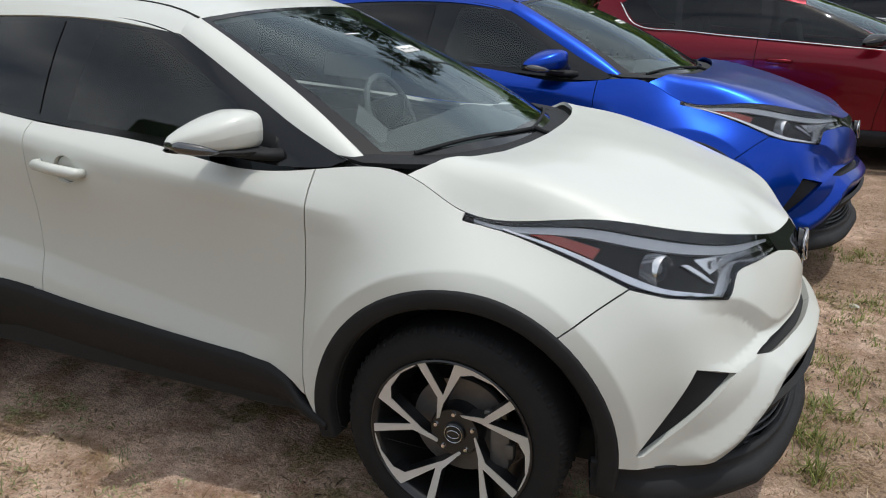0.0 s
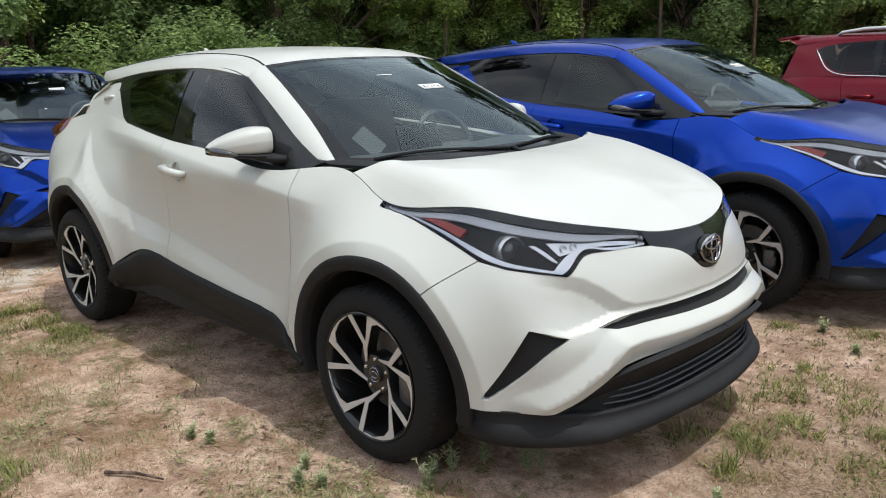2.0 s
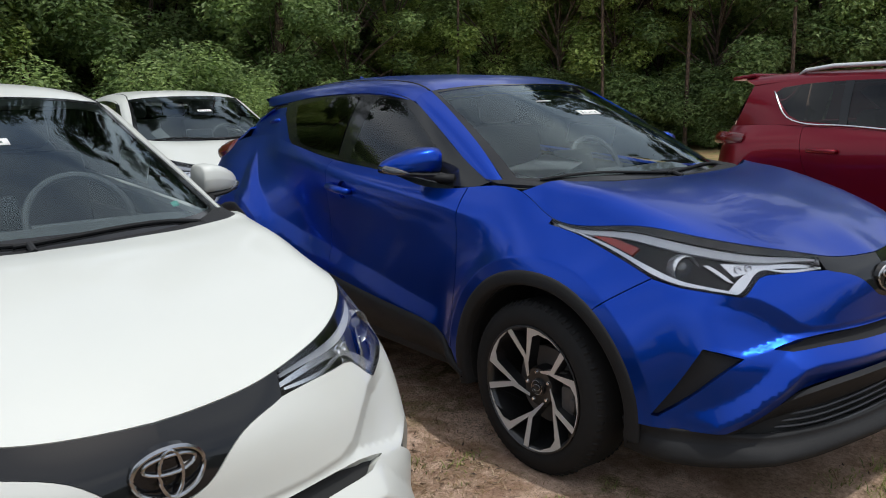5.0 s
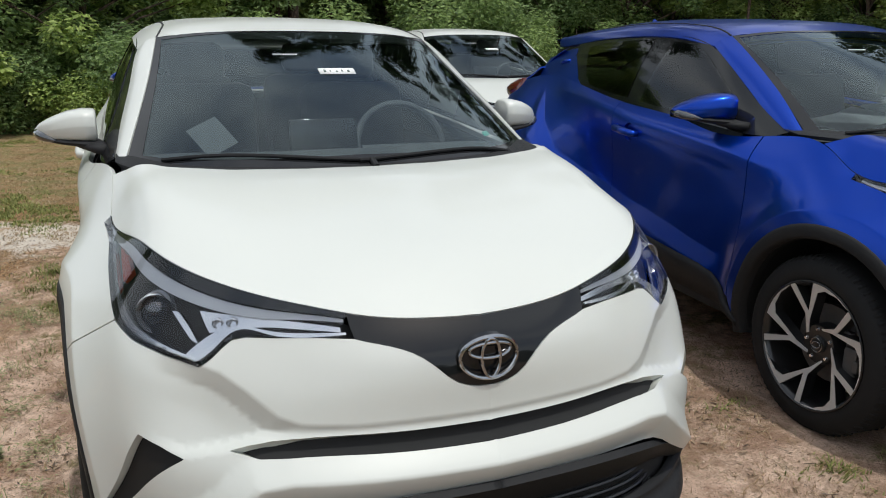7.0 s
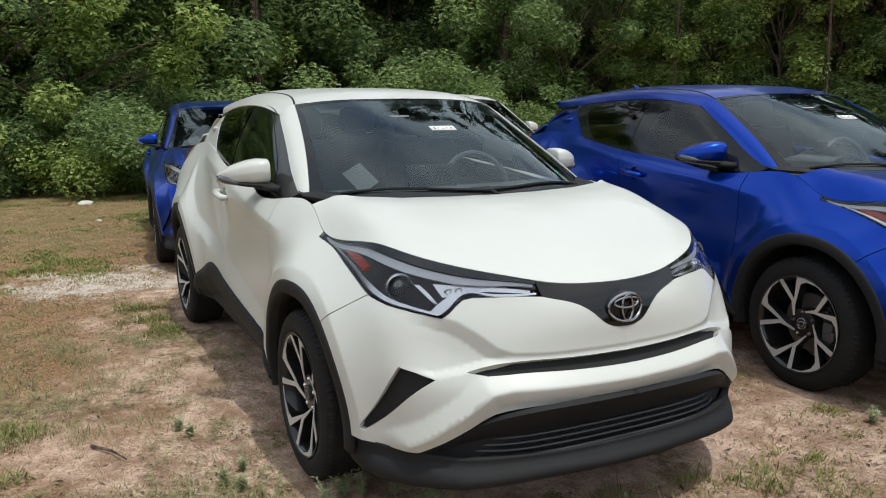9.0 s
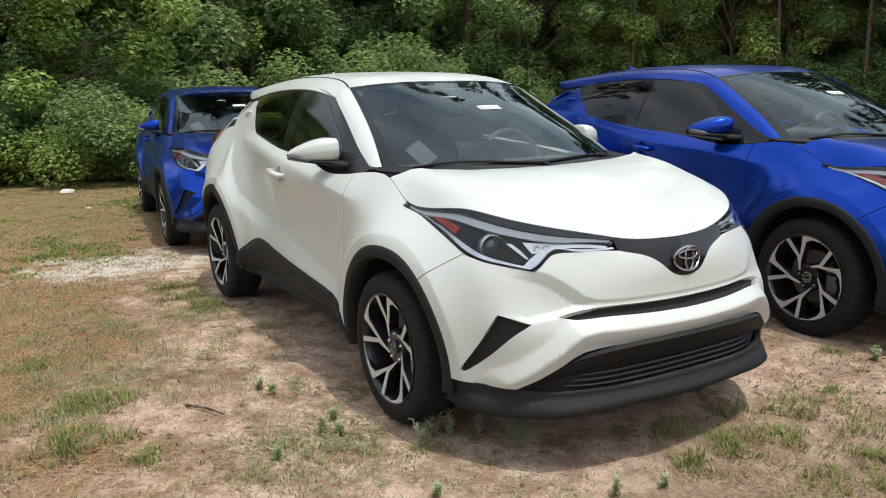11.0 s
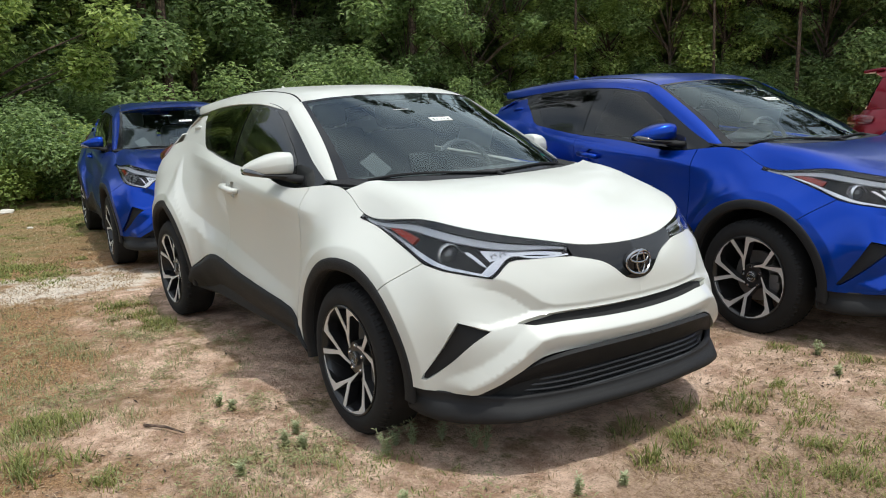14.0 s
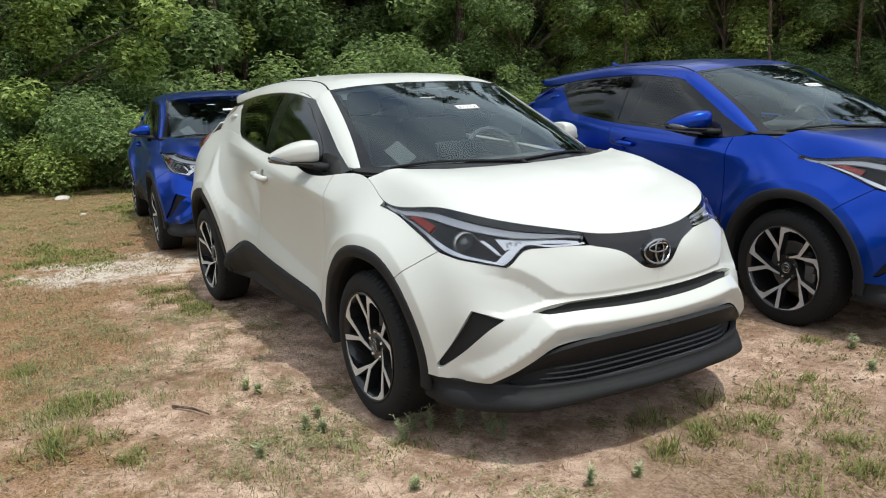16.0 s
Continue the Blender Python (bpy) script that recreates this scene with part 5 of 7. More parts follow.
# wheels
def wheel_parts():
    out = []
    R = 0.338
    bm = bmesh.new()
    prof = [(0.236, 0.10), (0.242, -0.085), (0.249, -0.105), (0.262, -0.112), (0.285, -0.113), (0.312, -0.106), (0.328, -0.094), (0.336, -0.078), (0.338, -0.05), (0.338, 0.05), (0.334, 0.08), (0.315, 0.105), (0.28, 0.112), (0.25, 0.105), (0.236, 0.10)]
    lathe(bm, prof, 64)
    out.append(("tyre", bm_mesh("tyre", bm, TYRE, 30), "", "black road tyre"))
    bm = bmesh.new()
    for k in range(72):
        a = 2 * math.pi * k / 72
        for s in (-1, 1):
            m_ = Matrix.Rotation(a, 4, "Y") @ Matrix.Translation((0.3315, s * 0.085, 0)) @ Matrix.Rotation(radians(s * 32), 4, "Z")
            vs_ = box(bm, (0.0045, 0.03, 0.013), (0, 0, 0))
            bmesh.ops.transform(bm, matrix=m_, verts=vs_)
    out.append(("tread_block", bm_mesh("tread_block", bm, TYRE, 0), "tyre", ""))
    bm = bmesh.new()
    lathe(bm, [(0.244, -0.104), (0.2485, -0.108), (0.2435, -0.110), (0.234, -0.102), (0.228, -0.085), (0.220, -0.03), (0.212, 0.09), (0.236, 0.105)], 64)
    out.append(("rim_barrel", bm_mesh("rim_barrel", bm, RIMBLACK), "", "black painted rim barrel"))
    bm = bmesh.new()
    lathe(bm, [(0.2455, -0.1075), (0.2485, -0.1105), (0.2440, -0.1125), (0.2412, -0.1085)], 64)
    out.append(("rim_edge", bm_mesh("rim_edge", bm, RIMBLACK), "rim_barrel", "dark rim edge"))
    # hub dish
    bm = bmesh.new()
    lathe(bm, [(0.082, 0.02), (0.080, -0.052), (0.073, -0.0655), (0.045, -0.062), (0.034, -0.062), (0.032, -0.071), (0.028, -0.074), (0.0, -0.076)], 40)
    out.append(("wheel_hub", bm_mesh("wheel_hub", bm, RIMBLACK), "", "black wheel centre"))
    bm = bmesh.new()
    tube(bm, [(0.027 * math.cos(a), -0.0755, 0.027 * math.sin(a)) for a in np.linspace(0, 2 * math.pi, 28, endpoint=False)], 0.0018, 6, closed=True)
    tube(bm, [(0.019 * math.cos(a), -0.0765, 0.012 * math.sin(a)) for a in np.linspace(0, 2 * math.pi, 24, endpoint=False)], 0.0018, 6, closed=True)
    out.append(("cap_ring", bm_mesh("cap_ring", bm, BADGE), "wheel_hub", "small chrome oval"))
    for k in range(5):
        a = radians(72 * k + 20)
        bm = bmesh.new()
        lathe(bm, [(0.0, -0.074), (0.006, -0.0735), (0.0092, -0.068), (0.0095, -0.05)], 8)
        out.append(("wheel_nut|%d" % k, bm_mesh("wheel_nut", bm, CHROME), "wheel_hub", "chrome wheel nut", Matrix.Translation((0.060 * math.cos(a), 0.002, 0.060 * math.sin(a)))))
    # five spokes that each fork in two: a pointed stem, a short arm to the rim, and a longer arm that runs on along the rim
    def on_face(r, deg):
        f_ = min(1, max(0, (r - 0.056) / 0.185))
        return (r * math.cos(radians(deg)), -0.064 - 0.044 * f_**0.7, r * math.sin(radians(deg)))

    SPOKE = {"tip_a": (0.066, 42), "tip_b": (0.061, 36), "root": (0.098, 4.5), "crotch": (0.128, -1), "shoulder": (0.124, 7.5), "arm_a": (0.2425, 4.5), "arm_b": (0.2425, 10.5), "corner": (0.2425, -17.5), "inner": (0.207, -22), "rim_c": (0.2425, -31), "rim_c2": (0.226, -31), "rim_d": (0.2425, -46), "rim_d2": (0.2365, -46), "rim_e": (0.2425, -60), "rim_e2": (0.2385, -60)}
    PIECES = (("tip_a", "tip_b", "root", "crotch", "shoulder"), ("shoulder", "crotch", "arm_a", "arm_b"), ("crotch", "root", "inner", "corner"), ("corner", "inner", "rim_c2", "rim_c"), ("rim_c", "rim_c2", "rim_d2", "rim_d"), ("rim_d", "rim_d2", "rim_e2", "rim_e"))
    for k in range(5):
        b = 104 + 72 * k
        bm = bmesh.new()
        sb = bmesh.new()
        for target, drop, deep in ((bm, 0.0, 0.0035), (sb, 0.0036, 0.046)):
            pos = {n: on_face(r, b + a) for n, (r, a) in SPOKE.items()}
            fv = {n: target.verts.new((p[0], p[1] + drop, p[2])) for n, p in pos.items()}
            for q in PIECES:
                target.faces.new([fv[n] for n in q])
            target.edges.index_update()
            rim_edges = [e for e in target.edges if e.is_boundary]
            low = {v: target.verts.new(v.co + Vector((0, deep, 0))) for e in rim_edges for v in e.verts}
            for e in rim_edges:
                u, v = e.verts
                target.faces.new((u, v, low[v], low[u]))
        bmesh.ops.recalc_face_normals(bm, faces=bm.faces)
        bmesh.ops.recalc_face_normals(sb, faces=sb.faces)
        out.append(("spoke|%d" % k, bm_mesh("spoke", sb, RIMBLACK, 30), "", "black forked spoke"))
        out.append(("spoke_face|%d" % k, bm_mesh("spoke_face", bm, ALLOY, 30), "spoke|%d" % k, "bright machined spoke face"))
    bm = bmesh.new()
    lathe(bm, [(0.07, -0.012), (0.15, -0.012), (0.152, 0.0), (0.15, 0.012), (0.07, 0.012)], 48)
    out.append(("brake_disc", bm_mesh("brake_disc", bm, STEEL), "", "steel brake disc"))
    bm = bmesh.new()
    box(bm, (0.065, 0.07, 0.13), (0.135, -0.02, -0.03), 0.016)
    box(bm, (0.05, 0.03, 0.035), (0.11, -0.045, 0.075), 0.01)
    box(bm, (0.03, 0.03, 0.05), (0.165, -0.045, -0.03), 0.01)
    out.append(("brake_caliper", bm_mesh("brake_caliper", bm, STEEL), "", "grey brake caliper"))
    return out


WHEEL = wheel_parts()
bm = bmesh.new()
lathe(bm, [(0.415, -0.06), (0.42, 0.0), (0.42, 0.22), (0.0, 0.24)], 40)
bmesh.ops.bisect_plane(bm, geom=bm.verts[:] + bm.edges[:] + bm.faces[:], plane_co=(0, 0, -0.10), plane_no=(0, 0, -1), clear_outer=True)
ARCHLINER = bm_mesh("arch_liner", bm, VOID)


def crossover(name, paint, label, place, bare=(), spin=0):
    """A five-door crossover out of the shared meshes."""
    car = tagged(new(name), label, "car", "parked cars")
    made = {}

    def put(key, me, parent, lab, m):
        ob = new(key.split("|")[0], me)
        ob.parent = parent
        ob.matrix_basis = m
        if lab:
            tagged(ob, lab)
        if me.materials[0] == WHITE and paint != WHITE:
            ob.material_slots[0].link = "OBJECT"
            ob.material_slots[0].material = paint
        return ob

    for key, me, under, lab, m in PARTS:
        if key in bare:
            continue
        made[key] = put(key, me, made[under] if under else car, lab, m)
    for i, (x, s) in enumerate(((0, -1), (0, 1), (-WHEELBASE, -1), (-WHEELBASE, 1))):
        turn = Matrix.Rotation(math.pi if s > 0 else 0, 4, "Z")
        base = Matrix.Translation((x, s * 0.775, HUB_Z)) @ turn @ Matrix.Rotation(radians((0, 20, 24, 50)[i] + spin), 4, "Y")
        wheel = new("wheel")
        wheel.parent = car
        wheel.matrix_basis = base
        sub = {}
        for key, me, under, lab, *m in WHEEL:
            ob = put(key, me, wheel, lab, m[0] if m else Matrix())
            if key == "brake_caliper":
                ob.matrix_basis = Matrix.Rotation(radians(-(0, 20, 24, 50)[i] - spin), 4, "Y")
            sub[key] = ob
            if key == "tread_block":
                ob["kind"] = "stuff"
        put("arch_liner", ARCHLINER, car, "dark wheel arch liner", Matrix.Translation((x + 0.02 if x == 0 else x + 0.03, s * 0.775, 0.345)) @ turn)
    car.matrix_basis = place
    return car


def dash_sheet(place):
    """A printed sheet lying on a dashboard, folded up a little at one end."""
    bm = bmesh.new()
    pts = [(-0.11, -0.16, 0.0), (0.11, -0.16, 0.0), (0.11, 0.06, 0.004), (-0.11, 0.06, 0.004), (0.105, 0.15, 0.02), (-0.115, 0.15, 0.02)]
    v = [bm.verts.new(p) for p in pts]
    bm.faces.new(v[:4])
    bm.faces.new((v[3], v[2], v[4], v[5]))
    bmesh.ops.solidify(bm, geom=bm.faces[:], thickness=0.001)
    ob = tagged(new("paper_sheet", bm_mesh("paper_sheet", bm, PAPER, 0)), "white printed sheet lying on the dashboard", "paper")
    ob.matrix_basis = place


crossover("white_crossover", WHITE, "pearl white crossover with black cladding parked on sandy grass", Matrix())
crossover("blue_crossover", BLUE, "metallic blue crossover parked beside the white one", pose(0.312, 2.50, 0.026, 0, 0, -2.4), ("paper_sheet",), -8)
dash_sheet(pose(0.312, 2.50, 0.026, 0, 0, -2.4) @ pose(-0.48, -0.33, 1.112, 6, 8, 8))
crossover("blue_crossover", BLUE, "metallic blue crossover parked behind the white one", pose(-5.13, 0.155, -0.044, 0, 0, -6))
crossover("white_crossover", WHITE, "white crossover parked behind the blue one", pose(-4.72, 2.8, 0.03, 0, 0, -5))


# ---- sport utility vehicles ----
SUV = Surface(
    [
        row((-1.0, -0.97, -0.80, -0.40, 0.0, 0.40, 0.9, 1.5, 2.2, 2.66, 3.05, 3.35, 3.5), (0, 0.5, 0.80, 0.87, 0.90, 0.88, 0.85, 0.85, 0.87, 0.90, 0.87, 0.72, 0), (0.42, 0.42, 0.36, 0.30, 0.30, 0.28, 0.28, 0.28, 0.28, 0.30, 0.30, 0.30, 0.30)),
        row((-1.03, -1.0, -0.84, -0.42, 0.0, 0.42, 0.9, 1.5, 2.2, 2.66, 3.08, 3.42, 3.58), (0, 0.5, 0.84, 0.905, 0.918, 0.905, 0.885, 0.885, 0.90, 0.915, 0.885, 0.74, 0), (0.66, 0.66, 0.66, 0.66, 0.66, 0.64, 0.62, 0.62, 0.62, 0.64, 0.62, 0.6, 0.6)),
        row((-1.0, -0.97, -0.84, -0.42, 0.0, 0.42, 0.9, 1.5, 2.2, 2.66, 3.05, 3.38, 3.54), (0, 0.5, 0.83, 0.90, 0.912, 0.90, 0.892, 0.892, 0.895, 0.895, 0.86, 0.70, 0), (0.95, 0.95, 0.95, 0.95, 0.95, 0.94, 0.93, 0.92, 0.90, 0.88, 0.85, 0.82, 0.8)),
        row((-0.98, -0.95, -0.82, -0.42, 0.0, 0.42, 0.9, 1.5, 2.1, 2.6, 2.95, 3.25, 3.42), (0, 0.5, 0.79, 0.868, 0.882, 0.878, 0.875, 0.872, 0.86, 0.80, 0.72, 0.55, 0), (1.12, 1.12, 1.12, 1.13, 1.13, 1.12, 1.10, 1.07, 1.03, 1.03, 1.0, 0.95, 0.92)),
        row((-0.93, -0.90, -0.78, -0.42, 0.0, 0.42, 0.9, 1.5, 2.05, 2.4, 2.8, 3.1, 3.3), (0, 0.5, 0.72, 0.79, 0.82, 0.825, 0.825, 0.825, 0.80, 0.62, 0.45, 0.3, 0), (1.24, 1.24, 1.24, 1.255, 1.24, 1.22, 1.19, 1.155, 1.12, 1.11, 1.08, 1.03, 1.0)),
    ],
    (1.2, 0, 0.7),
)
SUVSIDE = Surface(
    [
        row((-0.78, -0.42, 0.0, 0.42, 0.9, 1.5, 1.85, 2.1), (0.72, 0.79, 0.82, 0.825, 0.825, 0.825, 0.815, 0.79), (1.24, 1.255, 1.24, 1.22, 1.19, 1.155, 1.13, 1.12)),
        row((-0.72, -0.40, 0.0, 0.42, 0.9, 1.40, 1.65, 1.9), (0.69, 0.735, 0.755, 0.76, 0.76, 0.76, 0.76, 0.75), (1.42, 1.425, 1.43, 1.425, 1.41, 1.36, 1.28, 1.2)),
        row((-0.68, -0.38, 0.0, 0.42, 0.85, 1.15, 1.45, 1.75), (0.63, 0.655, 0.67, 0.675, 0.672, 0.67, 0.69, 0.72), (1.575, 1.60, 1.61, 1.607, 1.585, 1.52, 1.40, 1.26)),
    ],
    (0.5, 0, 1.0),
)
SUVROOF = Surface(
    [
        row((-0.86, -0.5, 0.0, 0.5, 0.95, 1.2), (0,) * 6, (1.63, 1.655, 1.668, 1.66, 1.63, 1.59)),
        row((-0.84, -0.5, 0.0, 0.5, 0.93, 1.17), (0.4,) * 6, (1.62, 1.645, 1.657, 1.65, 1.618, 1.575)),
        row((-0.74, -0.45, 0.0, 0.5, 0.90, 1.15), (0.62, 0.63, 0.635, 0.64, 0.64, 0.64), (1.592, 1.618, 1.628, 1.622, 1.592, 1.54)),
        row((-0.68, -0.42, 0.0, 0.5, 0.88, 1.15), (0.645, 0.66, 0.675, 0.68, 0.678, 0.672), (1.56, 1.585, 1.598, 1.592, 1.565, 1.51)),
    ],
    (0.3, 0, 1.0),
)
SUVWS = Surface(
    [
        row((2.4, 2.3, 2.02), (0, 0.45, 0.77), (1.10, 1.10, 1.12)),
        row((1.8, 1.72, 1.52), (0, 0.42, 0.70), (1.38, 1.375, 1.36)),
        row((1.2, 1.17, 1.12), (0, 0.40, 0.66), (1.59, 1.575, 1.53)),
    ],
    (0.6, 0, 1.0),
)
SUVREAR = Surface(
    [
        row((-0.94, -0.91, -0.80), (0, 0.5, 0.71), (1.22, 1.22, 1.24)),
        row((-0.88, -0.86, -0.74), (0, 0.46, 0.68), (1.42, 1.42, 1.42)),
        row((-0.80, -0.78, -0.66), (0, 0.42, 0.63), (1.60, 1.60, 1.57)),
    ],
    (0.3, 0, 1.2),
)
SPARTS = []


def sadd(name, mesh, under="", label="", at=None):
    SPARTS.append((name, mesh, under, label, at or Matrix()))


def spair(name, pieces, mat, under="", label=""):
    for flip in (False, True):
        t = "|L" if flip else "|R"
        sadd(name + t, mesh_of(name, pieces, mat, flip), under and under + t, label)


st = SUV.tv[-1]
sx = lambda pts, lo=1, hi=11: SUV.find("xz", pts, lo, hi)
s_arch_r = sx(arch(0.0, 0.40, 190, -10, 20, 0.37), 2, 7)
s_arch_f = sx(arch(2.66, 0.40, 190, -10, 20, 0.37), 7, 11)
DX = (-0.19, 0.78, 1.86)
s_low = lambda x0, x1: sx([(x, 0.40) for x in np.linspace(x0, x1, 8)])
s_cut = [smooth_line(sx([(x + b, z) for b, z in c]), 6) for x, c in ((DX[0], ((0.28, 0.70), (0.06, 0.95), (0.0, 1.20))), (DX[1], ((-0.02, 0.42), (0.0, 0.8), (0.02, 1.17))), (DX[2], ((-0.04, 0.42), (0.0, 0.75), (0.02, 1.10))))]
s_top = lambda a, b: [(u, st) for u in np.linspace(a, b, 10)]
rear_q = np.vstack([s_cut[0], s_top(s_cut[0][-1][0], 0.001), [(0.001, SUV.tv[0] + 0.1)], s_arch_r[2:18]])
spair("rear_quarter", [panel(SUV, rear_q, gap=0.001, step=0.035)], RED)
spair("rear_door", [panel(SUV, np.vstack([s_cut[0][::-1], s_arch_r[17:20], s_low(0.42, DX[1] - 0.03), s_cut[1], s_top(s_cut[1][-1][0], s_cut[0][-1][0])]), gap=0.0025, step=0.035)], RED)
spair("front_door", [panel(SUV, np.vstack([s_cut[1][::-1], s_low(DX[1] - 0.02, DX[2] - 0.05), s_cut[2], s_top(s_cut[2][-1][0], s_cut[1][-1][0])]), gap=0.0025, step=0.035)], RED)
spair("front_body", [panel(SUV, np.vstack([s_cut[2][::-1], s_arch_f, [(SUV.tu[-1], SUV.tv[0] + 0.05)], [(SUV.tu[-1], v) for v in np.linspace(0.2, st, 5)], s_top(SUV.tu[-1], s_cut[2][-1][0])]), gap=0.0015, step=0.04)], RED)
s_in = panel(SUV, np.array([(0.02, 0.05), (SUV.tu[-1], 0.05), (SUV.tu[-1], st - 0.02), (0.02, st - 0.02)]), (np.vstack([s_arch_r, sx([(0.36, 0.32), (-0.36, 0.32)], 2, 7)]), np.vstack([s_arch_f, sx([(3.02, 0.34), (2.3, 0.32)], 7, 11)])), offset=-0.03, lip=0, step=0.08)
sadd("body_lining", mesh_of("body_lining", mirrored(s_in), VOID), "", "dark inner body shell")
spair("lower_cladding", [sheet([[(x, 0.80 + dw, z) for x in np.linspace(0.36, 2.3, 20)] for z, dw in ((0.42, 0.05), (0.42, 0.085), (0.36, 0.09), (0.28, 0.06), (0.25, -0.05))])], TRIM, label="black lower body cladding")
sadd("roof", mesh_of("roof", mirrored(panel(SUVROOF, full(SUVROOF), step=0.05, lip=0.03)), RED))
sadd("windscreen", mesh_of("windscreen", mirrored(panel(SUVWS, full(SUVWS), step=0.06, lip=0)), WSGLASS), "", "tinted windscreen")
sadd("rear_window", mesh_of("rear_window", mirrored(panel(SUVREAR, full(SUVREAR), step=0.06, lip=0)), PRIVACY), "", "dark rear window")
bm = bmesh.new()
box(bm, (0.9, 1.5, 0.05), (2.85, 0, 1.02), 0.02, Euler((0, radians(9), 0)).to_matrix())
sadd("hood", bm_mesh("hood", bm, RED))
sg = lambda pts: SUVSIDE.find("xz", pts)
s_win = sg([(-0.47, 1.50), (-0.40, 1.41), (-0.32, 1.325), (-0.22, 1.282), (0.0, 1.268), (0.42, 1.24), (0.9, 1.208), (1.5, 1.168), (1.92, 1.14), (1.55, 1.355), (1.30, 1.46), (1.1, 1.525), (0.85, 1.56), (0.42, 1.58), (0.0, 1.575), (-0.25, 1.56), (-0.42, 1.535)])
spair("window_glass", [panel(SUVSIDE, s_win, offset=0.004, lip=0.006, step=0.05)], PRIVACY, label="dark side windows")
spair("upper_body", [panel(SUVSIDE, full(SUVSIDE), (s_win,), step=0.05, lip=0.0)], RED)
for k, (a, b) in enumerate(((0.06, 0.12), (0.80, 0.88))):
    band_ = sg([(a, 1.27 - 0.07 * a), (b, 1.27 - 0.07 * b), (b - 0.02, 1.575), (a - 0.02, 1.575)])
    spair("pillar_cover|%d" % k, [panel(SUVSIDE, band_, offset=0.008, lip=0.004, step=0.05)], GLOSS, label="gloss black window pillar")
line = SUVSIDE.at(smooth_line(sg([(-0.485, 1.51), (-0.415, 1.405), (-0.335, 1.315), (-0.22, 1.272), (0.0, 1.258), (0.42, 1.23), (0.9, 1.198), (1.5, 1.158), (1.93, 1.13)]), 40))
bm = bmesh.new()
tube(bm, [(p[0], p[1] + 0.006, p[2]) for p in line], 0.0075, 6)
bm.verts.index_update()
v_, f_ = np.array([v.co[:] for v in bm.verts]), [tuple(v.index for v in f.verts) for f in bm.faces]
bm.free()
spair("chrome_strip", [(v_, f_, None)], CHROME, label="bright chrome window strip")
bm = bmesh.new()
tube(bm, [(-0.36, 0.60, 1.625), (-0.30, 0.60, 1.665), (-0.1, 0.60, 1.69), (0.4, 0.60, 1.695), (0.85, 0.60, 1.675), (0.98, 0.60, 1.62)], [0.012, 0.02, 0.022, 0.022, 0.02, 0.012], 8, flat=0.8)
bm.verts.index_update()
v_, f_ = np.array([v.co[:] for v in bm.verts]), [tuple(v.index for v in f.verts) for f in bm.faces]
bm.free()
spair("roof_rail", [(v_, f_, None)], ALLOY, label="silver roof rail")
for k, x in enumerate((0.0, 1.0)):
    bm = bmesh.new()
    c = SUV.at(sx([(x, 1.02)]))[0]
    tube(bm, [(x - 0.10, c[1] - 0.0, 1.075 - 0.06 * x), (x - 0.09, c[1] + 0.03, 1.077 - 0.06 * x), (x, c[1] + 0.034, 1.077 - 0.06 * x), (x + 0.09, c[1] + 0.03, 1.073 - 0.06 * x), (x + 0.1, c[1], 1.073 - 0.06 * x)], 0.017, 8)
    bm.verts.index_update()
    v_, f_ = np.array([v.co[:] for v in bm.verts]), [tuple(v.index for v in f.verts) for f in bm.faces]
    bm.free()
    spair("door_handle|%d" % k, [(v_, f_, None)], RED, label="body-coloured door handle")
SM = [[(x + q[0] * 1.0, q[1], q[2]) for q in r] for r in [[(q[0] + 2.46, q[1] - 0.0 + 0.09, q[2] + 0.06) for q in r_] for r_ in ms] for x in (0.0,)]
pm, fm, _ = sheet(SM)
spair("door_mirror", [(pm, fm + cap0, None)], GLOSS, label="black door mirror")
ST = Surface([row((-0.97, -0.87, -0.74, -0.64), (0.69, 0.79, 0.845, 0.86), (1.10, 1.10, 1.105, 1.115)), row((-0.975, -0.875, -0.74, -0.63), (0.68, 0.79, 0.842, 0.858), (1.14, 1.14, 1.145, 1.148)), row((-0.95, -0.855, -0.73, -0.63), (0.65, 0.76, 0.815, 0.838), (1.19, 1.19, 1.188, 1.178))], (-0.6, 0.4, 1.1))
spair("tail_lamp", [panel(ST, full(ST), offset=0.006, step=0.03, lip=0.06)], REDLENS, label="red wrap-round tail lamp")
bm = bmesh.new()
box(bm, (0.20, 1.2, 0.035), (-0.80, 0, 1.628), 0.015, Euler((0, radians(-7), 0)).to_matrix())
sadd("roof_spoiler", bm_mesh("roof_spoiler", bm, RED), "", "body-coloured roof spoiler")
bm = bmesh.new()
box(bm, (3.9, 1.4, 0.14), (1.25, 0, 0.35), 0.03)
sadd("underbody", bm_mesh("underbody", bm, VOID), "", "dark underbody")
for k, (x, y) in enumerate(((1.3, 0.38), (1.3, -0.38), (0.4, 0.36), (0.4, -0.36))):
    bm = bmesh.new()
    box(bm, (0.52, 0.5, 0.16), (0.12, 0, 0.0), 0.05)
    box(bm, (0.16, 0.5, 0.62), (-0.2, 0, 0.34), 0.06, Euler((0, radians(-14), 0)).to_matrix())
    sadd("seat|%d" % k, bm_mesh("seat", bm, CABIN), "", "charcoal seat", Matrix.Translation((x, y, 0.72)))


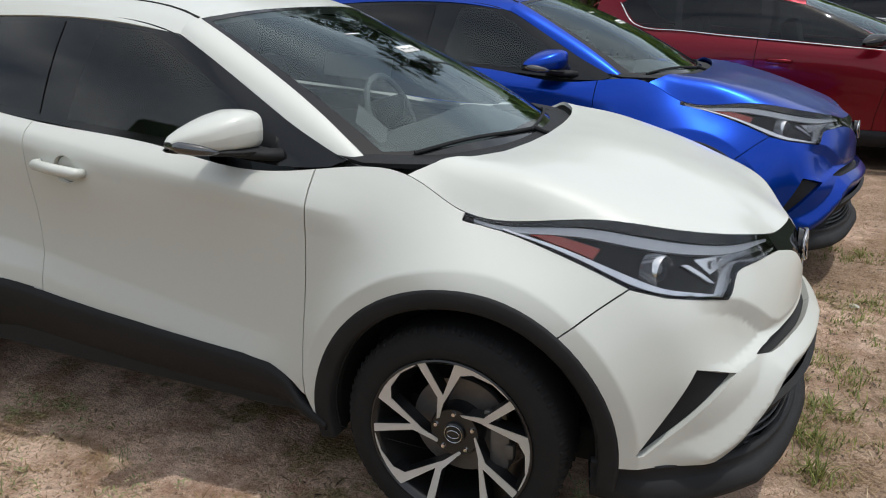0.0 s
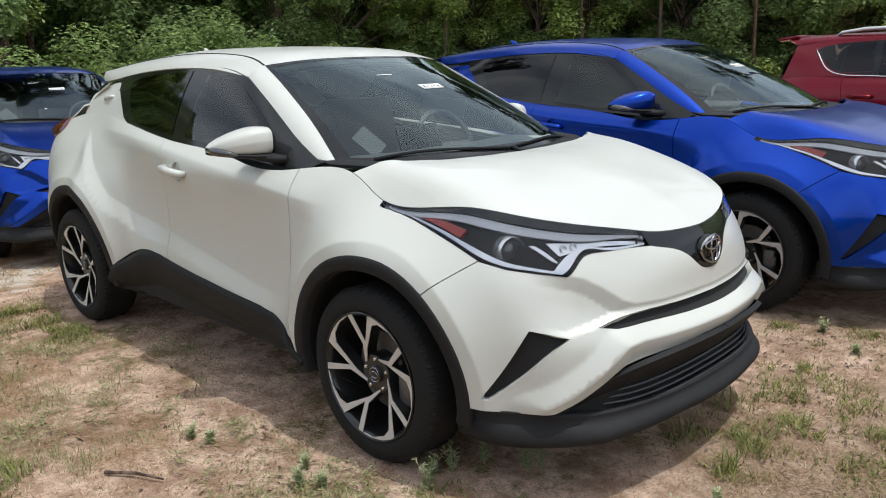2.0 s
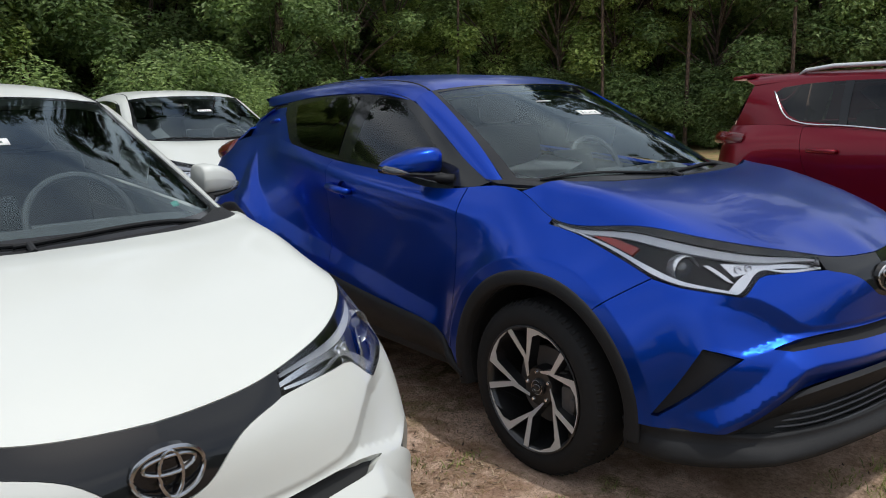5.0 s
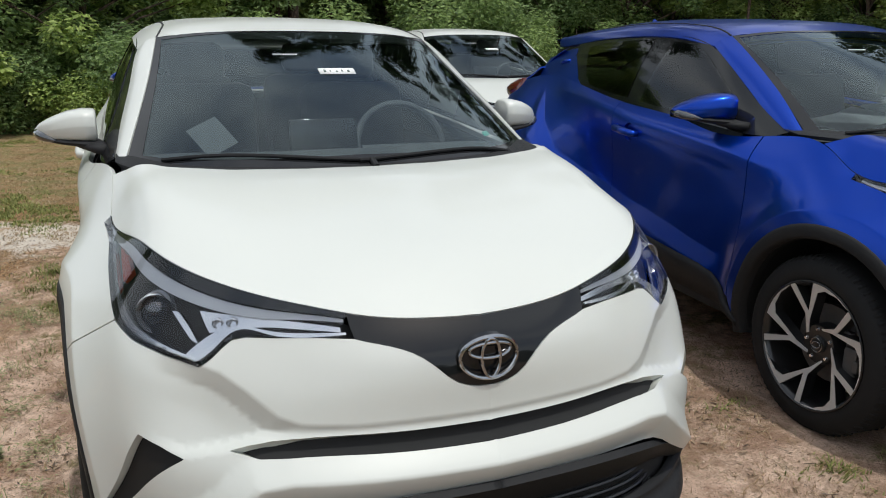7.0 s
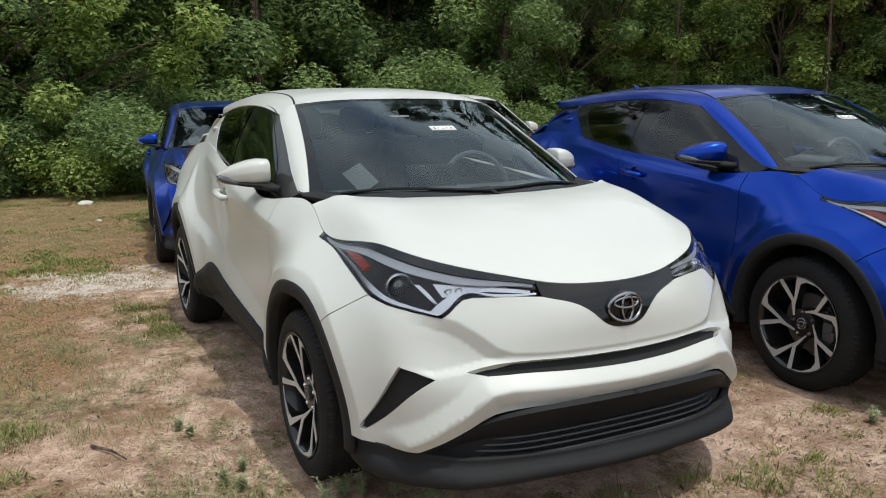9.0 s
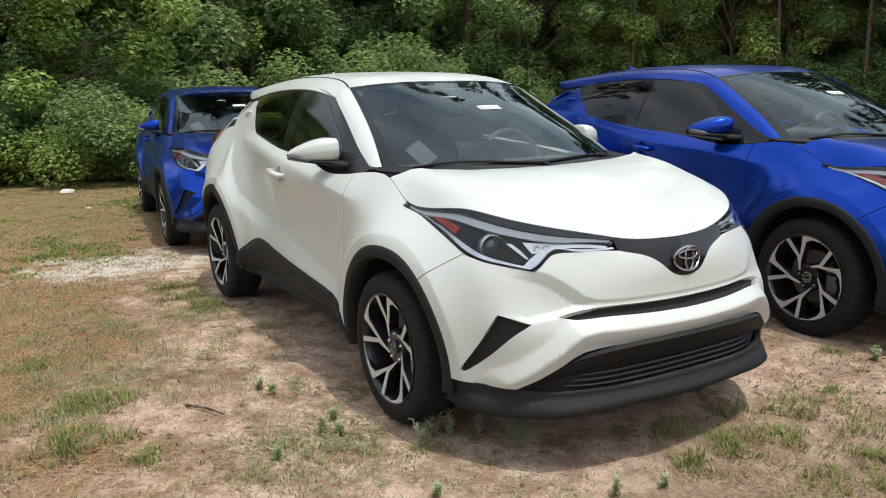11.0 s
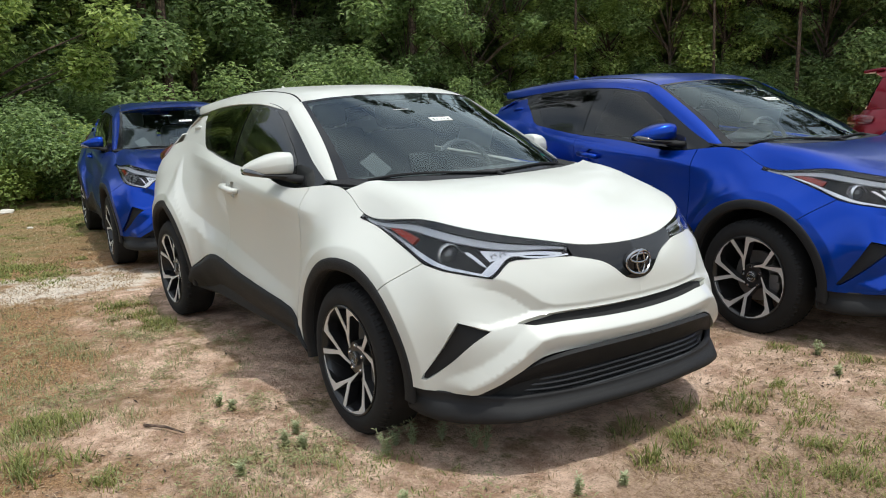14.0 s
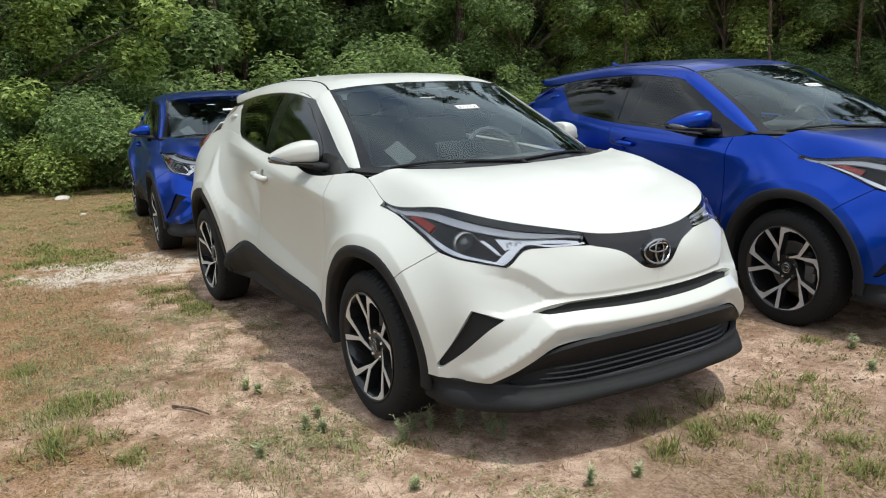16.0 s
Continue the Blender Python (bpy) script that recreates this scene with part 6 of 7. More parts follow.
def suv(name, paint, label, place):
    car = tagged(new(name), label, "car", "parked cars")
    made = {}

    def put(key, me, parent, lab, m):
        ob = new(key.split("|")[0], me)
        ob.parent, ob.matrix_basis = parent, m
        if lab:
            tagged(ob, lab)
        if me.materials[0] == RED and paint != RED:
            ob.material_slots[0].link = "OBJECT"
            ob.material_slots[0].material = paint
        return ob

    for key, me, under, lab, m in SPARTS:
        made[key] = put(key, me, made[under] if under else car, lab, m)
    for i, (x, s) in enumerate(((2.66, -1), (2.66, 1), (0, -1), (0, 1))):
        turn = Matrix.Rotation(math.pi if s > 0 else 0, 4, "Z")
        wheel = new("wheel")
        wheel.parent = car
        wheel.matrix_basis = Matrix.Translation((x, s * 0.79, 0.345)) @ turn @ Matrix.Rotation(radians(13 + 29 * i), 4, "Y") @ Matrix.Scale(1.02, 4)
        for key, me, under, lab, *m in WHEEL:
            ob = put(key, me, wheel, lab, m[0] if m else Matrix())
            if key == "tread_block":
                ob["kind"] = "stuff"
    car.matrix_basis = place
    return car


GREYPAINT = material("silver_grey_paint", (0.35, 0.36, 0.38), 0.35, 0.6, 1.0)
suv("red_suv", RED, "dark red sport utility vehicle with chrome window strip", pose(-0.26, 6.05, 0.02, 0, 0, -1.5) @ Matrix.Diagonal((1, 1, 0.95, 1)))
suv("silver_suv", GREYPAINT, "silver sport utility vehicle beyond the red one", pose(1.2, 9.1, 0.06, 0, 0, -2))


# ---- ground ----
def height(x, y):
    """The lot rises a little away from the white car, and rolls gently."""
    t = min(1, max(0, (y - 0.95) / 0.55))
    lift = 0.03 * t * t * (3 - 2 * t) + 0.025 * min(1, max(0, (y - 3.2) / 1.0))
    n = noise.noise(Vector((x * 0.9, y * 0.9, 0))) * 0.010 + noise.noise(Vector((x * 3.1, y * 3.1, 4))) * 0.007 + noise.noise(Vector((x * 8.3, y * 8.3, 9))) * 0.004
    back = min(1, max(0, (-3.3 - x) / 1.4)) * min(1, max(0, (1.9 - y) / 0.8))
    return lift + n - 0.004 - 0.044 * back * back * (3 - 2 * back)


def ground_material():
    m = bpy.data.materials.new("sandy_ground")
    m.use_nodes = True
    nt = m.node_tree
    L = nt.links.new
    b = nt.nodes["Principled BSDF"]
    b.inputs["Roughness"].default_value = 0.95
    b.inputs["Specular IOR Level"].default_value = 0.15
    tc = nt.nodes.new("ShaderNodeTexCoord")

    def nz(scale, detail=6, rough=0.6, off=0.0):
        mp = nt.nodes.new("ShaderNodeMapping")
        mp.inputs["Location"].default_value = (off, off * 0.7, 0)
        n = nt.nodes.new("ShaderNodeTexNoise")
        n.inputs["Scale"].default_value, n.inputs["Detail"].default_value, n.inputs["Roughness"].default_value = scale, detail, rough
        L(tc.outputs["Object"], mp.inputs["Vector"])
        L(mp.outputs[0], n.inputs["Vector"])
        return n.outputs["Fac"]

    def ramp(fac, lo, hi):
        r = nt.nodes.new("ShaderNodeMapRange")
        r.inputs["From Min"].default_value, r.inputs["From Max"].default_value = lo, hi
        r.interpolation_type = "SMOOTHSTEP"
        L(fac, r.inputs["Value"])
        return r.outputs[0]

    def mix(fac, a, c):
        x = nt.nodes.new("ShaderNodeMix")
        x.data_type = "RGBA"
        L(fac, x.inputs[0])
        for k, v in ((6, a), (7, c)):
            if isinstance(v, tuple):
                x.inputs[k].default_value = (*v, 1)
            else:
                L(v, x.inputs[k])
        return x.outputs[2]

    def math_(op, a, c):
        x = nt.nodes.new("ShaderNodeMath")
        x.operation = op
        for k, v in ((0, a), (1, c)):
            if isinstance(v, float):
                x.inputs[k].default_value = v
            else:
                L(v, x.inputs[k])
        return x.outputs[0]

    sand = mix(ramp(nz(5.5, 9, 0.7), 0.36, 0.64), (0.45, 0.285, 0.20), (0.90, 0.66, 0.51))
    sand = mix(ramp(nz(55, 8, 0.78, 11), 0.53, 0.72), sand, (0.24, 0.148, 0.10))
    sand = mix(ramp(nz(150, 4, 0.7, 3), 0.57, 0.66), sand, (0.13, 0.078, 0.05))
    sand = mix(ramp(nz(70, 3, 0.7, 17), 0.63, 0.70), sand, (0.82, 0.68, 0.55))
    dirt = mix(nz(40, 6, 0.7, 7), (0.12, 0.066, 0.036), (0.50, 0.33, 0.21))
    turf = mix(ramp(nz(85, 6, 0.8, 9), 0.38, 0.62), (0.11, 0.085, 0.035), (0.44, 0.35, 0.19))
    col = mix(ramp(nz(1.6, 9, 0.72, 2), 0.51, 0.66), sand, dirt)
    col = mix(ramp(nz(2.1, 10, 0.78, 14), 0.53, 0.62), col, turf)
    sep0 = nt.nodes.new("ShaderNodeSeparateXYZ")
    L(tc.outputs["Object"], sep0.inputs[0])
    straw = mix(ramp(nz(75, 8, 0.8, 41), 0.36, 0.64), (0.155, 0.080, 0.036), (0.56, 0.35, 0.19))
    out_y = math_("ADD", math_("MULTIPLY", sep0.outputs[1], -1.0), math_("ADD", math_("MULTIPLY", sep0.outputs[0], -0.35), math_("MULTIPLY", nz(1.3, 10, 0.75, 44), 5.0)))
    col = mix(ramp(out_y, 4.2, 5.4), col, straw)
    ahead = math_("ADD", sep0.outputs[0], math_("MULTIPLY", nz(0.9, 10, 0.74, 61), 5.0))
    brown = mix(ramp(nz(60, 8, 0.78, 63), 0.35, 0.65), (0.17, 0.105, 0.065), (0.52, 0.37, 0.26))
    col = mix(ramp(ahead, 2.7, 4.6), col, brown)
    # greener and browner further back, with one pale sandy patch
    sep = nt.nodes.new("ShaderNodeSeparateXYZ")
    L(tc.outputs["Object"], sep.inputs[0])
    back = ramp(math_("ADD", sep.outputs[0], math_("MULTIPLY", nz(1.1, 4, 0.6, 21), 3.0)), -4.0, -5.4)
    col = mix(back, col, mix(ramp(nz(3.0, 10, 0.8, 31), 0.42, 0.58), (0.36, 0.235, 0.125), (0.22, 0.20, 0.085)))
    dx = math_("MULTIPLY", math_("ADD", sep.outputs[0], 4.45), 0.95)
    dy = math_("MULTIPLY", math_("ADD", sep.outputs[1], 1.3), 0.75)
    dist = math_("SQRT", math_("ADD", math_("MULTIPLY", dx, dx), math_("MULTIPLY", dy, dy)), 0.0)
    pale = ramp(math_("ADD", dist, math_("MULTIPLY", nz(3.2, 10, 0.78, 5), 2.6)), 2.05, 1.6)
    col = mix(pale, col, mix(nz(30, 6, 0.7, 2), (0.60, 0.52, 0.43), (0.85, 0.77, 0.67)))
    L(col, b.inputs["Base Color"])
    bp = nt.nodes.new("ShaderNodeBump")
    bp.inputs["Strength"].default_value, bp.inputs["Distance"].default_value = 1.0, 0.035
    hsum = math_("ADD", math_("MULTIPLY", nz(18, 8, 0.7, 1), 1.0), math_("MULTIPLY", nz(75, 5, 0.7, 6), 0.5))
    L(hsum, bp.inputs["Height"])
    L(bp.outputs[0], b.inputs["Normal"])
    return m


def spread(lo, hi, step, far):
    core = np.arange(lo, hi + 1e-6, step)
    g = [step * 1.28**k for k in range(1, 40)]
    outer = np.cumsum(g)
    outer = outer[outer < far]
    return np.r_[lo - outer[::-1], core, hi + outer]


gxs, gys = spread(-7.0, 3.6, 0.055, 420), spread(-4.2, 4.2, 0.055, 420)
gv = [(x, y, height(x, y)) for y in gys for x in gxs]
nx = len(gxs)
gf = [(j * nx + i, j * nx + i + 1, (j + 1) * nx + i + 1, (j + 1) * nx + i) for j in range(len(gys) - 1) for i in range(nx - 1)]
gme = bpy.data.meshes.new("ground")
gme.from_pydata(gv, [], gf)
gme.materials.append(ground_material())
gme.polygons.foreach_set("use_smooth", [True] * len(gme.polygons))
tagged(new("ground", gme), "pinkish sandy ground with thin worn grass", "ground", kind="structure")


def leafy(name, dark, light, trans=0.35, rough=0.5):
    """Leaves: each one its own shade, a little light let through."""
    m = bpy.data.materials.new(name)
    m.use_nodes = True
    nt = m.node_tree
    b, out = nt.nodes["Principled BSDF"], nt.nodes["Material Output"]
    b.inputs["Roughness"].default_value = rough
    b.inputs["Specular IOR Level"].default_value = 0.35
    geo, mix, tr, ms_ = (nt.nodes.new("ShaderNode" + k) for k in ("NewGeometry", "Mix", "BsdfTranslucent", "MixShader"))
    mix.data_type = "RGBA"
    mix.inputs[6].default_value, mix.inputs[7].default_value = (*dark, 1), (*light, 1)
    nt.links.new(geo.outputs["Random Per Island"], mix.inputs[0])
    nt.links.new(mix.outputs[2], b.inputs["Base Color"])
    nt.links.new(mix.outputs[2], tr.inputs[0])
    ms_.inputs[0].default_value = trans
    nt.links.new(b.outputs[0], ms_.inputs[1])
    nt.links.new(tr.outputs[0], ms_.inputs[2])
    nt.links.new(ms_.outputs[0], out.inputs[0])
    return m


LEAF = leafy("sweetgum_leaves", (0.11, 0.18, 0.06), (0.40, 0.52, 0.19), 0.5)
LEAF3 = leafy("bright_gum_leaves", (0.16, 0.24, 0.06), (0.54, 0.64, 0.21), 0.5)
LEAF2 = leafy("oak_leaves", (0.11, 0.175, 0.07), (0.36, 0.48, 0.19), 0.55)
PINE = leafy("pine_needles", (0.015, 0.035, 0.012), (0.05, 0.085, 0.03), 0.2)
BARK = material("pine_bark", (0.12, 0.085, 0.065), 0.9, noise_amt=0.55, noise_scale=9, bump=1.0, bump_scale=24)
bk = BARK.node_tree
bk_map, bk_v, bk_r, bk_m = (bk.nodes.new("ShaderNode" + k) for k in ("Mapping", "TexVoronoi", "ValToRGB", "Mix"))
bk_m.data_type, bk_m.blend_type = "RGBA", "MULTIPLY"
bk_m.inputs[0].default_value = 1.0
bk_map.inputs["Scale"].default_value = (22, 22, 7)
bk_v.feature = "DISTANCE_TO_EDGE"
bk_v.inputs["Scale"].default_value = 1.0
bk_r.color_ramp.elements[0].color, bk_r.color_ramp.elements[1].color = (0.25, 0.22, 0.2, 1), (1.25, 1.2, 1.15, 1)
bk_r.color_ramp.elements[1].position = 0.25
bk.links.new(bk.nodes["Texture Coordinate"].outputs["Object"], bk_map.inputs[0])
bk.links.new(bk_map.outputs[0], bk_v.inputs[0])
bk.links.new(bk_v.outputs[0], bk_r.inputs[0])
bk.links.new(bk.nodes["Mix"].outputs[2], bk_m.inputs[6])
bk.links.new(bk_r.outputs[0], bk_m.inputs[7])
bk.links.new(bk_m.outputs[2], bk.nodes["Principled BSDF"].inputs["Base Color"])
GRASS = leafy("green_grass", (0.11, 0.135, 0.035), (0.37, 0.385, 0.13), 0.4)
DRY = leafy("dry_grass", (0.20, 0.12, 0.055), (0.42, 0.30, 0.16), 0.2)
SAGE = leafy("grey_green_weed", (0.17, 0.185, 0.08), (0.44, 0.44, 0.22), 0.35)
WEED = leafy("pale_weed_leaves", (0.28, 0.32, 0.16), (0.60, 0.63, 0.40), 0.4)
rnd = random.Random(7)


def raw_mesh(name, verts, faces, mat, smooth=False):
    me = bpy.data.meshes.new(name)
    me.from_pydata(verts, [], faces)
    me.materials.append(mat)
    if smooth:
        me.polygons.foreach_set("use_smooth", [True] * len(me.polygons))
    return me


# grass: tufts of bent blades
def blades(verts, faces, x, y, n, h, spread_, lean=0.5, width=0.004):
    z0 = height(x, y) - 0.004
    for _ in range(n):
        a = rnd.uniform(0, 2 * math.pi)
        r = spread_ * math.sqrt(rnd.random())
        bx, by = x + r * math.cos(a), y + r * math.sin(a)
        d = rnd.uniform(0, 2 * math.pi)
        hh = h * rnd.uniform(0.5, 1.15)
        l = hh * lean * rnd.uniform(0.3, 1.5)
        sx_, sy_ = -math.sin(d) * width, math.cos(d) * width
        cx, cy = math.cos(d) * l, math.sin(d) * l
        k = len(verts)
        verts += [(bx - sx_, by - sy_, z0), (bx + sx_, by + sy_, z0), (bx + cx * 0.4 - sx_ * 0.8, by + cy * 0.4 - sy_ * 0.8, z0 + hh * 0.65), (bx + cx * 0.4 + sx_ * 0.8, by + cy * 0.4 + sy_ * 0.8, z0 + hh * 0.65), (bx + cx, by + cy, z0 + hh)]
        faces += [(k, k + 1, k + 3, k + 2), (k + 2, k + 3, k + 4)]


def under_car(x, y):
    for cx, cy, yaw in ((0, 0, 0), (0.312, 2.50, -2.4), (-5.13, 0.155, -6), (-4.72, 2.8, -5)):
        c, s = math.cos(radians(-yaw)), math.sin(radians(-yaw))
        lx, ly = c * (x - cx) - s * (y - cy), s * (x - cx) + c * (y - cy)
        if -3.3 < lx < 0.75 and abs(ly) < 0.72:
            return True
        for wx in (0, -2.64):
            if abs(lx - wx) < 0.3 and 0.6 < abs(ly) < 0.95:
                return True
    return False


def patchy(x, y, s, o):
    return noise.noise(Vector((x * s + o, y * s - o, o))) * 0.5 + 0.5


# tufts that stand out: x, y, reach, height
TUFTS = (
    (0.90, 0.70, 0.19, 0.075), (0.84, 1.02, 0.15, 0.05), (1.02, -0.06, 0.12, 0.07), (1.03, 0.17, 0.18, 0.07), (1.09, 0.38, 0.17, 0.065), (1.23, 0.74, 0.20, 0.05),
    (1.52, 0.75, 0.20, 0.05), (1.52, 0.03, 0.14, 0.065), (0.59, 1.46, 0.09, 0.045), (0.98, 1.62, 0.13, 0.045), (0.72, 0.43, 0.16, 0.08), (0.77, 0.06, 0.14, 0.08),
    (1.11, 0.92, 0.15, 0.05), (1.36, 0.53, 0.20, 0.055), (1.37, 0.25, 0.18, 0.055), (1.60, 0.44, 0.22, 0.05), (1.57, 1.69, 0.17, 0.05), (1.29, 1.72, 0.13, 0.05),
    (1.30, 2.50, 0.22, 0.05), (1.73, 1.19, 0.24, 0.05), (1.74, 0.85, 0.20, 0.05), (1.85, 0.15, 0.22, 0.05), (1.90, 1.75, 0.30, 0.05),
)
TUFTS += ((-0.96, -1.99, 0.26, 0.07), (-0.50, -2.12, 0.24, 0.09), (-0.20, -1.88, 0.12, 0.05), (-2.80, -1.10, 0.28, 0.06), (-2.45, -1.06, 0.22, 0.06), (-3.10, -1.15, 0.24, 0.06), (0.15, -2.45, 0.30, 0.08), (-0.30, -2.60, 0.30, 0.09), (0.60, -2.30, 0.16, 0.06))
gv, gf, dv, df, pv, pf = [], [], [], [], [], []
for _ in range(52000):
    x, y = rnd.uniform(-11.5, 3.2), rnd.uniform(-4.6, 4.2)
    if under_car(x, y):
        continue
    fine = patchy(x, y, 7.0, 1.7)
    p = patchy(x, y, 0.75, 3.3) * 0.55 + patchy(x, y, 2.6, 8.1) * 0.45
    g, tall = 0.0, 0.0
    for tx, ty, tr, th in TUFTS:
        if abs(x - tx) < tr * 1.5 and abs(y - ty) < tr * 1.5:
            k = 1 - math.hypot(x - tx, y - ty) / (tr * (0.45 + 1.1 * fine))
            if k > g:
                g, tall = k, th
    front = max(0, 1 - math.hypot((x - 1.5) / 0.8, (y - 0.9) / 1.5))
    left = max(0, 1 - math.hypot((x - 0.1) / 1.4, (y + 2.9) / 0.9))
    rear = min(1, max(0, (-3.6 - x) / 1.6))
    want = p * 0.75 + fine * 0.25 + 0.16 * front + 0.22 * left + 0.06 * rear + 0.05 * min(1, max(0, -1.5 - y + 0.2 * x))
    near = x > -3.5
    wide = 0.0028 if near else 0.005
    if g > 0 and rnd.random() < 0.25 + g:
        blades(gv, gf, x, y, int(5 + 10 * g), tall * (0.4 + 0.8 * g) * rnd.uniform(0.6, 1.1), 0.04, 1.2, wide)
        blades(dv, df, x, y, 5, 0.03, 0.06, 2.2, 0.0018)
    elif want > 0.63 and rnd.random() < 0.8:
        k = min(1, (want - 0.63) * 5)
        blades(gv, gf, x, y, int(4 + 11 * k), 0.02 + 0.035 * k * rnd.uniform(0.4, 1), 0.04 + 0.03 * k, 1.4, wide)
    elif want > 0.42 and rnd.random() < 0.85:
        brown = rnd.random() < 0.72
        blades(dv if brown else pv, df if brown else pf, x, y, 7 if brown else 4, 0.018, 0.07, 2.6, 0.0016 if near else 0.0035)
tagged(new("grass", raw_mesh("grass", gv, gf, GRASS)), "short green grass in thin uneven tufts", "grass", kind="stuff")
tagged(new("dry_grass", raw_mesh("dry_grass", dv, df, DRY)), "dry brown grass and straw", "dry grass", kind="stuff")
tagged(new("straw", raw_mesh("straw", pv, pf, leafy("pale_straw", (0.36, 0.27, 0.16), (0.66, 0.53, 0.36), 0.2))), "pale straw lying flat on the sand", "straw", kind="stuff")
# thin low weeds spread over the sand beside the car
wv_, wf_ = [], []
for _ in range(9000):
    x, y = rnd.uniform(-3.6, 1.0), rnd.uniform(-2.7, -0.9)
    if not under_car(x, y) and patchy(x, y, 1.6, 5.1) * 0.5 + patchy(x, y, 5.5, 9.4) * 0.5 > 0.50 + 0.14 * rnd.random():
        blades(wv_, wf_, x, y, rnd.randint(2, 6), rnd.uniform(0.015, 0.055), 0.05, 1.0, 0.0017)
for _ in range(5200):
    x, y = rnd.uniform(-3.0, 1.9), rnd.uniform(-2.4, -0.45)
    if under_car(x, y) or patchy(x, y, 1.9, 12.2) * 0.6 + patchy(x, y, 6.0, 2.2) * 0.4 < 0.50 + 0.18 * rnd.random():
        continue
    z = height(x, y)
    for _ in range(rnd.randint(5, 12)):
        a, h = rnd.uniform(0, 6.28), rnd.uniform(0.006, 0.045)
        px, py = x + math.cos(a) * h * 0.8, y + math.sin(a) * h * 0.8
        b, l = rnd.uniform(0, 6.28), rnd.uniform(0.006, 0.014)
        ca, sa = math.cos(b) * l, math.sin(b) * l
        k = len(wv_)
        wv_ += [(px, py, z + h), (px + ca - sa * 0.3, py + sa + ca * 0.3, z + h + l * 0.4), (px + ca * 2, py + sa * 2, z + h + l * 0.5), (px + ca + sa * 0.3, py + sa - ca * 0.3, z + h + l * 0.4)]
        wf_.append((k, k + 1, k + 2, k + 3))
tagged(new("low_weeds", raw_mesh("low_weeds", wv_, wf_, SAGE)), "thin grey-green weeds spread over the sand", "weeds", kind="stuff")
# crumbs of bark and dead leaves
cv, cf = [], []
for _ in range(60000):
    x, y = rnd.uniform(-6, 3.2), rnd.uniform(-4.0, 3.6)
    if patchy(x, y, 1.5, 5.5) < 0.30 + 0.35 * rnd.random() or under_car(x, y):
        continue
    a, l, w_ = rnd.uniform(0, 6.3), 0.005 + 0.024 * rnd.random() ** 2.5, rnd.uniform(0.002, 0.006)
    z = height(x, y) + 0.003
    ca, sa = math.cos(a), math.sin(a)
    k = len(cv)
    cv += [(x - ca * l, y - sa * l, z), (x + sa * w_, y - ca * w_, z + 0.004), (x + ca * l, y + sa * l, z + rnd.uniform(0, 0.01)), (x - sa * w_, y + ca * w_, z + 0.004)]
    cf.append((k, k + 1, k + 2, k + 3))
tagged(new("litter", raw_mesh("litter", cv, cf, leafy("dead_leaf", (0.025, 0.014, 0.008), (0.44, 0.31, 0.20), 0.1))), "scattered dead leaves and bark crumbs", "leaf litter", kind="stuff")


def weed(x, y, h, seed, mat=WEED):
    """A small upright weed: stems set with narrow leaves."""
    r_ = random.Random(seed)
    vs, fs = [], []
    for _ in range(8):
        a, l = r_.uniform(0, 6.28), r_.uniform(0.08, 0.42)
        hh = h * r_.uniform(0.55, 1.05)
        ca, sa = math.cos(a), math.sin(a)
        k = len(vs)
        w = 0.0014
        vs += [(-sa * w, ca * w, 0), (sa * w, -ca * w, 0), (ca * l * hh + sa * w * 0.4, sa * l * hh - ca * w * 0.4, hh), (ca * l * hh - sa * w * 0.4, sa * l * hh + ca * w * 0.4, hh)]
        fs.append((k, k + 1, k + 2, k + 3))
        for i in range(20):
            t = (i + 2) / 21
            px, py, pz = ca * l * hh * t, sa * l * hh * t, hh * t
            b = r_.uniform(0, 6.28)
            s = 0.0105 * r_.uniform(0.6, 1.25)
            k = len(vs)
            vs += [(px, py, pz), (px + math.cos(b + 0.3) * s, py + math.sin(b + 0.3) * s, pz + s * 0.7), (px + math.cos(b) * s * 2, py + math.sin(b) * s * 2, pz + s), (px + math.cos(b - 0.3) * s, py + math.sin(b - 0.3) * s, pz + s * 0.7)]
            fs.append((k, k + 1, k + 2, k + 3))
    ob = tagged(new("weed", raw_mesh("weed", vs, fs, mat)), "small grey-green weed growing in the sand", "weed", "weeds in the sand")
    ob.location = (x, y, height(x, y) - 0.005)


for k, (x, y, h) in enumerate(((0.30, -0.88, 0.12), (0.24, -0.80, 0.09), (0.28, -0.735, 0.13), (0.335, -0.62, 0.14), (0.53, -0.53, 0.19), (0.49, -0.56, 0.12), (-0.05, -1.18, 0.10), (0.02, -1.13, 0.08), (0.10, -1.44, 0.07), (1.05, -0.50, 0.09), (-0.14, -1.09, 0.07), (0.77, 1.55, 0.08), (1.10, -0.31, 0.05), (-0.69, -1.25, 0.07), (-0.60, -1.22, 0.06), (0.70, -1.05, 0.06), (1.0, 1.35, 0.06))):
    weed(x, y, h, k)
for pts in (((-0.66, -1.62, 0.012), (-0.56, -1.55, 0.02), (-0.44, -1.50, 0.015)), ((0.45, -1.9, 0.01), (0.55, -1.86, 0.016), (0.62, -1.85, 0.012))):
    bm = bmesh.new()
    tube(bm, [(a, b, c + height(a, b)) for a, b, c in pts], [0.007, 0.006, 0.003], 6)
    tagged(new("twig", bm_mesh("twig", bm, BARK)), "short dead twig lying on sand", "twig", "twigs")
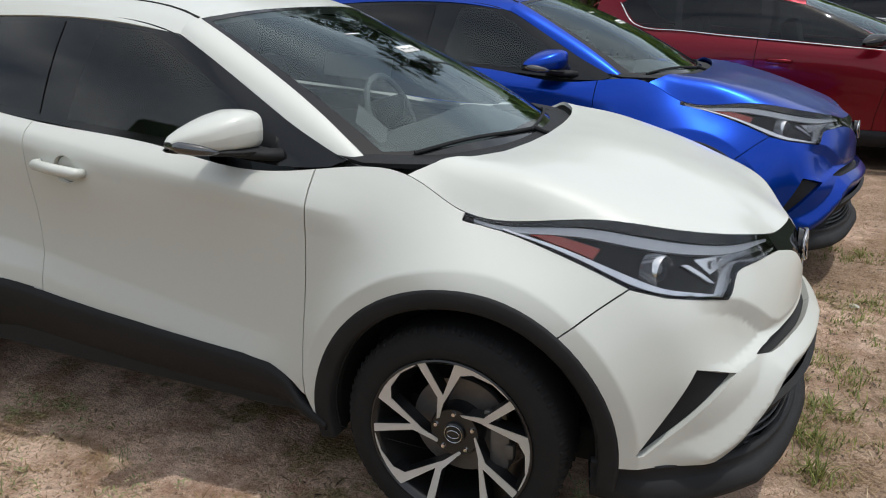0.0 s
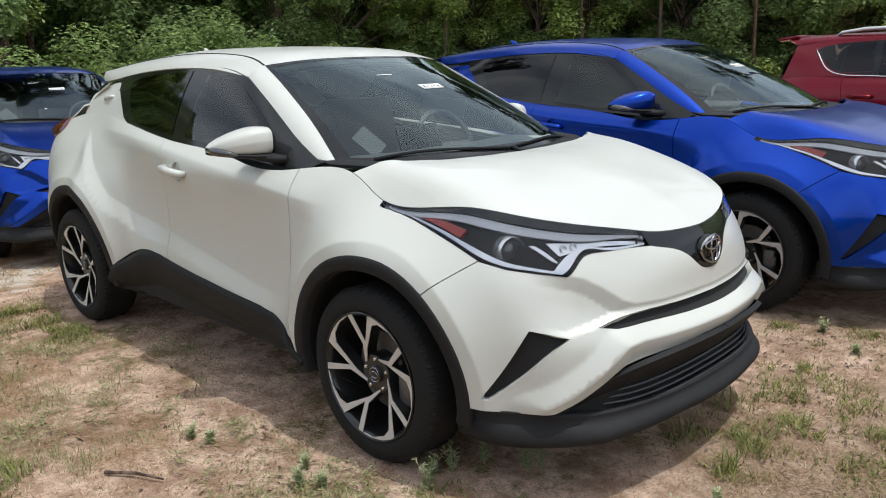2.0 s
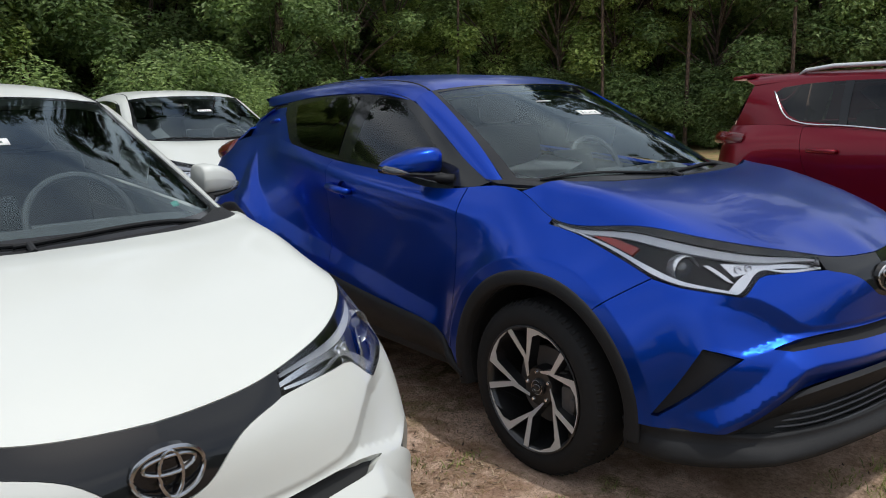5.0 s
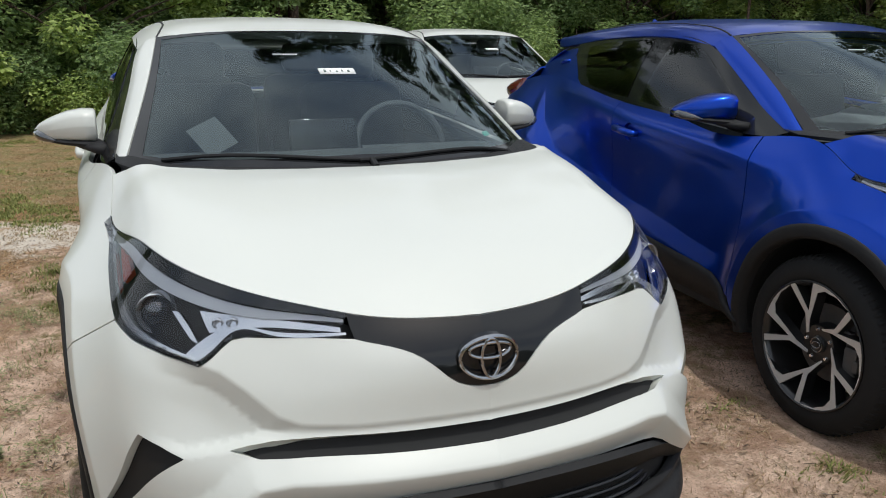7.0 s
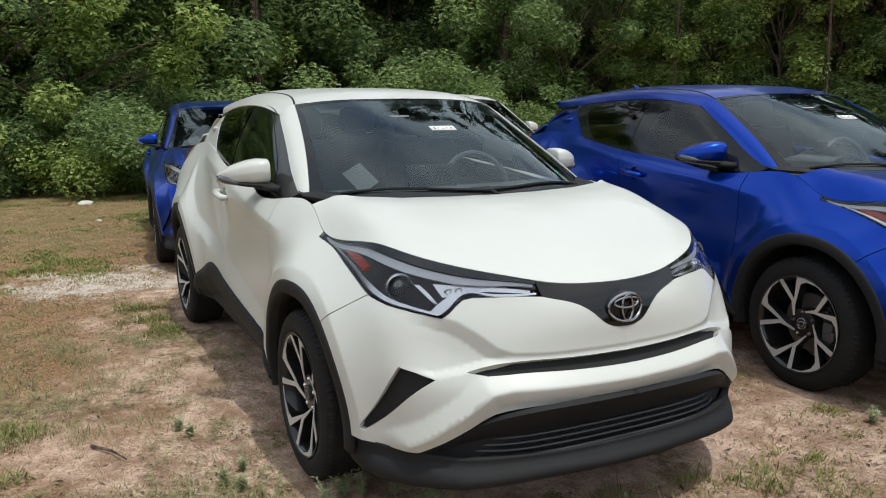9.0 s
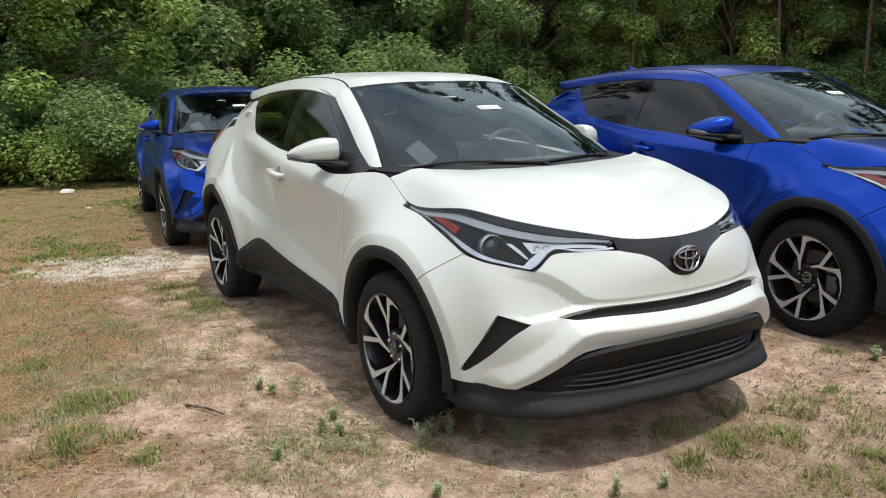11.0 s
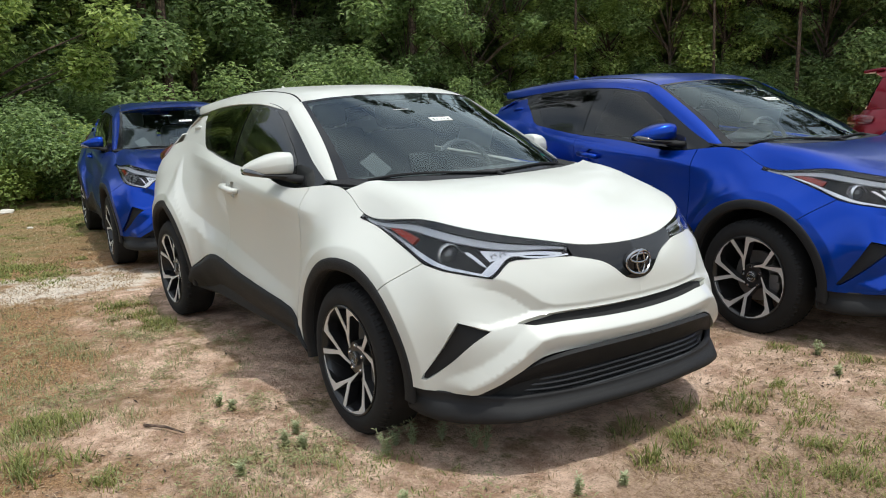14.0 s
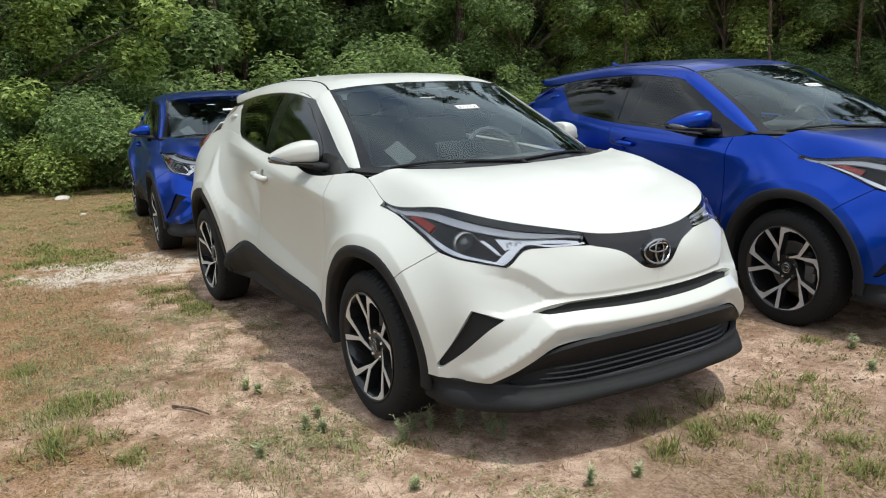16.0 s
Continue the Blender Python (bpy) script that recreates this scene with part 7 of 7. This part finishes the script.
for x, y, s in ((-10.6, -1.05, 0.12), (-8.6, -1.0, 0.04), (1.25, 1.62, 0.025)):
    bm = bmesh.new()
    bmesh.ops.create_icosphere(bm, subdivisions=2, radius=s)
    for v in bm.verts:
        v.co *= 1 + 0.35 * noise.noise(v.co * (1.6 / s) + Vector((x, y, 0)))
        v.co.z *= 0.45
    ob = tagged(new("stone", bm_mesh("stone", bm, material("pale_stone", (0.55, 0.52, 0.46), 0.9, noise_amt=0.2, noise_scale=12))), "pale stone lying in the grass", "stone", "stones")
    ob.location = (x, y, height(x, y) + s * 0.12)

# ---- the wood ----
EDGE = smooth_line([(-15, -14), (-12.6, -5), (-11.9, -1.6), (-11.2, 0.6), (-12.2, 4), (-13.8, 8), (-13.0, 13), (-8, 18), (0, 21), (10, 22)], 90)


def leaves(n, blobs, size, seed, flat=0.5):
    """Leaf blades scattered over the shells of several clumps."""
    r_ = random.Random(seed)
    vs, fs = [], []
    tot = sum(b[3] ** 2 for b in blobs)
    for cx, cy, cz, rr in blobs:
        for _ in range(int(n * rr * rr / tot)):
            d = Vector((r_.gauss(0, 1), r_.gauss(0, 1), r_.gauss(0, 1))).normalized()
            q = rr * (r_.random() ** 0.35)
            p = Vector((cx, cy, cz)) + Vector((d.x * q, d.y * q, d.z * q * 0.8))
            if p.z < 0.02:
                continue
            nrm = (d * 0.6 + Vector((r_.uniform(-0.7, 0.7), r_.uniform(-0.7, 0.7), r_.uniform(0.1, 1.0) + flat))).normalized()
            t = nrm.orthogonal()
            t.rotate(Matrix.Rotation(r_.uniform(0, 6.28), 3, nrm))
            b = nrm.cross(t)
            s = size * r_.uniform(0.55, 1.25)
            k = len(vs)
            dr = nrm * s * 0.22
            vs += [(p - t * s)[:], (p + b * s * 0.55 + dr)[:], (p + t * s - dr * 0.6)[:], (p - b * s * 0.55 + dr)[:]]
            fs.append((k, k + 1, k + 2, k + 3))
    return vs, fs


def limbs(bm, blobs, foot_r, h, seed):
    r_ = random.Random(seed)
    pts = [(0, 0, -0.1)] + [(r_.uniform(-0.08, 0.08) * i, r_.uniform(-0.08, 0.08) * i, h * i / 4) for i in range(1, 5)]
    tube(bm, pts, [foot_r, foot_r * 0.85, foot_r * 0.65, foot_r * 0.45, foot_r * 0.2], 7)
    for cx, cy, cz, rr in blobs:
        s = min(cz * 0.6, h * 0.8)
        f = s / h * 4
        i = min(3, int(f))
        a, b = Vector(pts[i]), Vector(pts[i + 1])
        p = a.lerp(b, f - i)
        q = Vector((cx, cy, cz))
        tube(bm, [p, p.lerp(q, 0.5) + Vector((0, 0, 0.08)), q], [foot_r * 0.35, foot_r * 0.22, foot_r * 0.08], 5)


def variant(kind, seed):
    r_ = random.Random(seed)
    if kind == "shrub":
        h = r_.uniform(0.9, 1.7)
        blobs = [(r_.uniform(-0.9, 0.9), r_.uniform(-0.9, 0.9), r_.uniform(0.25, h), r_.uniform(0.28, 0.6)) for _ in range(13)]
        n, size = 8800, 0.034
    else:
        h = r_.uniform(4.5, 6.5)
        blobs = [(r_.uniform(-1.7, 1.7), r_.uniform(-1.7, 1.7), r_.uniform(0.9, h), r_.uniform(0.28, 0.68)) for _ in range(34)]
        n, size = 18000, 0.044
    vs, fs = leaves(n, blobs, size, seed)
    crown = raw_mesh("crown", vs, fs, (LEAF, LEAF2, LEAF3)[seed % 3])
    bm = bmesh.new()
    limbs(bm, blobs, 0.03 if kind == "shrub" else 0.07, h * 0.95, seed)
    return bm_mesh("trunk", bm, BARK), crown


SHRUBS = [variant("shrub", 10 + k) for k in range(6)]
TREES = [variant("tree", 40 + k) for k in range(6)]


def plant(name, var, label, x, y, scale, turn, group):
    ob = tagged(new(name), label, "shrub" if name == "shrub" else "tree", group)
    for nm, me in zip(("trunk", "crown"), var):
        c = new(nm, me)
        c.parent = ob
    ob.matrix_basis = Matrix.Translation((x, y, height(x, y) - 0.02)) @ Matrix.Rotation(turn, 4, "Z") @ Matrix.Scale(scale, 4)


PINES = ((-15.88, 9.78, 0.105, 15, 0.1), (-20.34, 6.76, 0.15, 17, -0.2), (-18.38, 4.52, 0.085, 14, 0.1), (-15.63, 3.04, 0.115, 15, -0.3), (-16.1, 2.70, 0.115, 15, 0.3), (-16.4, 1.75, 0.09, 13, 0.2), (-20, 10.5, 0.15, 14, 0.2), (-16.5, 14.0, 0.13, 13, -0.2), (-12, 19.5, 0.14, 14, 0.1), (-19, 0.5, 0.16, 14, 0.1), (-17, -3, 0.15, 14, 0), (-5, 22, 0.15, 15, 0.2), (-18, 12.2, 0.07, 11, 0.3), (-9.3, 17.4, 0.05, 10, 0.2), (-10.8, 16.0, 0.04, 9, -0.2), (-13.6, 13.6, 0.04, 8, 0.15), (-7.2, 18.6, 0.05, 9, -0.1))


def before_pine(x, y, reach):
    """Whether a tree here would stand in front of one of the five bare trunks at the clearing."""
    a, d = math.atan2(y + 2.0, x - 2.8), math.hypot(x - 2.8, y + 2.0)
    return any(abs(a - math.atan2(py + 2.0, px - 2.8)) * d < reach and d < math.hypot(px - 2.8, py + 2.0) for px, py, *_ in PINES[:6])


out_n = []
rnd = random.Random(23)
for i in range(len(EDGE)):
    d = EDGE[min(i + 1, len(EDGE) - 1)] - EDGE[max(i - 1, 0)]
    d /= np.linalg.norm(d)
    out_n.append((-d[1], d[0]))
for i in range(0, len(EDGE)):
    x, y = EDGE[i]
    if y < -6 or x > 5:
        continue
    nx_, ny_ = out_n[i]
    if -4.5 < y < 19 and i % 2 == 0:
        o = rnd.uniform(0.0, 1.1)
        which, tall, turn = rnd.randrange(6), rnd.uniform(1.15, 1.65), rnd.uniform(0, 6.28)
        if not before_pine(x + nx_ * (o + 1.9), y + ny_ * (o + 1.9), 0.75 * tall):
            plant("shrub", SHRUBS[which], "tall leafy shrub among the young trees", x + nx_ * (o + 1.9), y + ny_ * (o + 1.9), tall, turn, "shrubs at the wood's edge")
        plant("shrub", SHRUBS[rnd.randrange(6)], "leafy green shrub at the wood's edge", x + nx_ * o, y + ny_ * o, rnd.uniform(0.75, 1.25), rnd.uniform(0, 6.28), "shrubs at the wood's edge")
    o, big = rnd.uniform(1.6, 3.2), rnd.uniform(0.8, 1.2)
    if i % 2 == 1 and not before_pine(x + nx_ * o, y + ny_ * o, 2.0 * big):
        plant("broadleaf_tree", TREES[rnd.randrange(6)], "young broadleaf tree with dense green leaves", x + nx_ * o, y + ny_ * o, big, rnd.uniform(0, 6.28), "broadleaf trees")
    o, big = rnd.uniform(4.0, 7.0), rnd.uniform(1.1, 1.7)
    if i % 3 == 0 and not before_pine(x + nx_ * o, y + ny_ * o, 1.8 * big):
        plant("broadleaf_tree", TREES[rnd.randrange(6)], "tall broadleaf tree with dense green leaves", x + nx_ * o, y + ny_ * o, big, rnd.uniform(0, 6.28), "broadleaf trees")


for i in range(0, len(EDGE)):
    x, y = EDGE[i]
    if -7 < y and x < 6:
        o = rnd.uniform(7.4, 8.6)
        if before_pine(x + out_n[i][0] * o, y + out_n[i][1] * o, 2.4):
            continue
        plant("broadleaf_tree", TREES[rnd.randrange(6)], "tall broadleaf tree deep in the wood", x + out_n[i][0] * o, y + out_n[i][1] * o, rnd.uniform(1.3, 1.8), rnd.uniform(0, 6.28), "broadleaf trees")


def pine(x, y, r, h, lean, seed):
    r_ = random.Random(seed)
    ob = tagged(new("pine_tree"), "tall straight pine with scaly brown bark", "tree", "pines")
    bm = bmesh.new()
    tube(bm, [(lean * t * t, 0.3 * lean * t, -0.2 + (h + 0.2) * t) for t in np.linspace(0, 1, 9)], [r * (1.12 - 0.75 * t) for t in np.linspace(0, 1, 9)], 12)
    t_ = new("trunk", bm_mesh("trunk", bm, BARK))
    t_.parent = ob
    blobs = [(lean + r_.uniform(-1.6, 1.6), r_.uniform(-1.6, 1.6), h * r_.uniform(0.68, 1.02), r_.uniform(0.45, 0.95)) for _ in range(14)]
    vs, fs = leaves(1500, blobs, 0.13, seed, 0.2)
    c_ = new("crown", raw_mesh("crown", vs, fs, PINE))
    c_.parent = ob
    ob.location = (x, y, 0)


for k, (x, y, r, h, l) in enumerate(PINES):
    pine(x, y, r, h, l, 90 + k)

# mottled green sheet behind the trees; its colour stands in for the wood's shade
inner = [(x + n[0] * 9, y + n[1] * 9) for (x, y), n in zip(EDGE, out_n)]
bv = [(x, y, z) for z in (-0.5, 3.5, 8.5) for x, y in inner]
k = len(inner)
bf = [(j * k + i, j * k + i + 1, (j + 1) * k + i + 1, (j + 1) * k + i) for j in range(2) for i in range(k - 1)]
tagged(new("backdrop", raw_mesh("backdrop", bv, bf, material("wood_shade_backing", (0.15, 0.19, 0.09), 0.95, noise_amt=0.8, noise_scale=3.5), True)), "mottled green sheet standing in for the wood's shaded depth", "wood", kind="structure")

# far trees all round the clearing, behind the camera's side
far_line = smooth_line([(-16, -15), (-8, -24), (6, -30), (24, -24), (34, -6), (32, 12), (18, 24), (6, 26)], 260)
fv = [(x, y, -0.5) for x, y in far_line] + [(x, y, 5.5 + 4.5 * noise.noise(Vector((x * 0.22, y * 0.22, 3))) + 2.0 * noise.noise(Vector((x * 0.9, y * 0.9, 7))) + rnd.uniform(-0.4, 0.4)) for x, y in far_line]
k = len(far_line)
tagged(new("far_trees", raw_mesh("far_trees", fv, [(i, i + 1, k + i + 1, k + i) for i in range(k - 1)], material("far_foliage", (0.06, 0.09, 0.04), 0.95, noise_amt=0.8, noise_scale=1.5))), "distant belt of trees across the clearing", "wood", kind="structure")
